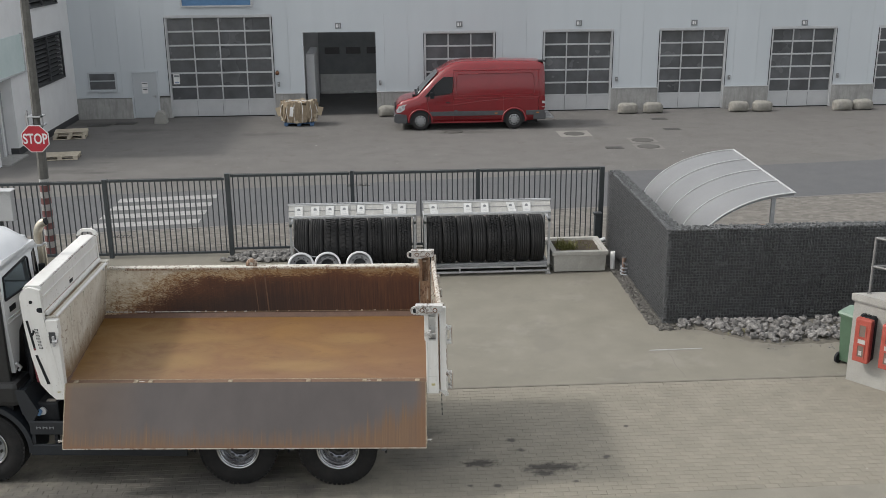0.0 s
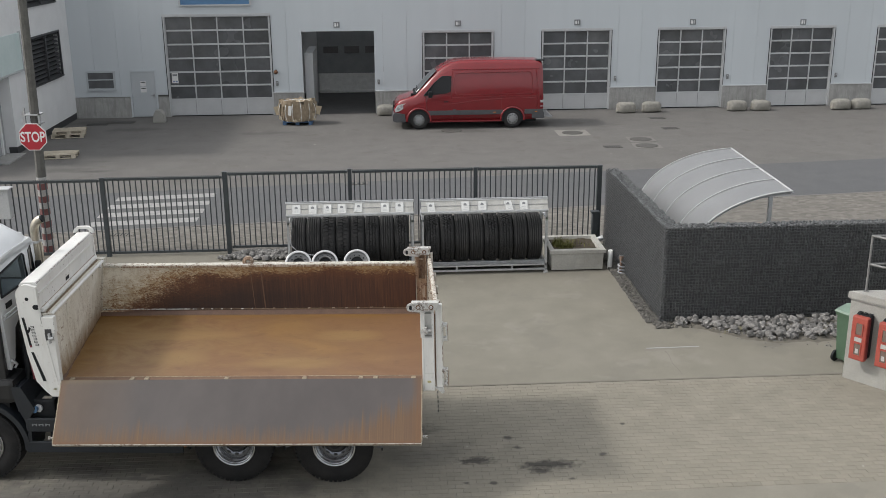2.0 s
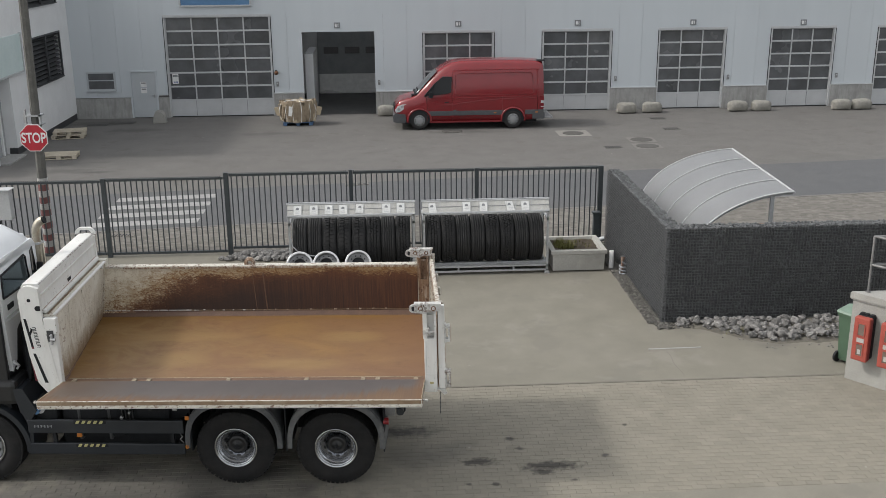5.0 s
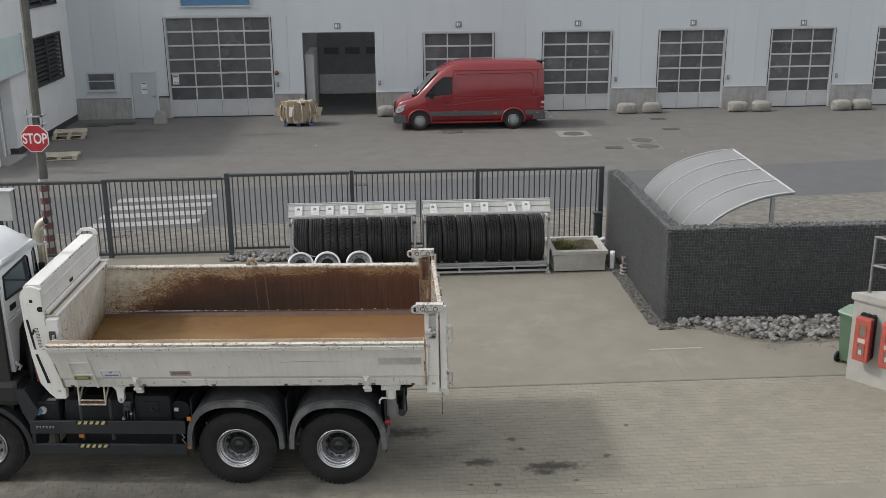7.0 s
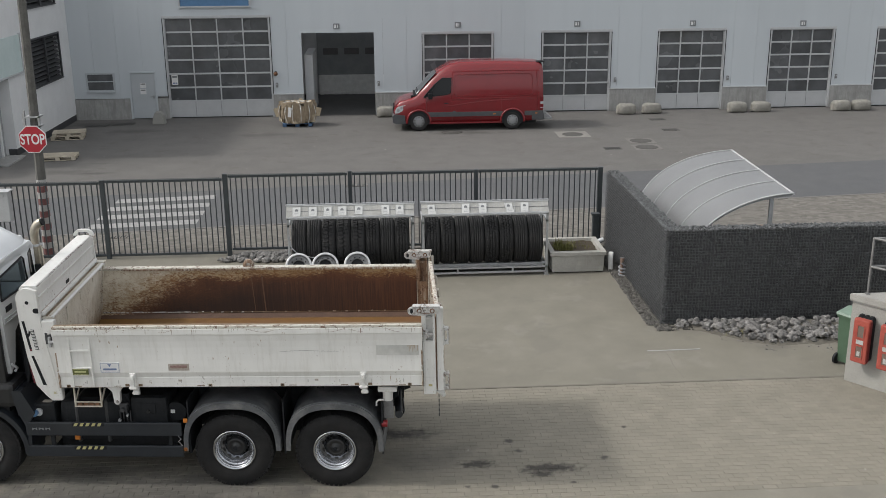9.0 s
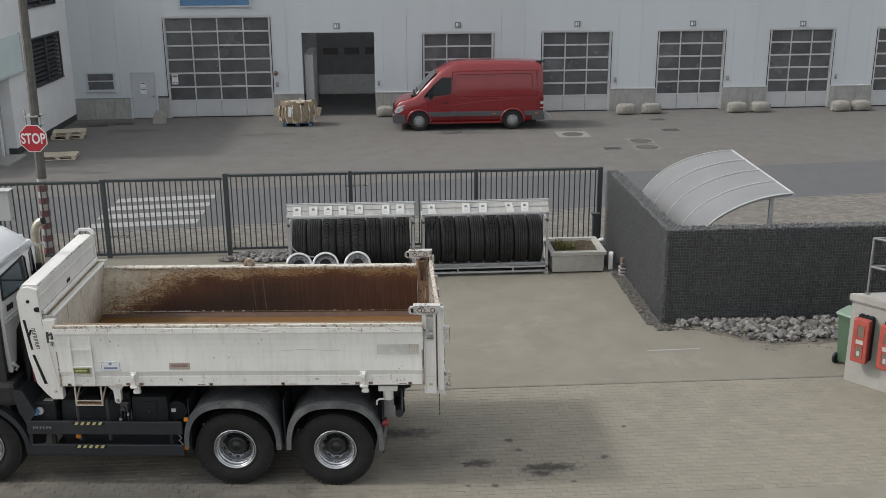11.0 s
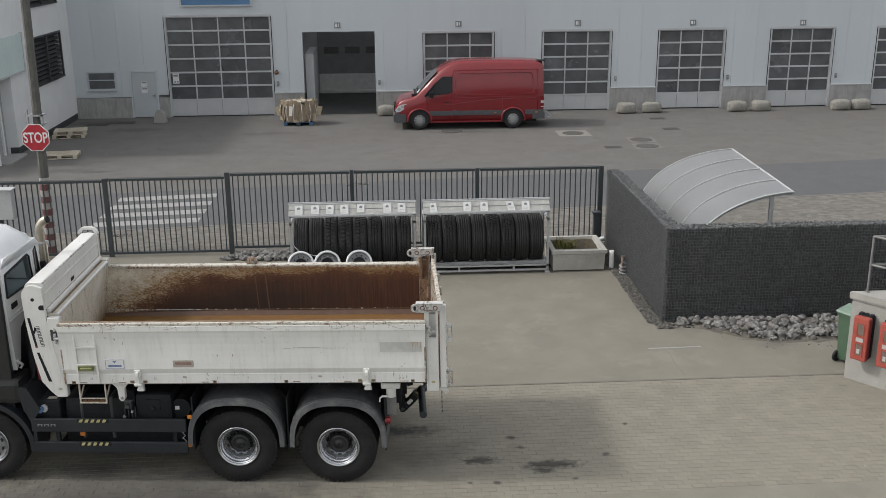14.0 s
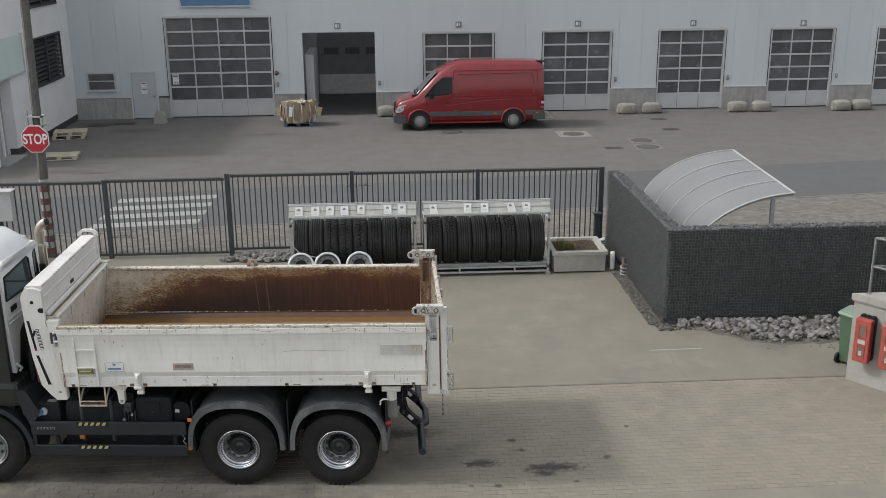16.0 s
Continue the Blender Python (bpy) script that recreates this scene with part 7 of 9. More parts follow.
# ---------------------------------------------------------------- tyre racks
def shop_tyre(kind, r=0.545, w=0.335):
    """A lorry tyre; kind: 0 ribbed, 1 block tread, 2 coarse lugs."""
    me = Mesh()
    side = [(0.29, 0.02), (0.31, 0.0), (0.4, -0.004), (r - 0.05, 0.008), (r - 0.012, 0.03)]
    grooves = {0: 5, 1: 4, 2: 2}[kind]
    tread, y = [], 0.045
    step = (w - 0.09) / grooves
    for i in range(grooves):
        tread += [(r, y + 0.004), (r, y + step - 0.012), (r - 0.018, y + step - 0.008), (r - 0.018, y + step)]
        y += step
    prof = side + tread + [(a, w - b) for a, b in reversed(side)]
    me.spin(prof, 48)
    if kind:
        n = 44 if kind == 1 else 38
        rows = grooves
        for i in range(n):
            for k in range(rows):
                yy = 0.045 + k * step
                m = pose(0, 0, 0, 0, 360 / n * (i + 0.5 * (k % 2)), 0) @ pose(0, 0, 0, 18 if k % 2 else -18, 0, 0)
                h = math.pi * r / n * (0.66 if kind == 1 else 0.62)
                me.box(r - 0.02, r + 0.012, yy + 0.004, yy + step - 0.012, -h, h, Matrix.Translation((0, yy + step / 2, 0)) @ m @ Matrix.Translation((0, -yy - step / 2, 0)))
    return me.data("tyre", "rubber")


TYRES = [shop_tyre(k) for k in (0, 1, 2)]


def tyre_rack(x0, x1, kinds, papers):
    w = x1 - x0
    rk = thing("tyre_rack", pose(x0, 22.4, 0), "galvanised steel tyre rack with price notices", "rack", "tyre racks")
    for x in (0.03, w - 0.03):
        part("end_frame", Mesh().box(x - 0.025, x + 0.025, -0.5, -0.45, 0.03, 1.45).box(x - 0.025, x + 0.025, 0.4, 0.45, 0.03, 1.3).box(x - 0.025, x + 0.025, -0.5, 0.45, 0.16, 0.21).box(x - 0.025, x + 0.025, -0.5, 0.42, 1.25, 1.3), "galv", rk)
        part("foot", Mesh().prism([(x - 0.06, 0.0), (x + 0.06, 0.0), (x + 0.03, 0.07), (x - 0.03, 0.07)], -0.54, -0.42), "galv", rk)
        part("foot", Mesh().prism([(x - 0.06, 0.0), (x + 0.06, 0.0), (x + 0.03, 0.07), (x - 0.03, 0.07)], 0.37, 0.49), "galv", rk)
    part("front_rail", Mesh().box(0, w, -0.5, -0.45, 0.06, 0.1, c=0.005), "galv", rk)
    part("front_rail", Mesh().box(0, w, -0.5, -0.45, 0.17, 0.21, c=0.005), "galv", rk)
    for f in (0.28, 0.72):
        part("strut", Mesh().box(w * f - 0.02, w * f + 0.02, -0.5, -0.45, 0.1, 0.17), "galv", rk)
    part("cradle_rail", Mesh().box(0.03, w - 0.03, -0.32, -0.22, 0.12, 0.24, c=0.01), "galv", rk)
    part("cradle_rail", Mesh().box(0.03, w - 0.03, 0.2, 0.3, 0.12, 0.24, c=0.01), "galv", rk)
    part("top_rail", Mesh().box(0, w, -0.5, -0.46, 1.42, 1.46, c=0.005), "galv", rk)
    part("top_rail", Mesh().box(-0.02, w + 0.02, -0.3, -0.26, 1.68, 1.72, c=0.005), "galv", rk)
    # sloping notice board: clear ribbed sheet between rails
    tilt = Matrix.Translation((0, -0.48, 1.46)) @ pose(0, 0, 0, -32, 0, 0)
    part("backing", Mesh().box(0.0, w, 0.006, 0.012, 0.0, 0.285), "rack_sheet", rk, "pale ribbed sheet behind the notices", tilt)
    for z in (0.0, 0.265):
        part("board_rail", Mesh().box(-0.01, w + 0.01, -0.008, 0.006, z, z + 0.024, c=0.003), "rib_white", rk, "", tilt)
    part("board_rail", Mesh().box(0.0, w, -0.004, 0.006, 0.14, 0.15), "hub_grey", rk, "", tilt)
    ribs = Mesh()
    for i in range(int(w / 0.12)):
        ribs.box(i * 0.12 + 0.05, i * 0.12 + 0.056, 0.003, 0.006, 0.024, 0.265)
    tagged(part("sheet_rib", ribs, "rib_white", rk, "", tilt), kind="stuff")
    for x, z0, z1, skew in papers:
        z0, z1 = z0 - 0.03, z1 - 0.04
        n = part("notice", Mesh().prism([(x, z0), (x + 0.17, z0), (x + 0.17 + skew, z1), (x + skew, z1)], -0.012, -0.008), "paper_dull", rk, "", tilt)
        part("emblem", Mesh().prism(arc(x + 0.085 + skew * 0.8, z1 - 0.075, 0.035, 0, 180, 8) + [(x + 0.05 + skew * 0.8, z1 - 0.095), (x + 0.12 + skew * 0.8, z1 - 0.095)], -0.014, -0.012), "plate_grey", n)
        for k in range(2):
            part("print", Mesh().box(x + 0.04, x + 0.13, -0.014, -0.012, z0 + 0.03 + k * 0.035, z0 + 0.036 + k * 0.035), "galv", n)
        for k in (x - 0.015, x + 0.175):
            part("sleeve_edge", Mesh().box(k, k + 0.01, -0.012, -0.006, z0 - 0.03, z1 + 0.02), "rib_white", n)
    n = len(kinds)
    rng = random.Random(int(x0 * 100))
    for i, k in enumerate(kinds):
        x = x0 + 0.1 + (w - 0.2) * i / n
        t = part("tyre", TYRES[k], "rubber", None, "", pose(x + (w - 0.2) / n - 0.01, 22.4, 0.73, 0, rng.uniform(-2.0, 2.0), 90) @ pose(0, 0, 0, 0, random.uniform(0, 60), 0))
        tagged(t, ("new black lorry tyre with ribbed tread in a rack", "new black lorry tyre with block tread in a rack", "new black lorry tyre with coarse lugs in a rack")[k], "tyre", "tyres in the racks")


tyre_rack(-2.12, 0.70, (0, 0, 2, 2, 2, 1, 0, 1), ((0.14, 0.06, 0.28, 0), (0.5, 0.06, 0.28, 0), (0.82, 0.06, 0.28, 0.01), (1.15, 0.06, 0.28, -0.01), (1.5, 0.08, 0.29, 0.02), (2.1, 0.06, 0.29, 0), (2.42, 0.06, 0.29, 0)))
tyre_rack(0.87, 3.72, (1, 1, 0, 0, 1, 1, 0, 0), ((0.15, 0.04, 0.27, -0.03), (0.9, 0.05, 0.28, 0), (1.28, 0.05, 0.28, 0), (1.9, 0.05, 0.28, -0.05), (2.22, 0.05, 0.28, 0)))
st = thing("rack_cable", pose(-2.05, 21.85, 0), "thin grey cable hung from the tyre rack", "cable")
part("cable", Mesh().pipe([(0.0, 0.0, 0.95), (0.02, -0.02, 0.8), (0.15, -0.03, 0.66), (0.45, -0.03, 0.57), (0.85, -0.03, 0.54), (0.9, -0.05, 0.35), (0.95, -0.1, 0.015)], 0.012, 8), "cable", st)

# rims leaning before the rack
def loose_rim(x, y, z, lean, style):
    r = thing("wheel_rim", pose(x, y, z, -lean, 0, 0), "loose silver lorry wheel rim standing on the concrete", "wheel rim", "loose wheel rims")
    part("barrel", Mesh().spin([(0.25, 0.0), (0.29, -0.012), (0.295, 0.0), (0.285, 0.012), (0.255, 0.03), (0.245, 0.2), (0.285, 0.222), (0.29, 0.23), (0.275, 0.235), (0.24, 0.2), (0.235, 0.05)], 40), "rim_silver", r)
    part("disc", Mesh().spin([(0.245, 0.05), (0.22, 0.06 + 0.05 * style), (0.16, 0.05 - 0.03 * style), (0.14, 0.06), (0.14, 0.09), (0.24, 0.09)], 36), "hub_grey", r)
    for i in range(10):
        t = 6.28318 * i / 10
        part("bolt_hole", Mesh().tube((math.cos(t) * 0.175, 0.035, math.sin(t) * 0.175), (math.cos(t) * 0.175, 0.065, math.sin(t) * 0.175), 0.016, n=8), "black", r)
    part("bore", Mesh().tube((0, 0.08, 0), (0, 0.088, 0), 0.14, n=24), "black", r)


for x, k in ((-1.86, 0), (-1.28, 1), (-0.58, 0)):
    loose_rim(x, 21.35, 0.0, 90, 0)
    loose_rim(x, 21.45, 0.235 + 0.29 * math.cos(radians(28)), 28, k)

# ---------------------------------------------------------------- planter
def planter():
    p = thing("planter", pose(4.42, 22.52, 0), "square concrete planter with soil and weeds", "planter")
    me = Mesh()
    o0, o1 = (-0.585, -0.58, 0.585, 0.58), (-0.64, -0.62, 0.64, 0.62)
    i1, i0 = (-0.53, -0.5, 0.53, 0.5), (-0.49, -0.46, 0.49, 0.46)
    ring = lambda q, z: [(q[0], q[1], z), (q[2], q[1], z), (q[2], q[3], z), (q[0], q[3], z)]
    vs = ring(o0, 0.03) + ring((-0.6, -0.6, 0.6, 0.6), 0.41) + ring(o1, 0.425) + ring(o1, 0.5) + ring(i1, 0.505) + ring(i0, 0.36)
    me.add(vs, [(j * 4 + i, j * 4 + (i + 1) % 4, j * 4 + 4 + (i + 1) % 4, j * 4 + 4 + i) for j in range(5) for i in range(4)] + [(3, 2, 1, 0)])
    part("trough", me, "planter_concrete", p)
    for x in (-0.4, 0.4):
        part("foot", Mesh().box(x - 0.06, x + 0.06, -0.4, 0.4, 0, 0.035), "concrete", p)
    so = Mesh()
    n = 12
    vs = [(-0.5 + 1.0 * i / n, -0.48 + 0.96 * j / n, 0.44 + 0.035 * noise.noise(Vector((i * 0.7, j * 0.7, 3)))) for j in range(n + 1) for i in range(n + 1)]
    so.add(vs, [(j * (n + 1) + i, j * (n + 1) + i + 1, (j + 1) * (n + 1) + i + 1, (j + 1) * (n + 1) + i) for j in range(n) for i in range(n)], True)
    part("soil", so, "soil", p)
    g = Mesh()
    rng = random.Random(4)
    for i in range(420):
        c = rng.choice(((-0.3, -0.1, 0.12), (-0.22, -0.2, 0.1), (-0.34, 0.1, 0.08), (0.0, 0.1, 0.3)))
        x, y = c[0] + rng.gauss(0, c[2]), c[1] + rng.gauss(0, c[2] * 0.6)
        if abs(x) > 0.48 or not -0.45 < y < 0.45:
            continue
        h, a = rng.uniform(0.06, 0.24 if c[2] < 0.2 else 0.1), rng.random() * 6.28
        dx, dy = math.cos(a), math.sin(a)
        lx, ly = dx * h * rng.uniform(0.2, 0.8), dy * h * rng.uniform(0.2, 0.8)
        g.add([(x - dy * 0.009, y + dx * 0.009, 0.43), (x + dy * 0.009, y - dx * 0.009, 0.43), (x + lx, y + ly, 0.43 + h)], [(0, 1, 2)])
    tagged(part("weeds", g, "grass", p), kind="stuff")


planter()

# ---------------------------------------------------------------- gabion wall
GX, GY, GH = 5.43, 18.56, 1.95


def gabion():
    rng = random.Random(7)
    g = tagged(new("gabion_wall"), "dark basalt gabion wall in galvanised wire mesh", "wall", kind="structure")
    far = 23.85
    part("core", Mesh().box(GX + 0.09, 14.0, GY + 0.09, GY + 0.3, 0, GH - 0.06).box(GX + 0.09, GX + 0.3, GY + 0.3, far, 0, GH - 0.06), "core_dark", g)
    fr = Mesh()
    z = 0.03
    while z < GH:
        x = GX + 0.02 + rng.random() * 0.03
        while x < 11.2:
            fr.rock((x, GY + rng.uniform(0.045, 0.075), z + rng.uniform(-0.012, 0.012)), rng.uniform(0.024, 0.042), rng, 0.95)
            x += rng.uniform(0.05, 0.075)
        z += 0.054
    tagged(part("stone_fill", fr, "stone_dark", g), kind="stuff")
    sd = Mesh()
    z = 0.03
    while z < GH:
        y = GY + 0.02
        while y < far:
            sd.rock((GX + rng.uniform(0.045, 0.075), y, z + rng.uniform(-0.012, 0.012)), rng.uniform(0.026, 0.045), rng, 0.95)
            y += rng.uniform(0.055, 0.08)
        z += 0.056
    tagged(part("stone_fill", sd, "stone_dark", g), kind="stuff")
    tp = Mesh()
    for i in range(3600):
        if rng.random() < 0.55:
            x, y = rng.uniform(GX + 0.03, 11.2), rng.uniform(GY + 0.03, GY + 0.3)
        else:
            x, y = rng.uniform(GX + 0.03, GX + 0.3), rng.uniform(GY + 0.03, far)
        tp.rock((x, y, GH - 0.035 + rng.uniform(-0.02, 0.03)), rng.uniform(0.018, 0.042), rng)
    tagged(part("stone_fill", tp, "stone_dark", g), kind="stuff")
    wi = Mesh()
    r, g0 = 0.0042, 0.0605
    n = int((11.2 - GX) / g0)
    off = lambda: rng.uniform(-0.005, 0.005)
    for i in range(n + 1):
        for k in range(4):
            x, z = GX + i * g0 + off(), GH * k / 4
            wi.box(x - r, x + r, GY - 0.008, GY - 0.002, z, z + GH / 4)
    for i in range(int(GH / g0) + 1):
        for k in range(6):
            x, z = GX + (11.2 - GX) * k / 6, i * g0 + off() * 0.7
            wi.box(x, x + (11.2 - GX) / 6, GY - 0.002, GY + 0.004, z - r, z + r)
    tagged(part("wire_mesh", wi, "wire", g), kind="stuff")
    ws = Mesh()
    for i in range(int((far - GY) / g0) + 1):
        for k in range(4):
            y, z = GY + i * g0 + off(), GH * k / 4
            ws.box(GX - 0.008, GX - 0.002, y - r, y + r, z, z + GH / 4)
    for i in range(int(GH / g0) + 1):
        for k in range(5):
            y, z = GY + (far - GY) * k / 5, i * g0 + off() * 0.7
            ws.box(GX - 0.002, GX + 0.004, y, y + (far - GY) / 5, z - r, z + r)
    tagged(part("wire_mesh", ws, "wire", g), kind="stuff")
    for x in (GX, 6.38, 7.33, 8.28, 9.23):
        part("corner_spiral", Mesh().box(x - 0.006, x + 0.006, GY - 0.012, GY - 0.004, 0, GH), "wire" if x == GX else "core_dark", g)
    # gravel strip at the foot of the side wall
    gr = Mesh()
    for i in range(2600):
        y = rng.uniform(GY - 0.3, far)
        x = GX - 0.25 * rng.random() ** 1.3 - 0.01 + (0.12 if y < GY else 0)
        gr.rock((x, y, rng.uniform(0.0, 0.03)), rng.uniform(0.02, 0.045), rng, 0.7)
    for i in range(500):
        x = rng.uniform(GX, 9.3)
        gr.rock((x, GY - rng.uniform(0.0, 0.3), rng.uniform(0.0, 0.02)), rng.uniform(0.015, 0.04), rng, 0.7)
    tagged(solid("foot_gravel", gr, "stone_foot", "dark gravel along the foot of the gabion", "gravel"), kind="stuff")


gabion()

# rock heap before the gabion, and rocks under the fence
def rock_heap(name, inside, n, lo, hi, label, seed, lift=0.05):
    """Broken stones strewn over a patch of ground; inside(u, v) gives the place for two numbers from 0 to 1."""
    rng = random.Random(seed)
    me = Mesh()
    for i in range(n):
        x, y = inside(rng.random(), rng.random())
        r = rng.uniform(lo, hi) * (1.3 if rng.random() < 0.12 else 1)
        me.rock((x, y, r * 0.4 + lift * rng.random()), r, rng, 0.72)
    return tagged(solid(name, me, "stone_grey", label, "rocks"), kind="stuff")


def triangle(a, b, c):
    def inside(u, v):
        if u + v > 1:
            u, v = 1 - u, 1 - v
        return a[0] + u * (b[0] - a[0]) + v * (c[0] - a[0]), a[1] + u * (b[1] - a[1]) + v * (c[1] - a[1])
    return inside


def heap_front(x):
    """Front edge of the stone bed before the gabion."""
    return 18.42 if x < 5.8 else (18.42 - (x - 5.8) * 0.74 if x < 7.2 else 17.38 + 0.02 * (x - 7.2))


def heap_bed(u, v):
    x = 5.75 + 3.6 * u ** 0.8
    y0 = heap_front(x) + 0.1
    return x, y0 + (18.52 - y0) * v


rock_heap("rock_heap", heap_bed, 430, 0.05, 0.1, "heap of broken grey quarry stones by the gabion", 3, 0.09)
rock_heap("rock_heap", lambda u, v: (5.7 + 1.6 * u, 18.5 - 0.12 * v), 60, 0.03, 0.07, "heap of broken grey quarry stones by the gabion", 5, 0.02)
rock_heap("rock_row", triangle((-3.95, 23.45), (-2.2, 23.25), (-2.2, 23.95)), 190, 0.05, 0.1, "row of grey rocks under the fence", 8)
rock_heap("rock_row", triangle((-3.9, 23.5), (-2.2, 23.9), (-3.3, 23.95)), 130, 0.045, 0.09, "row of grey rocks under the fence", 9)

def dirt_fringe():
    """Washed-out dirt under and before the stones, with a few tufts."""
    rng = random.Random(41)
    me = Mesh()
    n, m = 40, 14
    edge = lambda x: heap_front(x) - 0.06
    vs = []
    for i in range(n + 1):
        x = 6.0 + 3.4 * i / n
        y0 = edge(x) + 0.02 - 0.12 * noise.noise(Vector((x * 3, 1, 2))) - 0.06 * noise.noise(Vector((x * 11, 4, 2)))
        for j in range(m + 1):
            f = j / m
            y = y0 + (18.5 - y0) * f
            vs.append((x, y, 0.001 + (0.055 * min(1.0, f * 2.2) + 0.03 * noise.noise(Vector((x * 6, y * 6, 0)))) * min(1.0, f * 5) if j else -0.002))
    me.add(vs, [(i * (m + 1) + j, (i + 1) * (m + 1) + j, (i + 1) * (m + 1) + j + 1, i * (m + 1) + j + 1) for i in range(n) for j in range(m)], True)
    d = solid("dirt_fringe", me, "dirt", "sandy dirt washed out round the stone heap", "dirt")
    tagged(d, kind="stuff")
    cr = Mesh()
    for i in range(160):
        x = rng.uniform(6.2, 9.3)
        y = edge(x) + abs(rng.gauss(0, 0.2)) - 0.25 * (rng.random() < 0.25)
        cr.rock((x, y, 0.012 + 0.05 * (y > edge(x))), rng.uniform(0.008, 0.026), rng, 0.7)
    tagged(solid("stone_crumbs", cr, "stone_grey", "scattered stone crumbs before the heap", "gravel"), kind="stuff")
    g = Mesh()
    for cx, cy, k in ((6.75, 17.95, 60), (8.95, 17.35, 20)):
        for i in range(k):
            x, y = cx + rng.gauss(0, 0.09), cy + rng.gauss(0, 0.05)
            h, a = rng.uniform(0.05, 0.13), rng.random() * 6.28
            dx, dy = math.cos(a), math.sin(a)
            g.add([(x - dy * 0.008, y + dx * 0.008, 0.02), (x + dy * 0.008, y - dx * 0.008, 0.02), (x + dx * h * 0.6, y + dy * h * 0.6, 0.02 + h)], [(0, 1, 2)])
    tagged(solid("grass_tuft", g, "moss", "small grass tufts among the stones", "grass"), kind="stuff")


dirt_fringe()

# ---------------------------------------------------------------- shelter behind the gabion
def shelter():
    s = thing("bike_shelter", pose(0, 0, 0), "curved translucent shelter roof on steel posts", "shelter")
    prof = [(8.72 - 2.32 * math.cos(radians(t)), 0.7 + 1.5 * math.sin(radians(t))) for t in range(86, 5, -5)]

    def at(x, z, y):
        k = (y - 20.2) / 4.3
        return (x + 0.16 * k * max(0.0, (x - 6.6) / 2.0) ** 2, y, z + 0.045 * k)

    y0, y1 = 20.2, 24.5
    m = len(prof)
    for k in range(4):
        ya, yb = y0 + (y1 - y0) * k / 4 + 0.006, y0 + (y1 - y0) * (k + 1) / 4 - 0.006
        vs = [at(x, z, y) for y in (ya, yb) for x, z in prof] + [at(x, z - 0.012, y) for y in (ya, yb) for x, z in prof]
        fs = [(i, i + 1, m + i + 1, m + i) for i in range(m - 1)] + [(2 * m + i, 3 * m + i, 3 * m + i + 1, 2 * m + i + 1) for i in range(m - 1)]
        part("roof_sheet", Mesh().add(vs, fs, True), "polycarb", s, "milky polycarbonate sheet")
    for k in range(5):
        y = y0 + (y1 - y0) * k / 4
        rib = Mesh().pipe([at(x, z + 0.012, y) for x, z in prof], 0.014 if k else 0.02, 6)
        part("rib", rib, "rib_white", s)
    part("ridge_beam", Mesh().pipe([at(8.56, 2.2, y0 - 0.02), at(8.56, 2.2, y1 + 0.02)], 0.022, 8), "rib_white", s)
    for y in (20.26, 24.4):
        arch = Mesh()
        for i in range(m - 1):
            a, b = prof[i], prof[i + 1]
            arch.add([at(a[0], a[1] - 0.02, y), at(b[0], b[1] - 0.02, y), at(b[0], b[1] - 0.065, y), at(a[0], a[1] - 0.065, y), at(a[0], a[1] - 0.02, y + 0.05), at(b[0], b[1] - 0.02, y + 0.05), at(b[0], b[1] - 0.065, y + 0.05), at(a[0], a[1] - 0.065, y + 0.05)],
                     [(0, 1, 2, 3), (4, 7, 6, 5), (0, 4, 5, 1), (3, 2, 6, 7)])
        part("arch_beam", arch, "rib_white", s)
        part("post", Mesh().box(8.1, 8.18, y, y + 0.06, 0, 2.08), "galv", s)
        part("post", Mesh().box(6.65, 6.73, y, y + 0.06, 0, 1.0), "galv", s)
    return s


shelter()
bx = thing("brick_pier", pose(8.2, 21.0, 0), "small brick pier beside the shelter post", "pier")
for i in range(13):
    part("brick", Mesh().box(-0.06 - 0.02 * (i % 2), 0.12, -0.1, 0.1, i * 0.1, i * 0.1 + 0.088, c=0.006), "brick_red", bx)

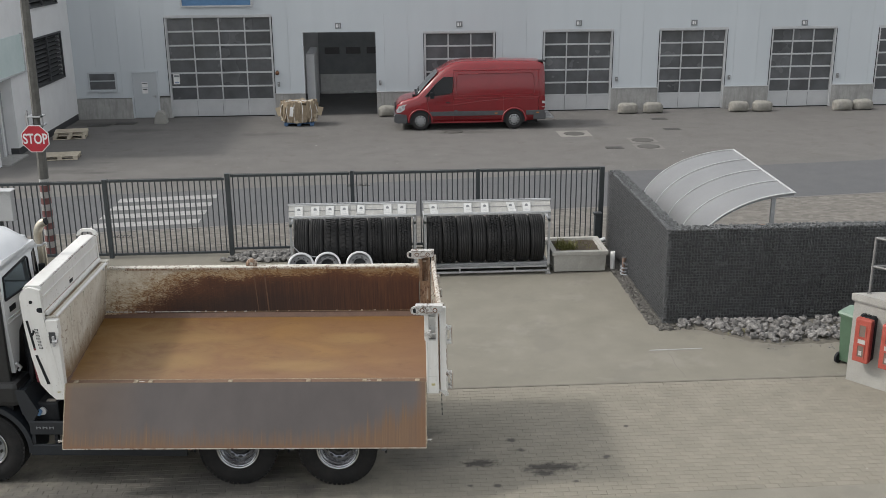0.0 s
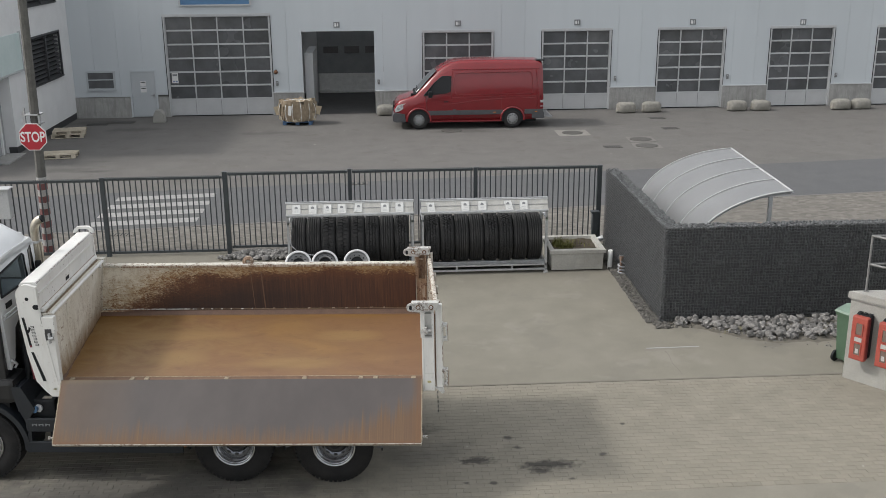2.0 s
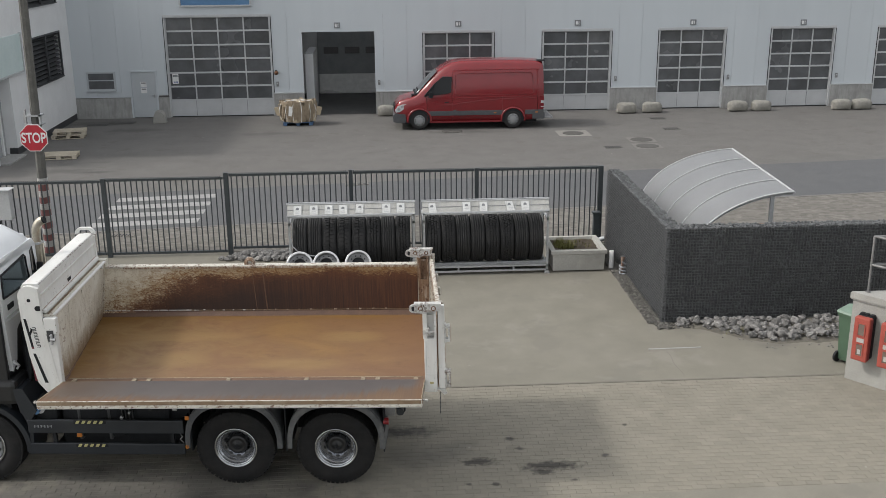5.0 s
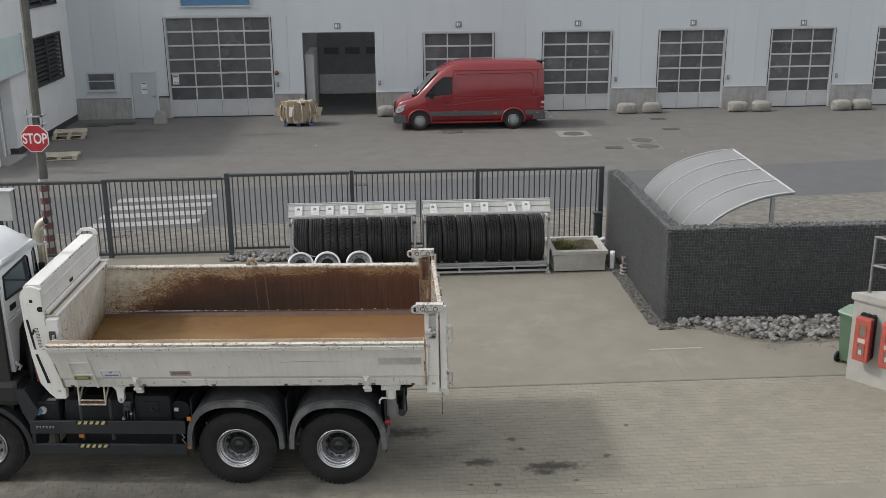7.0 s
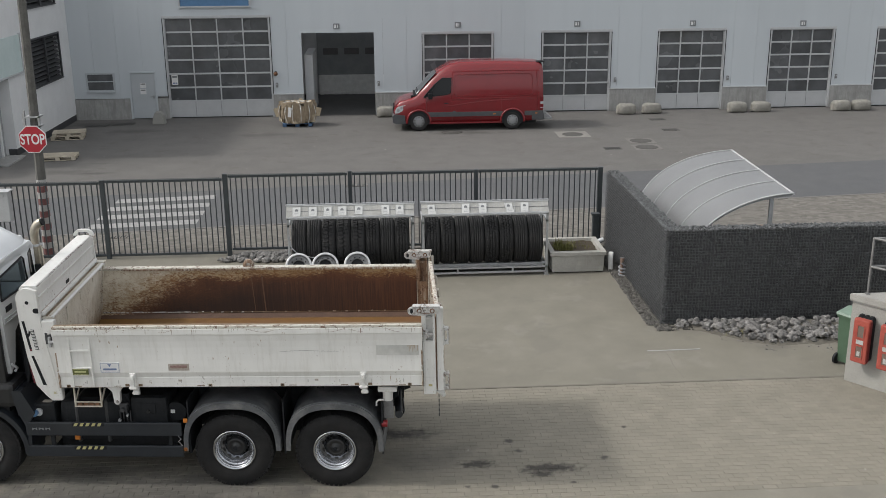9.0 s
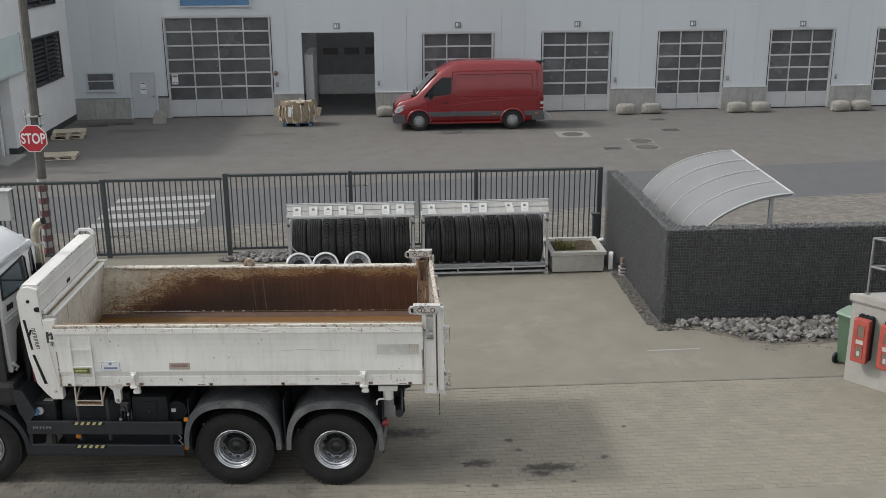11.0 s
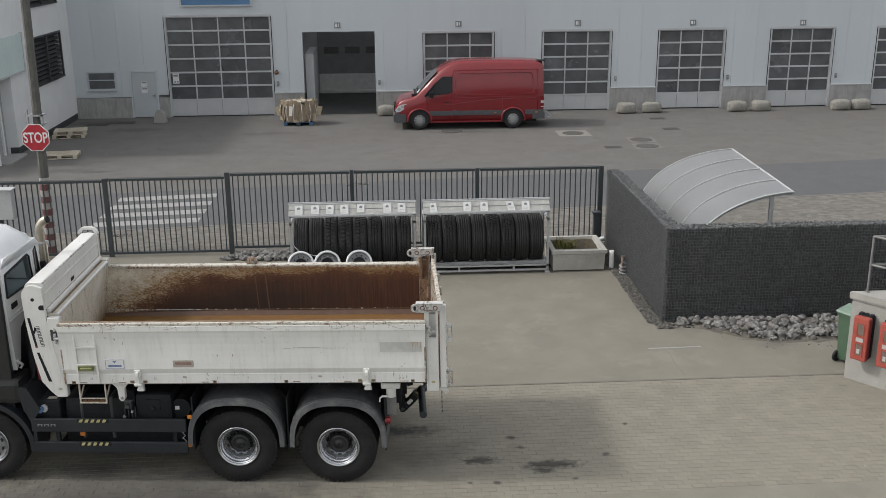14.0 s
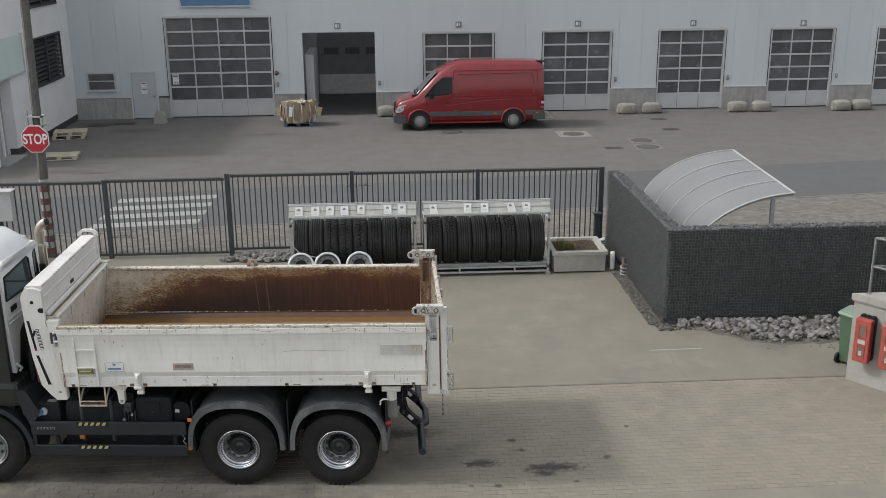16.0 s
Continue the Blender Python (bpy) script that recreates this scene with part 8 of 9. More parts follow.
# ---------------------------------------------------------------- loading ramp block with railing
def ramp_block():
    m = pose(7.886, 15.787, 0, 0, 0, math.degrees(math.atan2(-0.783, 0.622)))
    # its own space: x along the face, y into the block
    b = thing("ramp_wall", m, "pale concrete ramp wall with a cap slab and railing", "wall")
    # the end of the block is cut at a slant
    plan = lambda o: [(-o, -o), (4.5, -o), (4.5, 3.6 + o), (2.7, 3.35 + o)]
    part("wall", Mesh().prism(plan(0.0), 0.0, 1.45, "z"), "concrete", b)
    part("cap_slab", Mesh().prism(plan(0.03), 1.45, 1.47, "z").prism(plan(0.04), 1.47, 1.57, "z").prism(plan(0.03), 1.57, 1.58, "z"), "concrete", b)
    part("drip_joint", Mesh().prism(plan(0.008), 1.435, 1.45, "z"), "reveal", b)
    for x, y in ((0.17, 0.14), (1.5, 0.14), (2.7, 0.14), (1.45, 1.63), (2.7, 3.1)):
        part("rail_post", Mesh().tube((x, y, 1.58), (x, y, 2.55), 0.02, n=10).tube((x, y, 1.58), (x, y, 1.592), 0.045, n=12), "rail_grey", b)
    for z in (2.55, 2.06):
        part("rail", Mesh().tube((0.17, 0.14, z), (4.4, 0.14, z), 0.02, n=10), "rail_grey", b)
        part("rail", Mesh().tube((0.17, 0.14, z), (2.7, 3.1, z), 0.02, n=10), "rail_grey", b)
    for i, x in enumerate((0.17, 0.62)):
        e = thing("extinguisher_box", m @ pose(x, -0.005, 0.48), "red plastic fire extinguisher cabinet fixed to the wall", "cabinet", "extinguisher boxes")
        part("back_case", Mesh().box(0.0, 0.27, -0.12, 0.0, 0.02, 0.78, c=0.03), "black", e)
        d = part("door", Mesh().box(0.0, 0.27, -0.24, -0.12, 0.0, 0.77, c=0.025), "red_cabinet", e)
        for z in (0.46, 0.1):
            wd = part("window", Mesh().box(0.085, 0.19, -0.243, -0.24, z, z + 0.2), "ext_glass", d)
            part("bezel", Mesh().box(0.07, 0.085, -0.25, -0.238, z - 0.015, z + 0.215).box(0.19, 0.205, -0.25, -0.238, z - 0.015, z + 0.215).box(0.085, 0.19, -0.249, -0.238, z + 0.2, z + 0.215).box(0.085, 0.19, -0.249, -0.238, z - 0.015, z), "red_cabinet", wd)
            part("gauge", Mesh().box(0.11, 0.16, -0.246, -0.243, z + 0.03, z + 0.11), "band_white", wd) if z < 0.3 else None
        part("hinge_line", Mesh().box(0.262, 0.274, -0.2, -0.13, 0.03, 0.74), "red_dark", d)
        part("label", Mesh().box(0.075, 0.2, -0.243, -0.24, 0.335, 0.41), "band_white", d)
        for z in (0.12, 0.6):
            part("latch", Mesh().box(-0.02, 0.01, -0.16, -0.1, z, z + 0.05), "red_cabinet", d)
        part("vents", Mesh().box(0.02, 0.08, -0.11, -0.02, 0.78, 0.8).box(0.11, 0.16, -0.11, -0.02, 0.78, 0.8).box(0.19, 0.25, -0.11, -0.02, 0.78, 0.8), "black", e)
    w = thing("wheelie_bin", pose(8.28, 16.44, 0, 0, 0, -60), "green plastic wheelie bin beside the ramp wall", "bin")
    body = Mesh()
    lo, hi = (-0.14, -0.16, 0.14, 0.16), (-0.18, -0.2, 0.18, 0.2)
    ring = lambda q, z: [(q[0], q[1], z), (q[2], q[1], z), (q[2], q[3], z), (q[0], q[3], z)]
    body.add(ring(lo, 0.06) + ring(hi, 0.93), [(0, 1, 5, 4), (1, 2, 6, 5), (2, 3, 7, 6), (3, 0, 4, 7), (3, 2, 1, 0), (4, 5, 6, 7)])
    part("body", body, "green_bin", w)
    part("rim", Mesh().box(-0.2, 0.2, -0.225, 0.225, 0.89, 0.94, c=0.012), "green_bin", w)
    part("lid", Mesh().prism([(-0.24, 0.95), (0.24, 0.95), (0.22, 1.0), (0.1, 1.03), (-0.22, 0.98)], -0.21, 0.21, "x"), "green_lid", w)
    part("handle", Mesh().tube((-0.17, 0.26, 0.95), (0.17, 0.26, 0.95), 0.016), "green_bin", w)
    for x in (-0.18, 0.14):
        part("wheel", Mesh().tube((x, -0.16, 0.1), (x + 0.04, -0.16, 0.1), 0.1, n=18), "black", w)


ramp_block()

# small things along the gabion
pp = thing("drain_pipe", pose(5.2, 22.05, 0), "white plastic pipe stub standing by the wall", "pipe")
part("pipe", Mesh().spin([(0.055, 0.0), (0.055, 0.44), (0.045, 0.44), (0.045, 0.1)], 18, pose(0, 0, 0, 90, 0, 0)), "paper", pp)
hy = thing("standpipe", pose(5.36, 21.65, 0), "small weathered standpipe with a hose wound round it", "standpipe")
part("stem", Mesh().tube((0, 0, 0), (0.0, 0, 0.34), 0.03).tube((0.0, 0, 0.34), (0.01, 0, 0.42), 0.042, 0.05), "brick_red", hy)
part("tap", Mesh().tube((0.0, -0.05, 0.3), (0.0, 0.05, 0.3), 0.02).box(-0.05, 0.05, -0.02, 0.02, 0.41, 0.44, c=0.01), "hub_grey", hy)
part("hose", Mesh().pipe([(0.0, -0.05, 0.3)] + [(0.07 * math.cos(k * 0.7), -0.05 + 0.07 * math.sin(k * 0.7), 0.26 - 0.009 * k) for k in range(24)] + [(0.1, -0.12, 0.03)], 0.018, 7), "cable", hy)
vl = thing("valve", pose(5.1, 22.9, 0), "grey cast valve fitting by the gate stop", "valve")
part("body", Mesh().tube((-0.1, 0, 0.42), (0.1, -0.03, 0.5), 0.06).tube((0, 0, 0), (0, 0, 0.42), 0.03), "galv", vl)

# ---------------------------------------------------------------- red van
def van():
    v = thing("panel_van", pose(0.53, 40.18, 0), "parked red high-roof panel van with grey bumpers", "van")
    W = 1.95
    # stations from the nose to the tail: x, bottom, shoulder and top height, half widths at the shoulder and the top
    st = [(0.0, 0.42, 0.62, 0.78, 0.70, 0.62), (0.06, 0.34, 0.8, 1.0, 0.84, 0.76), (0.25, 0.3, 0.95, 1.17, 0.91, 0.82), (0.7, 0.3, 1.05, 1.29, 0.95, 0.84), (0.88, 0.3, 1.12, 1.37, 0.96, 0.82),
          (1.3, 0.3, 1.26, 1.85, 0.97, 0.76), (1.7, 0.3, 1.36, 2.27, 0.975, 0.72), (2.0, 0.3, 1.42, 2.46, 0.975, 0.7), (2.3, 0.3, 1.5, 2.61, 0.975, 0.7), (2.7, 0.3, 1.6, 2.67, 0.975, 0.72), (3.6, 0.3, 1.6, 2.68, 0.975, 0.74), (5.0, 0.32, 1.6, 2.66, 0.975, 0.74), (5.75, 0.36, 1.6, 2.63, 0.97, 0.73), (5.9, 0.4, 1.58, 2.58, 0.95, 0.7), (5.94, 0.44, 1.55, 2.52, 0.93, 0.67)]
    body, n = Mesh(), 0
    vs = []
    for x, zb, zs, zt, hs, ht in st:
        half = [(hs * 0.96, zb), (hs, zb + (zs - zb) * 0.3), (hs, zs), (hs - (hs - ht) * 0.45, zs + (zt - zs) * 0.6), (ht, zt - (zt - zs) * 0.12), (ht * 0.86, zt - (zt - zs) * 0.03), (ht * 0.45, zt)]
        ring = [(x, W / 2 - y, z) for y, z in half] + [(x, W / 2 + y, z) for y, z in reversed(half)]
        n = len(ring)
        vs += ring
    body.add(vs, [(j * n + i, j * n + (i + 1) % n, (j + 1) * n + (i + 1) % n, (j + 1) * n + i) for j in range(len(st) - 1) for i in range(n)], True)
    body.add(vs, [tuple(range(n))[::-1], tuple(range((len(st) - 1) * n, len(st) * n))])
    bd = part("body", body, "red_van", v, "red painted van body")
    y = -0.004
    part("front_bumper", Mesh().prism([(-0.06, 0.34), (-0.06, 0.58), (0.02, 0.66), (0.42, 0.62), (0.46, 0.3), (0.1, 0.28)], 0.03, W - 0.03), "van_grey", v)
    part("grille", Mesh().box(-0.03, 0.04, 0.45, W - 0.45, 0.66, 0.92, c=0.02), "black", v)
    part("rear_bumper", Mesh().box(5.5, 6.0, 0.0, W, 0.36, 0.62, c=0.04), "van_grey", v)
    part("rear_step", Mesh().box(5.95, 6.35, 0.2, W - 0.2, 0.36, 0.42, c=0.01).prism([(6.0, 0.42), (6.3, 0.42), (6.05, 0.62)], 0.25, 0.3), "rim_dull", v)
    part("side_strip", Mesh().box(1.32, 4.35, y, 0.05, 0.55, 0.74, c=0.015), "van_grey", v)
    part("side_strip", Mesh().box(5.2, 5.95, y, 0.05, 0.55, 0.74, c=0.015), "van_grey", v)
    sill = Mesh().box(1.3, 4.3, 0.015, 0.08, 0.27, 0.33)
    part("sill", sill, "red_dark", v)
    # windows
    ws = Mesh()
    g = [(0.89, 1.4), (1.3, 1.87), (1.69, 2.28)]
    vs = []
    for x, z in g:
        k = (x - 0.89) / 0.8
        vs += [(x - 0.012, 0.2 + 0.06 * k, z - 0.02), (x - 0.02, W / 2, z + 0.025), (x - 0.012, W - 0.2 - 0.06 * k, z - 0.02)]
    ws.add(vs, [(0, 1, 4, 3), (1, 2, 5, 4), (3, 4, 7, 6), (4, 5, 8, 7)], True)
    part("windscreen", ws, "screen_glass", v)
    part("dash_papers", Mesh().box(0.0, 0.16, 0.3, 0.7, 0.0, 0.006, pose(0.9, 0.0, 1.42, 0, -48, 0)), "paper", v)
    for y0, y1 in ((0.35, 0.95), (1.0, 1.55)):
        part("wiper", Mesh().tube((0.87, y0, 1.41), (0.96, y1, 1.53), 0.012, n=6), "black", v)
    # driver's window lies on the leaning side
    def skin(x, z):
        k = max(0.0, (z - 1.45) / 1.0)
        return 0.005 + 0.11 * k - 0.012
    poly = [(1.18, 1.34), (2.12, 1.44), (2.24, 1.5), (2.27, 2.08), (1.92, 2.08), (1.58, 1.8)]
    part("side_window", Mesh().add([(x, skin(x, z) - 0.006, z) for x, z in poly] + [(x, skin(x, z) + 0.05, z) for x, z in poly], [tuple(range(6)), tuple(range(6, 12))[::-1]] + [(i, (i + 1) % 6, 6 + (i + 1) % 6, 6 + i) for i in range(6)]), "van_glass", v)
    fr = poly + [poly[0]]
    part("window_seal", Mesh().pipe([(x, skin(x, z) - 0.006, z) for x, z in fr], 0.018, 6), "black", v)
    # pressed panel lines
    for pts in ([(2.5, 1.35), (2.42, 1.45), (2.42, 2.1), (2.5, 2.2), (5.4, 2.22), (5.5, 2.1), (5.52, 1.45), (5.46, 1.36), (2.5, 1.35)], [(1.25, 1.3), (1.3, 0.75), (1.3, 0.35)], [(2.32, 2.3), (2.3, 1.4), (2.3, 0.36)], [(4.28, 1.3), (4.3, 0.36)], [(2.3, 2.34), (5.8, 2.34)], [(5.68, 2.3), (5.7, 1.4), (5.7, 0.75)]):
        part("panel_groove", Mesh().pipe([(x, skin(x, z) + (0.0 if z > 1.4 else 0.01), z) for x, z in pts], 0.011, 5), "red_dark", bd)
    # raised swages on the flank and the bonnet edge
    part("swage", Mesh().pipe([(1.5, 0.1, 0.93), (2.4, 0.096, 0.99), (3.2, 0.096, 1.1), (4.2, 0.096, 1.17), (5.6, 0.1, 1.19)], 0.1, 24), "red_van", bd)
    part("belt_line", Mesh().pipe([(2.3, 0.0, 1.24), (4.0, 0.0, 1.27), (5.75, 0.002, 1.27)], 0.012, 6), "red_van", bd)
    part("sail_panel", Mesh().prism([(1.18, 1.345), (1.36, 1.36), (1.58, 1.78)], -0.002, 0.05), "black", v)
    part("window_bar", Mesh().pipe([(1.46, skin(0, 1.37) - 0.01, 1.37), (1.62, skin(0, 1.8) - 0.01, 1.81)], 0.012, 6), "black", v)
    part("cowl", Mesh().box(0.8, 0.92, 0.22, W - 0.22, 1.33, 1.4, c=0.02), "black", v)
    part("door_handle", Mesh().box(1.98, 2.16, -0.012, 0.02, 1.06, 1.1, c=0.01), "black", v)
    part("mirror", Mesh().box(1.36, 1.52, -0.2, -0.04, 1.28, 1.52, c=0.03).box(1.42, 1.48, -0.06, 0.06, 1.3, 1.36), "black", v)
    part("headlamp", Mesh().prism([(0.04, 0.7), (0.02, 0.78), (0.12, 0.94), (0.3, 1.01), (0.47, 1.03), (0.46, 0.97), (0.36, 0.82), (0.2, 0.72)], 0.055, 0.3), "glow_lens", v)
    part("headlamp", Mesh().prism([(0.04, 0.7), (0.02, 0.78), (0.12, 0.94), (0.3, 1.01), (0.47, 1.03), (0.46, 0.97), (0.36, 0.82), (0.2, 0.72)], W - 0.3, W - 0.055), "glow_lens", v)
    for x, z, r in ((0.17, 0.83, 0.06), (0.3, 0.92, 0.05)):
        part("lamp_bowl", Mesh().tube((x, 0.045, z), (x, 0.06, z), r, n=14), "rim_dull", v)
    part("tail_lamp", Mesh().box(5.82, 5.955, 0.0, 0.1, 0.78, 1.3, c=0.015), "lens_dark", v)
    part("tail_lens", Mesh().box(5.83, 5.96, -0.006, 0.06, 1.0, 1.1, c=0.01), "rim_silver", v)
    part("tail_lens", Mesh().box(5.83, 5.96, -0.006, 0.06, 0.84, 0.87, c=0.01), "rim_silver", v)
    part("roof_vent", Mesh().box(5.7, 6.02, 0.35, 0.75, 2.6, 2.64, c=0.015), "black", v)
    part("antenna_base", Mesh().box(2.02, 2.12, 0.9, 1.0, 2.46, 2.5), "black", v)
    part("bonnet_vent", Mesh().box(0.68, 0.84, 0.3, 0.5, 1.3, 1.37, pose(0, 0, 0)), "black", v)
    part("fuel_flap", Mesh().box(2.33, 2.45, -0.006, 0.02, 0.56, 0.78, c=0.01), "van_grey", v)
    for x in (3.95, 5.62):
        part("side_marker", Mesh().box(x, x + 0.1, -0.012, 0.0, 0.62, 0.66), "orange", v)
    for x in (0.98, 4.72):
        well = [(x + math.cos(radians(a)) * 0.43, 0.36 + math.sin(radians(a)) * 0.43) for a in range(-12, 193, 12)]
        part("wheel_arch", Mesh().prism(well, -0.003, 0.3), "black", v)
        lipo = [(x + math.cos(radians(a)) * 0.47, 0.36 + math.sin(radians(a)) * 0.47) for a in range(-6, 187, 12)]
        part("arch_lip", Mesh().pipe([(u, -0.004, w) for u, w in lipo], 0.04, 8), "red_van", v)
        for yy, fl in ((0.0, 0), (W - 0.22, 1)):
            wh = part("wheel", Mesh().spin([(0.0, -0.0 if not fl else 0.2), (0.215, -0.012 if not fl else 0.21), (0.23, 0.02 if not fl else 0.2)], 24, pose(x, yy, 0.372)), "rim_dull", v)
            part("tyre", Mesh().spin([(0.215, 0.01), (0.235, -0.008), (0.32, -0.006), (0.36, 0.02), (0.372, 0.05), (0.372, 0.17), (0.36, 0.2), (0.32, 0.225), (0.215, 0.22)], 32, pose(x, yy, 0.372)), "rubber", wh)
            if not fl:
                for i in range(10):
                    t = 6.28318 * (i + 0.5) / 10
                    part("rim_slot", Mesh().tube((x + math.cos(t) * 0.17, -0.016, 0.372 + math.sin(t) * 0.17), (x + math.cos(t) * 0.17, 0.0, 0.372 + math.sin(t) * 0.17), 0.034, n=8), "black", wh)
                part("hub_cap", Mesh().tube((x, -0.02, 0.372), (x, 0.0, 0.372), 0.05, n=14), "rim_dull", wh)
    part("underbody", Mesh().box(0.4, 5.7, 0.25, W - 0.25, 0.22, 0.34), "black", v)


van()

# ---------------------------------------------------------------- cardboard bale on a pallet
def bale():
    rng = random.Random(12)
    b = thing("cardboard_bale", pose(-3.42, 42.1, 0, 0, 0, 0), "strapped bale of crushed brown cardboard on a blue pallet", "bale")
    part("pallet", Mesh().box(-0.6, 0.6, -0.45, 0.45, 0.1, 0.13).box(-0.6, -0.45, -0.45, 0.45, 0.0, 0.1).box(0.45, 0.6, -0.45, 0.45, 0, 0.1).box(-0.08, 0.08, -0.45, 0.45, 0, 0.1), "pallet_blue", b)
    # an eight-sided bundle, bulging at half height
    def ring(k, z):
        return [(math.cos(radians(22.5 + 45 * i)) * 0.72 * k, math.sin(radians(22.5 + 45 * i)) * 0.56 * k, z) for i in range(8)]
    lv = [(0.86, 0.13), (0.98, 0.3), (1.02, 0.6), (0.95, 0.82), (0.7, 0.91)]
    vs = [p for k, z in lv for p in ring(k, z)]
    core = Mesh().add(vs, [(j * 8 + i, j * 8 + (i + 1) % 8, j * 8 + 8 + (i + 1) % 8, j * 8 + 8 + i) for j in range(4) for i in range(8)] + [tuple(range(8))[::-1], tuple(range(32, 40))])
    part("core", core, "cardboard", b)
    for i in range(170):
        t = radians(rng.uniform(150, 390))
        k = 0.98 + rng.uniform(-0.02, 0.1)
        x, y = math.cos(t) * 0.7 * k, math.sin(t) * 0.54 * k
        w, h = rng.uniform(0.08, 0.3), rng.uniform(0.16, 0.6)
        z = rng.uniform(0.15 + h * 0.45, 0.95 - h * 0.3)
        m = pose(x, y, z, rng.uniform(-9, 9), rng.uniform(-9, 9), math.degrees(t) + 90 + rng.uniform(-16, 16))
        part("cardboard_sheet", Mesh().box(-w / 2, w / 2, -0.006, 0.006, -h / 2, h / 2), "cardboard" if i % 6 else "paper_brown", b, "", m)
    for i in range(60):
        t, r = rng.random() * 6.28, math.sqrt(rng.random())
        w, h = rng.uniform(0.1, 0.3), rng.uniform(0.1, 0.35)
        m = pose(math.cos(t) * 0.58 * r, math.sin(t) * 0.45 * r, 0.91 + 0.05 * (1 - r) + rng.uniform(0, 0.03), rng.uniform(-22, 22), rng.uniform(-22, 22), rng.uniform(0, 90))
        part("cardboard_sheet", Mesh().box(-w / 2, w / 2, -h / 2, h / 2, -0.006, 0.006), "cardboard" if i % 5 else "paper_brown", b, "", m)
    for sx in (-0.82, 0.84):
        part("loose_flap", Mesh().box(-0.12, 0.12, -0.008, 0.008, -0.18, 0.18, pose(sx, -0.1, 0.55, 10, 14 if sx > 0 else -16, 30 if sx > 0 else -20)), "paper_brown", b)
    for a in (205, 235, 258, 283, 310, 335):
        t = radians(a)
        pts = [(math.cos(t) * 0.75 * k, math.sin(t) * 0.6 * k, z) for k, z in ((0.92, 0.14), (1.06, 0.35), (1.1, 0.6), (1.03, 0.83), (0.75, 0.97), (0.2, 1.01))]
        part("strap", Mesh().pipe(pts, 0.012, 5), "paper", b)
    part("white_scrap", Mesh().box(-0.07, 0.07, -0.01, 0.0, -0.2, 0.2, pose(-0.27, -0.62, 0.62, 5, 8, -15)), "paper", b)


bale()


def boulder(x, y, w=1.0):
    """A cast concrete kerb stone with rounded ends."""
    me = Mesh()
    rings = []
    for k in range(13):
        a = -0.5 + k / 12
        s = max(0.5, (1 - abs(2 * a) ** 5 * 0.98) ** 0.35)
        ring = []
        for i in range(20):
            t = 6.28318 * i / 20
            cx, cz = math.cos(t), math.sin(t)
            px = math.copysign(abs(cx) ** 0.6, cx) * 0.26 * s + 0.03 * noise.noise(Vector((a * 4 + x, cz * 2, y)))
            pz = 0.22 + math.copysign(abs(cz) ** (0.6 if cz > 0 else 0.3), cz) * 0.22 * (s if cz > 0 else 1) + 0.035 * noise.noise(Vector((a * 5 - x, cx * 2, x)))
            ring.append((a * w * 1.1, px, max(0.0, pz)))
        rings.append(ring)
    me.add([p for r in rings for p in r], [(k * 20 + i, k * 20 + (i + 1) % 20, (k + 1) * 20 + (i + 1) % 20, (k + 1) * 20 + i) for k in range(12) for i in range(20)], True)
    me.add(rings[0] + rings[-1], [tuple(range(20)), tuple(range(20, 40))])
    ob = solid("kerb_stone", me, "guard_concrete", "rounded pale concrete guard stone beside a door", "guard stone", "guard stones", pose(x, y, 0))


for x, y in ((10.62, 43.4), (11.75, 43.45), (15.52, 43.4), (16.58, 43.4), (20.12, 43.3), (21.05, 43.35), (0.25, 43.8)):
    boulder(x, y, 0.74)
cs = thing("corner_guard", pose(-9.26, 43.0, 0), "small pale concrete corner guard", "guard stone")
part("stone", Mesh().prism([(-0.26, 0), (0.26, 0), (0.2, 0.35), (0.08, 0.5), (-0.12, 0.5), (-0.22, 0.3)], -0.2, 0.2), "concrete", cs)

# pallets by the office wall
def pallet(x, y, rz, stack):
    for k in range(stack):
        p = thing("wooden_pallet", pose(x + 0.05 * k, y, 0.145 * k, 0, 0, rz + 3 * k), "weathered pale wooden pallet on the asphalt", "pallet", "wooden pallets")
        for i in range(5):
            part("deck_board", Mesh().box(-0.6, 0.6, -0.4 + i * 0.175, -0.3 + i * 0.175, 0.122, 0.144), "pallet", p)
        for yy in (-0.4, -0.05, 0.3):
            part("runner", Mesh().box(-0.6, 0.6, yy, yy + 0.1, 0.0, 0.022), "pallet", p)
            for xx in (-0.6, -0.07, 0.46):
                part("block", Mesh().box(xx, xx + 0.14, yy, yy + 0.1, 0.022, 0.1), "pallet", p)
        for xx in (-0.6, -0.07, 0.46):
            part("stringer", Mesh().box(xx, xx + 0.14, -0.4, 0.4, 0.1, 0.122), "pallet", p)


pallet(-12.15, 40.0, 8, 2)
pallet(-11.35, 36.1, 6, 1)

# covers in the asphalt
for x, y, ring in ((7.45, 38.9, 1.25), (9.76, 37.36, 1.0), (9.68, 36.14, 1.0), (2.78, 39.85, 0.0)):
    mh = thing("manhole_cover", pose(x, y, -0.012), "round cast-iron manhole cover in the asphalt", "manhole cover", "manhole covers")
    if ring:
        part("surround", Mesh().box(-ring / 2, ring / 2, -ring / 2, ring / 2, 0.0, 0.006), "manhole_ring" if ring > 1.2 else "patch_concrete", mh)
    part("cover", Mesh().tube((0, 0, 0.0), (0, 0, 0.014), 0.36, n=32), "manhole", mh)
    part("ring", Mesh().spin([(0.36, 0.0), (0.41, 0.0), (0.41, 0.012), (0.36, 0.012)], 32, pose(0, 0, 0, 90, 0, 0) ), "manhole", mh)
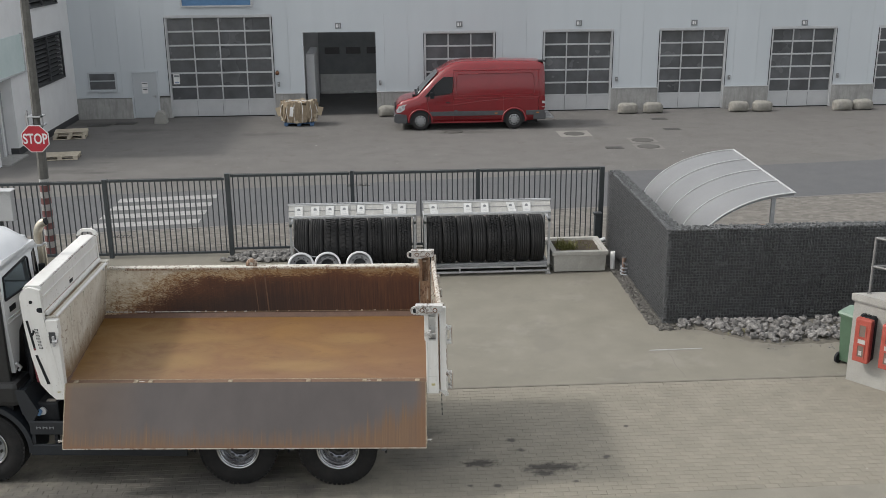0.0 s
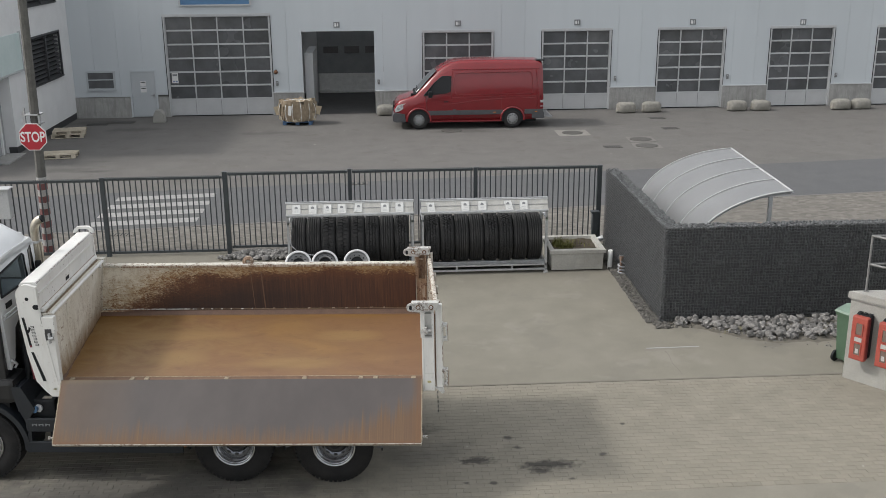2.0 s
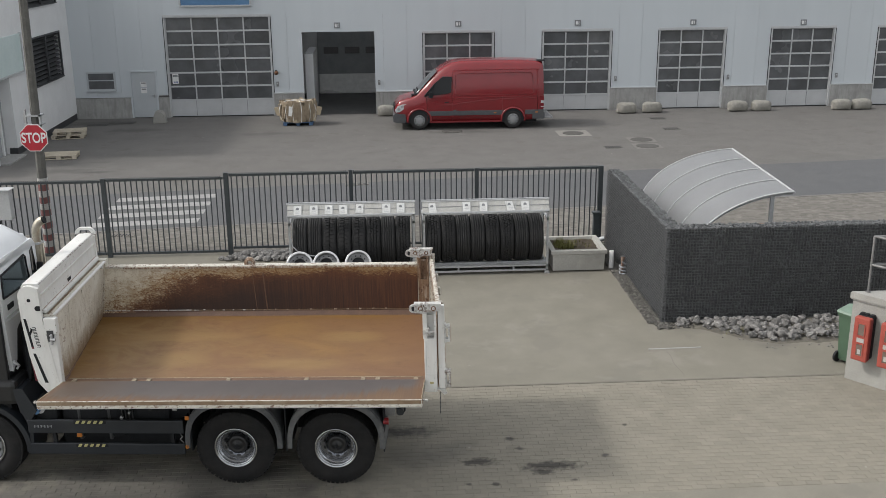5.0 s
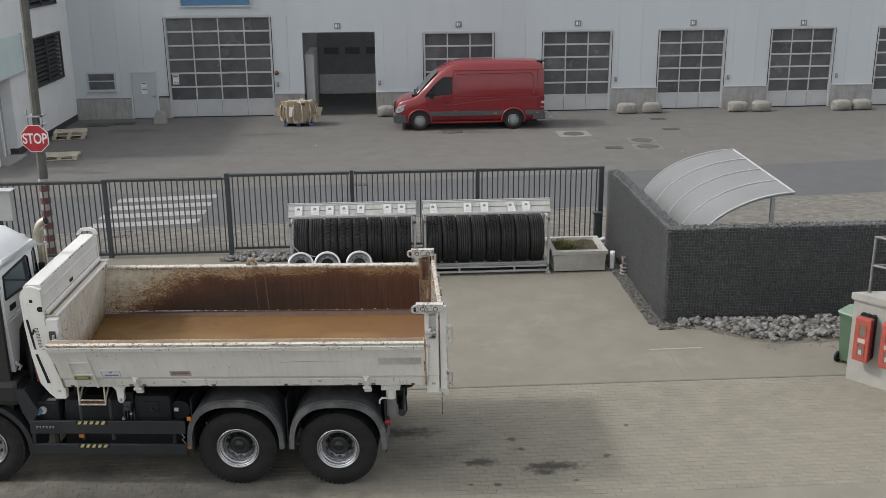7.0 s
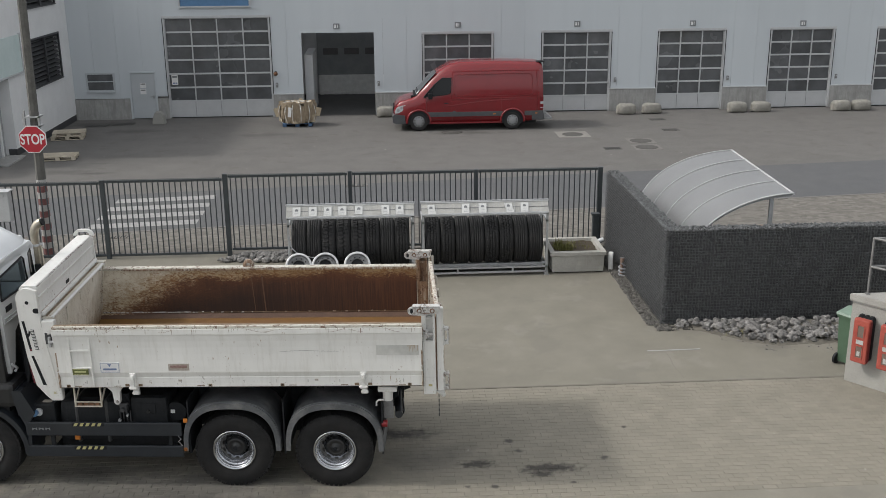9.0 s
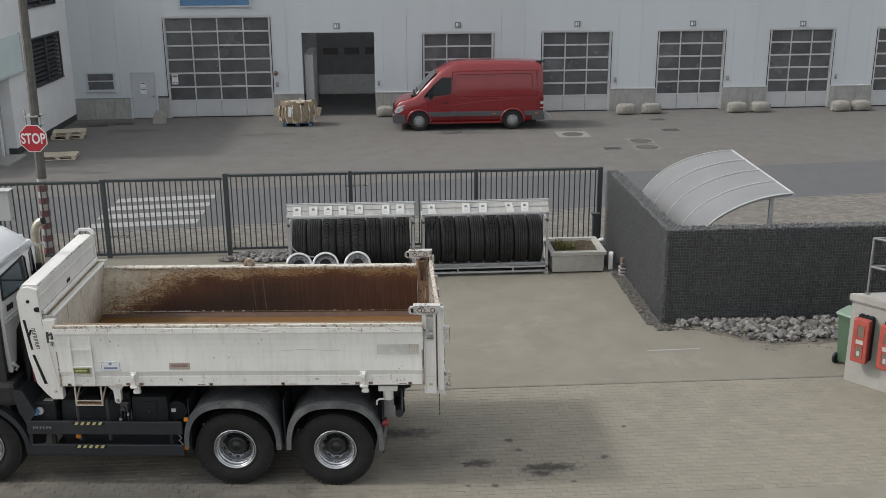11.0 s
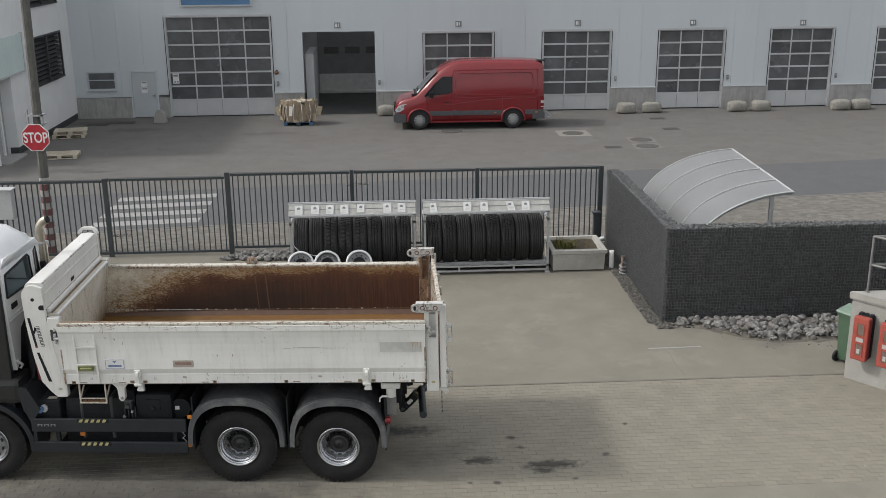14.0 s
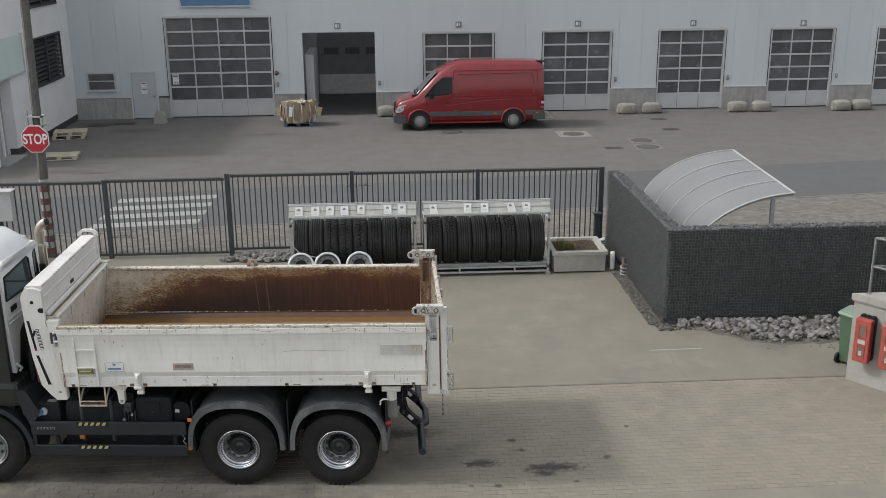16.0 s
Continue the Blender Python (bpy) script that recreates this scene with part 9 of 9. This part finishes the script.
for x, y in ((11.6, 41.9), (11.5, 39.5), (8.4, 36.05)):
    dg = thing("drain_grate", pose(x, y, -0.012), "rectangular cast-iron drain cover in the asphalt", "drain cover", "drain covers")
    part("frame", Mesh().box(-0.32, 0.32, -0.2, 0.2, 0.0, 0.01), "manhole", dg)
    for i in range(7):
        part("slot", Mesh().box(-0.27 + i * 0.08, -0.24 + i * 0.08, -0.15, 0.15, 0.01, 0.013), "black", dg)
for x, y in ((-11.75, 42.75), (-10.75, 43.1)):
    mt = thing("light_shaft_grate", pose(x, y, -0.008), "dark steel grate set in the asphalt beside the wall", "drain cover", "wall grates")
    part("frame", Mesh().box(-0.42, 0.42, -0.3, 0.3, 0.0, 0.01), "manhole", mt)
    for i in range(8):
        part("grate_bar", Mesh().box(-0.39 + i * 0.1, -0.34 + i * 0.1, -0.26, 0.26, 0.01, 0.014), "hub_black", mt)
gt = thing("gully_grate", pose(-6.75, 25.78, -0.005), "dark gully grate among the cobbles", "drain cover")
part("frame", Mesh().box(-0.3, 0.3, -0.12, 0.12, 0.0, 0.03), "cobble", gt)
for i in range(6):
    part("slot", Mesh().prism([(-0.27 + i * 0.08, -0.1), (-0.235 + i * 0.08, -0.1), (-0.215 + i * 0.08, 0.1), (-0.25 + i * 0.08, 0.1)], 0.03, 0.033, "z"), "black", gt)
gy = thing("kerb_gully", pose(-0.81, 31.02, -0.002, 0, 0, 6), "dark iron gully inlet beside the road", "drain cover")
part("frame", Mesh().box(-0.36, 0.36, -0.14, 0.14, 0.0, 0.02), "patch_concrete", gy)
for i in range(4):
    part("slot", Mesh().box(-0.32 + i * 0.17, -0.21 + i * 0.17, -0.1, 0.1, 0.02, 0.024), "hub_black", gy)
jt = Mesh()
for i in range(8):
    a, b = i / 8, (i + 1) / 8
    w = 0.004
    jt.add([(5.15 + 0.02 * math.sin(a * 9) - w, 17.16 - 1.1 * a, 0.004), (5.15 + 0.02 * math.sin(a * 9) + w, 17.16 - 1.1 * a, 0.004), (5.15 + 0.02 * math.sin(b * 9) + w, 17.16 - 1.1 * b, 0.004), (5.15 + 0.02 * math.sin(b * 9) - w, 17.16 - 1.1 * b, 0.004)], [(0, 1, 2, 3)])
tagged(part("slab_crack", jt, "joint"), "hairline crack across the concrete slab", "crack", kind="structure")
ln = part("slab_marking", quad_sheet(4.84, 5.84, 17.18, 17.22, 0.006, 0.02, 0.006), "white_paint")
tagged(ln, "short worn white line painted on concrete", "road marking")

# ---------------------------------------------------------------- block paving
def paver_mesh(l, w, h=0.05, c=0.003):
    a, b = l / 2, w / 2
    lo = [(-a, -b, -h), (a, -b, -h), (a, b, -h), (-a, b, -h)]
    mi = [(-a, -b, -c), (a, -b, -c), (a, b, -c), (-a, b, -c)]
    up = [(-a + c, -b + c, 0), (a - c, -b + c, 0), (a - c, b - c, 0), (-a + c, b - c, 0)]
    q = lambda j: [(j * 4 + i, j * 4 + (i + 1) % 4, j * 4 + 4 + (i + 1) % 4, j * 4 + 4 + i) for i in range(4)]
    return lo + mi + up, q(0) + q(1) + [(8, 9, 10, 11)]


def paving():
    rng = random.Random(21)
    pv = tagged(new("block_paving"), "grey-beige concrete block paving in running bond", "paving", kind="structure")
    L, D, G = 0.203, 0.111, 0.003
    vs, fs = paver_mesh(L - G, D - G)
    single = Mesh().add(vs, fs).data("paver", "paver_part")
    rest = Mesh()
    made = 0
    y, row = 15.842, 0
    while y > 11.9:
        x = -9.0 + (L / 2 if row % 2 else 0)
        while x < 10.5:
            if y > 12.2 + 0.02 * x - 0.06:
                z = rng.uniform(-0.0015, 0.001)
                near = y < 13.6 and 1.2 < x < 7.0
                if near and made < 300:
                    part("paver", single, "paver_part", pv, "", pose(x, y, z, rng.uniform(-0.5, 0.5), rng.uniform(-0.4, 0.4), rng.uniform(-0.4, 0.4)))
                    made += 1
                else:
                    m = pose(x, y, z, rng.uniform(-0.5, 0.5), rng.uniform(-0.4, 0.4), rng.uniform(-0.4, 0.4))
                    rest.add([m @ Vector(p) for p in vs], fs)
            x += L
        y -= D
        row += 1
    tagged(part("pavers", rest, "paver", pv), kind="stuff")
    part("edge_joint", Mesh().box(-9, 25, 15.9, 15.945, -0.02, 0.004), "joint", pv)


paving()


def setts():
    rng = random.Random(31)
    vs, fs = paver_mesh(1.0, 1.0, 0.05, 0.05)
    cv = tagged(new("cobbled_strip"), "uneven grey cobbles between the road and the fence", "paving", kind="structure")
    me = Mesh()
    y = 24.16
    while y < 29.2:
        d = rng.uniform(0.1, 0.125)
        x = -12.0 + rng.random() * 0.1
        while x < 17.0:
            l = rng.uniform(0.13, 0.2)
            yy = y
            if yy < 26.98 + SK * x - 0.05 and not (5.5 < x < 6.4 and yy < 23.9) and (x < 5.6 or yy > 24.1):
                z = 0.014 + rng.uniform(-0.004, 0.004)
                me.add([(x + l / 2 + p[0] * l * 0.985, yy + d / 2 + p[1] * d * 0.97, z + p[2] * 0.05) for p in vs], fs)
            x += l
        y += d
    tagged(part("setts", me, "cobble", cv), kind="stuff")
    k = Mesh()
    for i in range(29):
        x = -12.0 + i
        k.add([(x + a * 0.99, 26.98 + SK * (x + a * 0.99) + b, z) for z in (-0.03, 0.022) for a, b in ((0, -0.06), (1, -0.06), (1, 0.04), (0, 0.04))], [(0, 3, 2, 1), (4, 5, 6, 7), (0, 1, 5, 4), (1, 2, 6, 5), (2, 3, 7, 6), (3, 0, 4, 7)])
    part("kerb", k, "patch_concrete", cv)


setts()


# ---------------------------------------------------------------- movement
def motions():
    swing = ((0.0, 155.5), (1.5, 154.5), (1.8, 149.0), (2.1, 137.0), (2.5, 127.2), (3.0, 118.7), (3.5, 111.2), (4.0, 102.2), (4.2, 98.4), (5.0, 82.0), (5.7, 66.5),
             (6.3, 51.0), (6.5, 44.3), (6.8, 34.2), (7.0, 26.7), (7.2, 17.9), (7.4, 7.0), (7.5, 2.4), (7.65, 0.0), (11.0, 0.0), (16.0, 0.0))
    walk(board, [(t, LEANBED @ pose(0, -0.02, HZ) @ pose(0, 0, 0, a)) for t, a in swing])
    # cross tube of the rear guard: seconds, place along the lorry, height
    path = ((0.0, 0.9, 1.09), (12.6, 0.9, 1.09), (12.8, 0.93, 1.087), (13.0, 0.992, 1.084), (13.5, 1.109, 1.08), (14.0, 1.195, 1.034), (14.5, 1.25, 0.931), (15.0, 1.278, 0.81), (15.5, 1.245, 0.661), (16.0, 1.165, 0.512))
    walk(rear_bar, [(t, pose(x - 1.17 * GUARD_SKEW, 1.22, z, 0, 0, math.degrees(GUARD_SKEW))) for t, x, z in path])
    for arm, (b, px) in zip(guard_arms, ARMS):
        walk(arm, [(t, pose(px, b, PIVZ, 0, -math.degrees(math.atan2(z - PIVZ, x - (b - 0.05) * GUARD_SKEW - px)), 0)) for t, x, z in path])


motions()
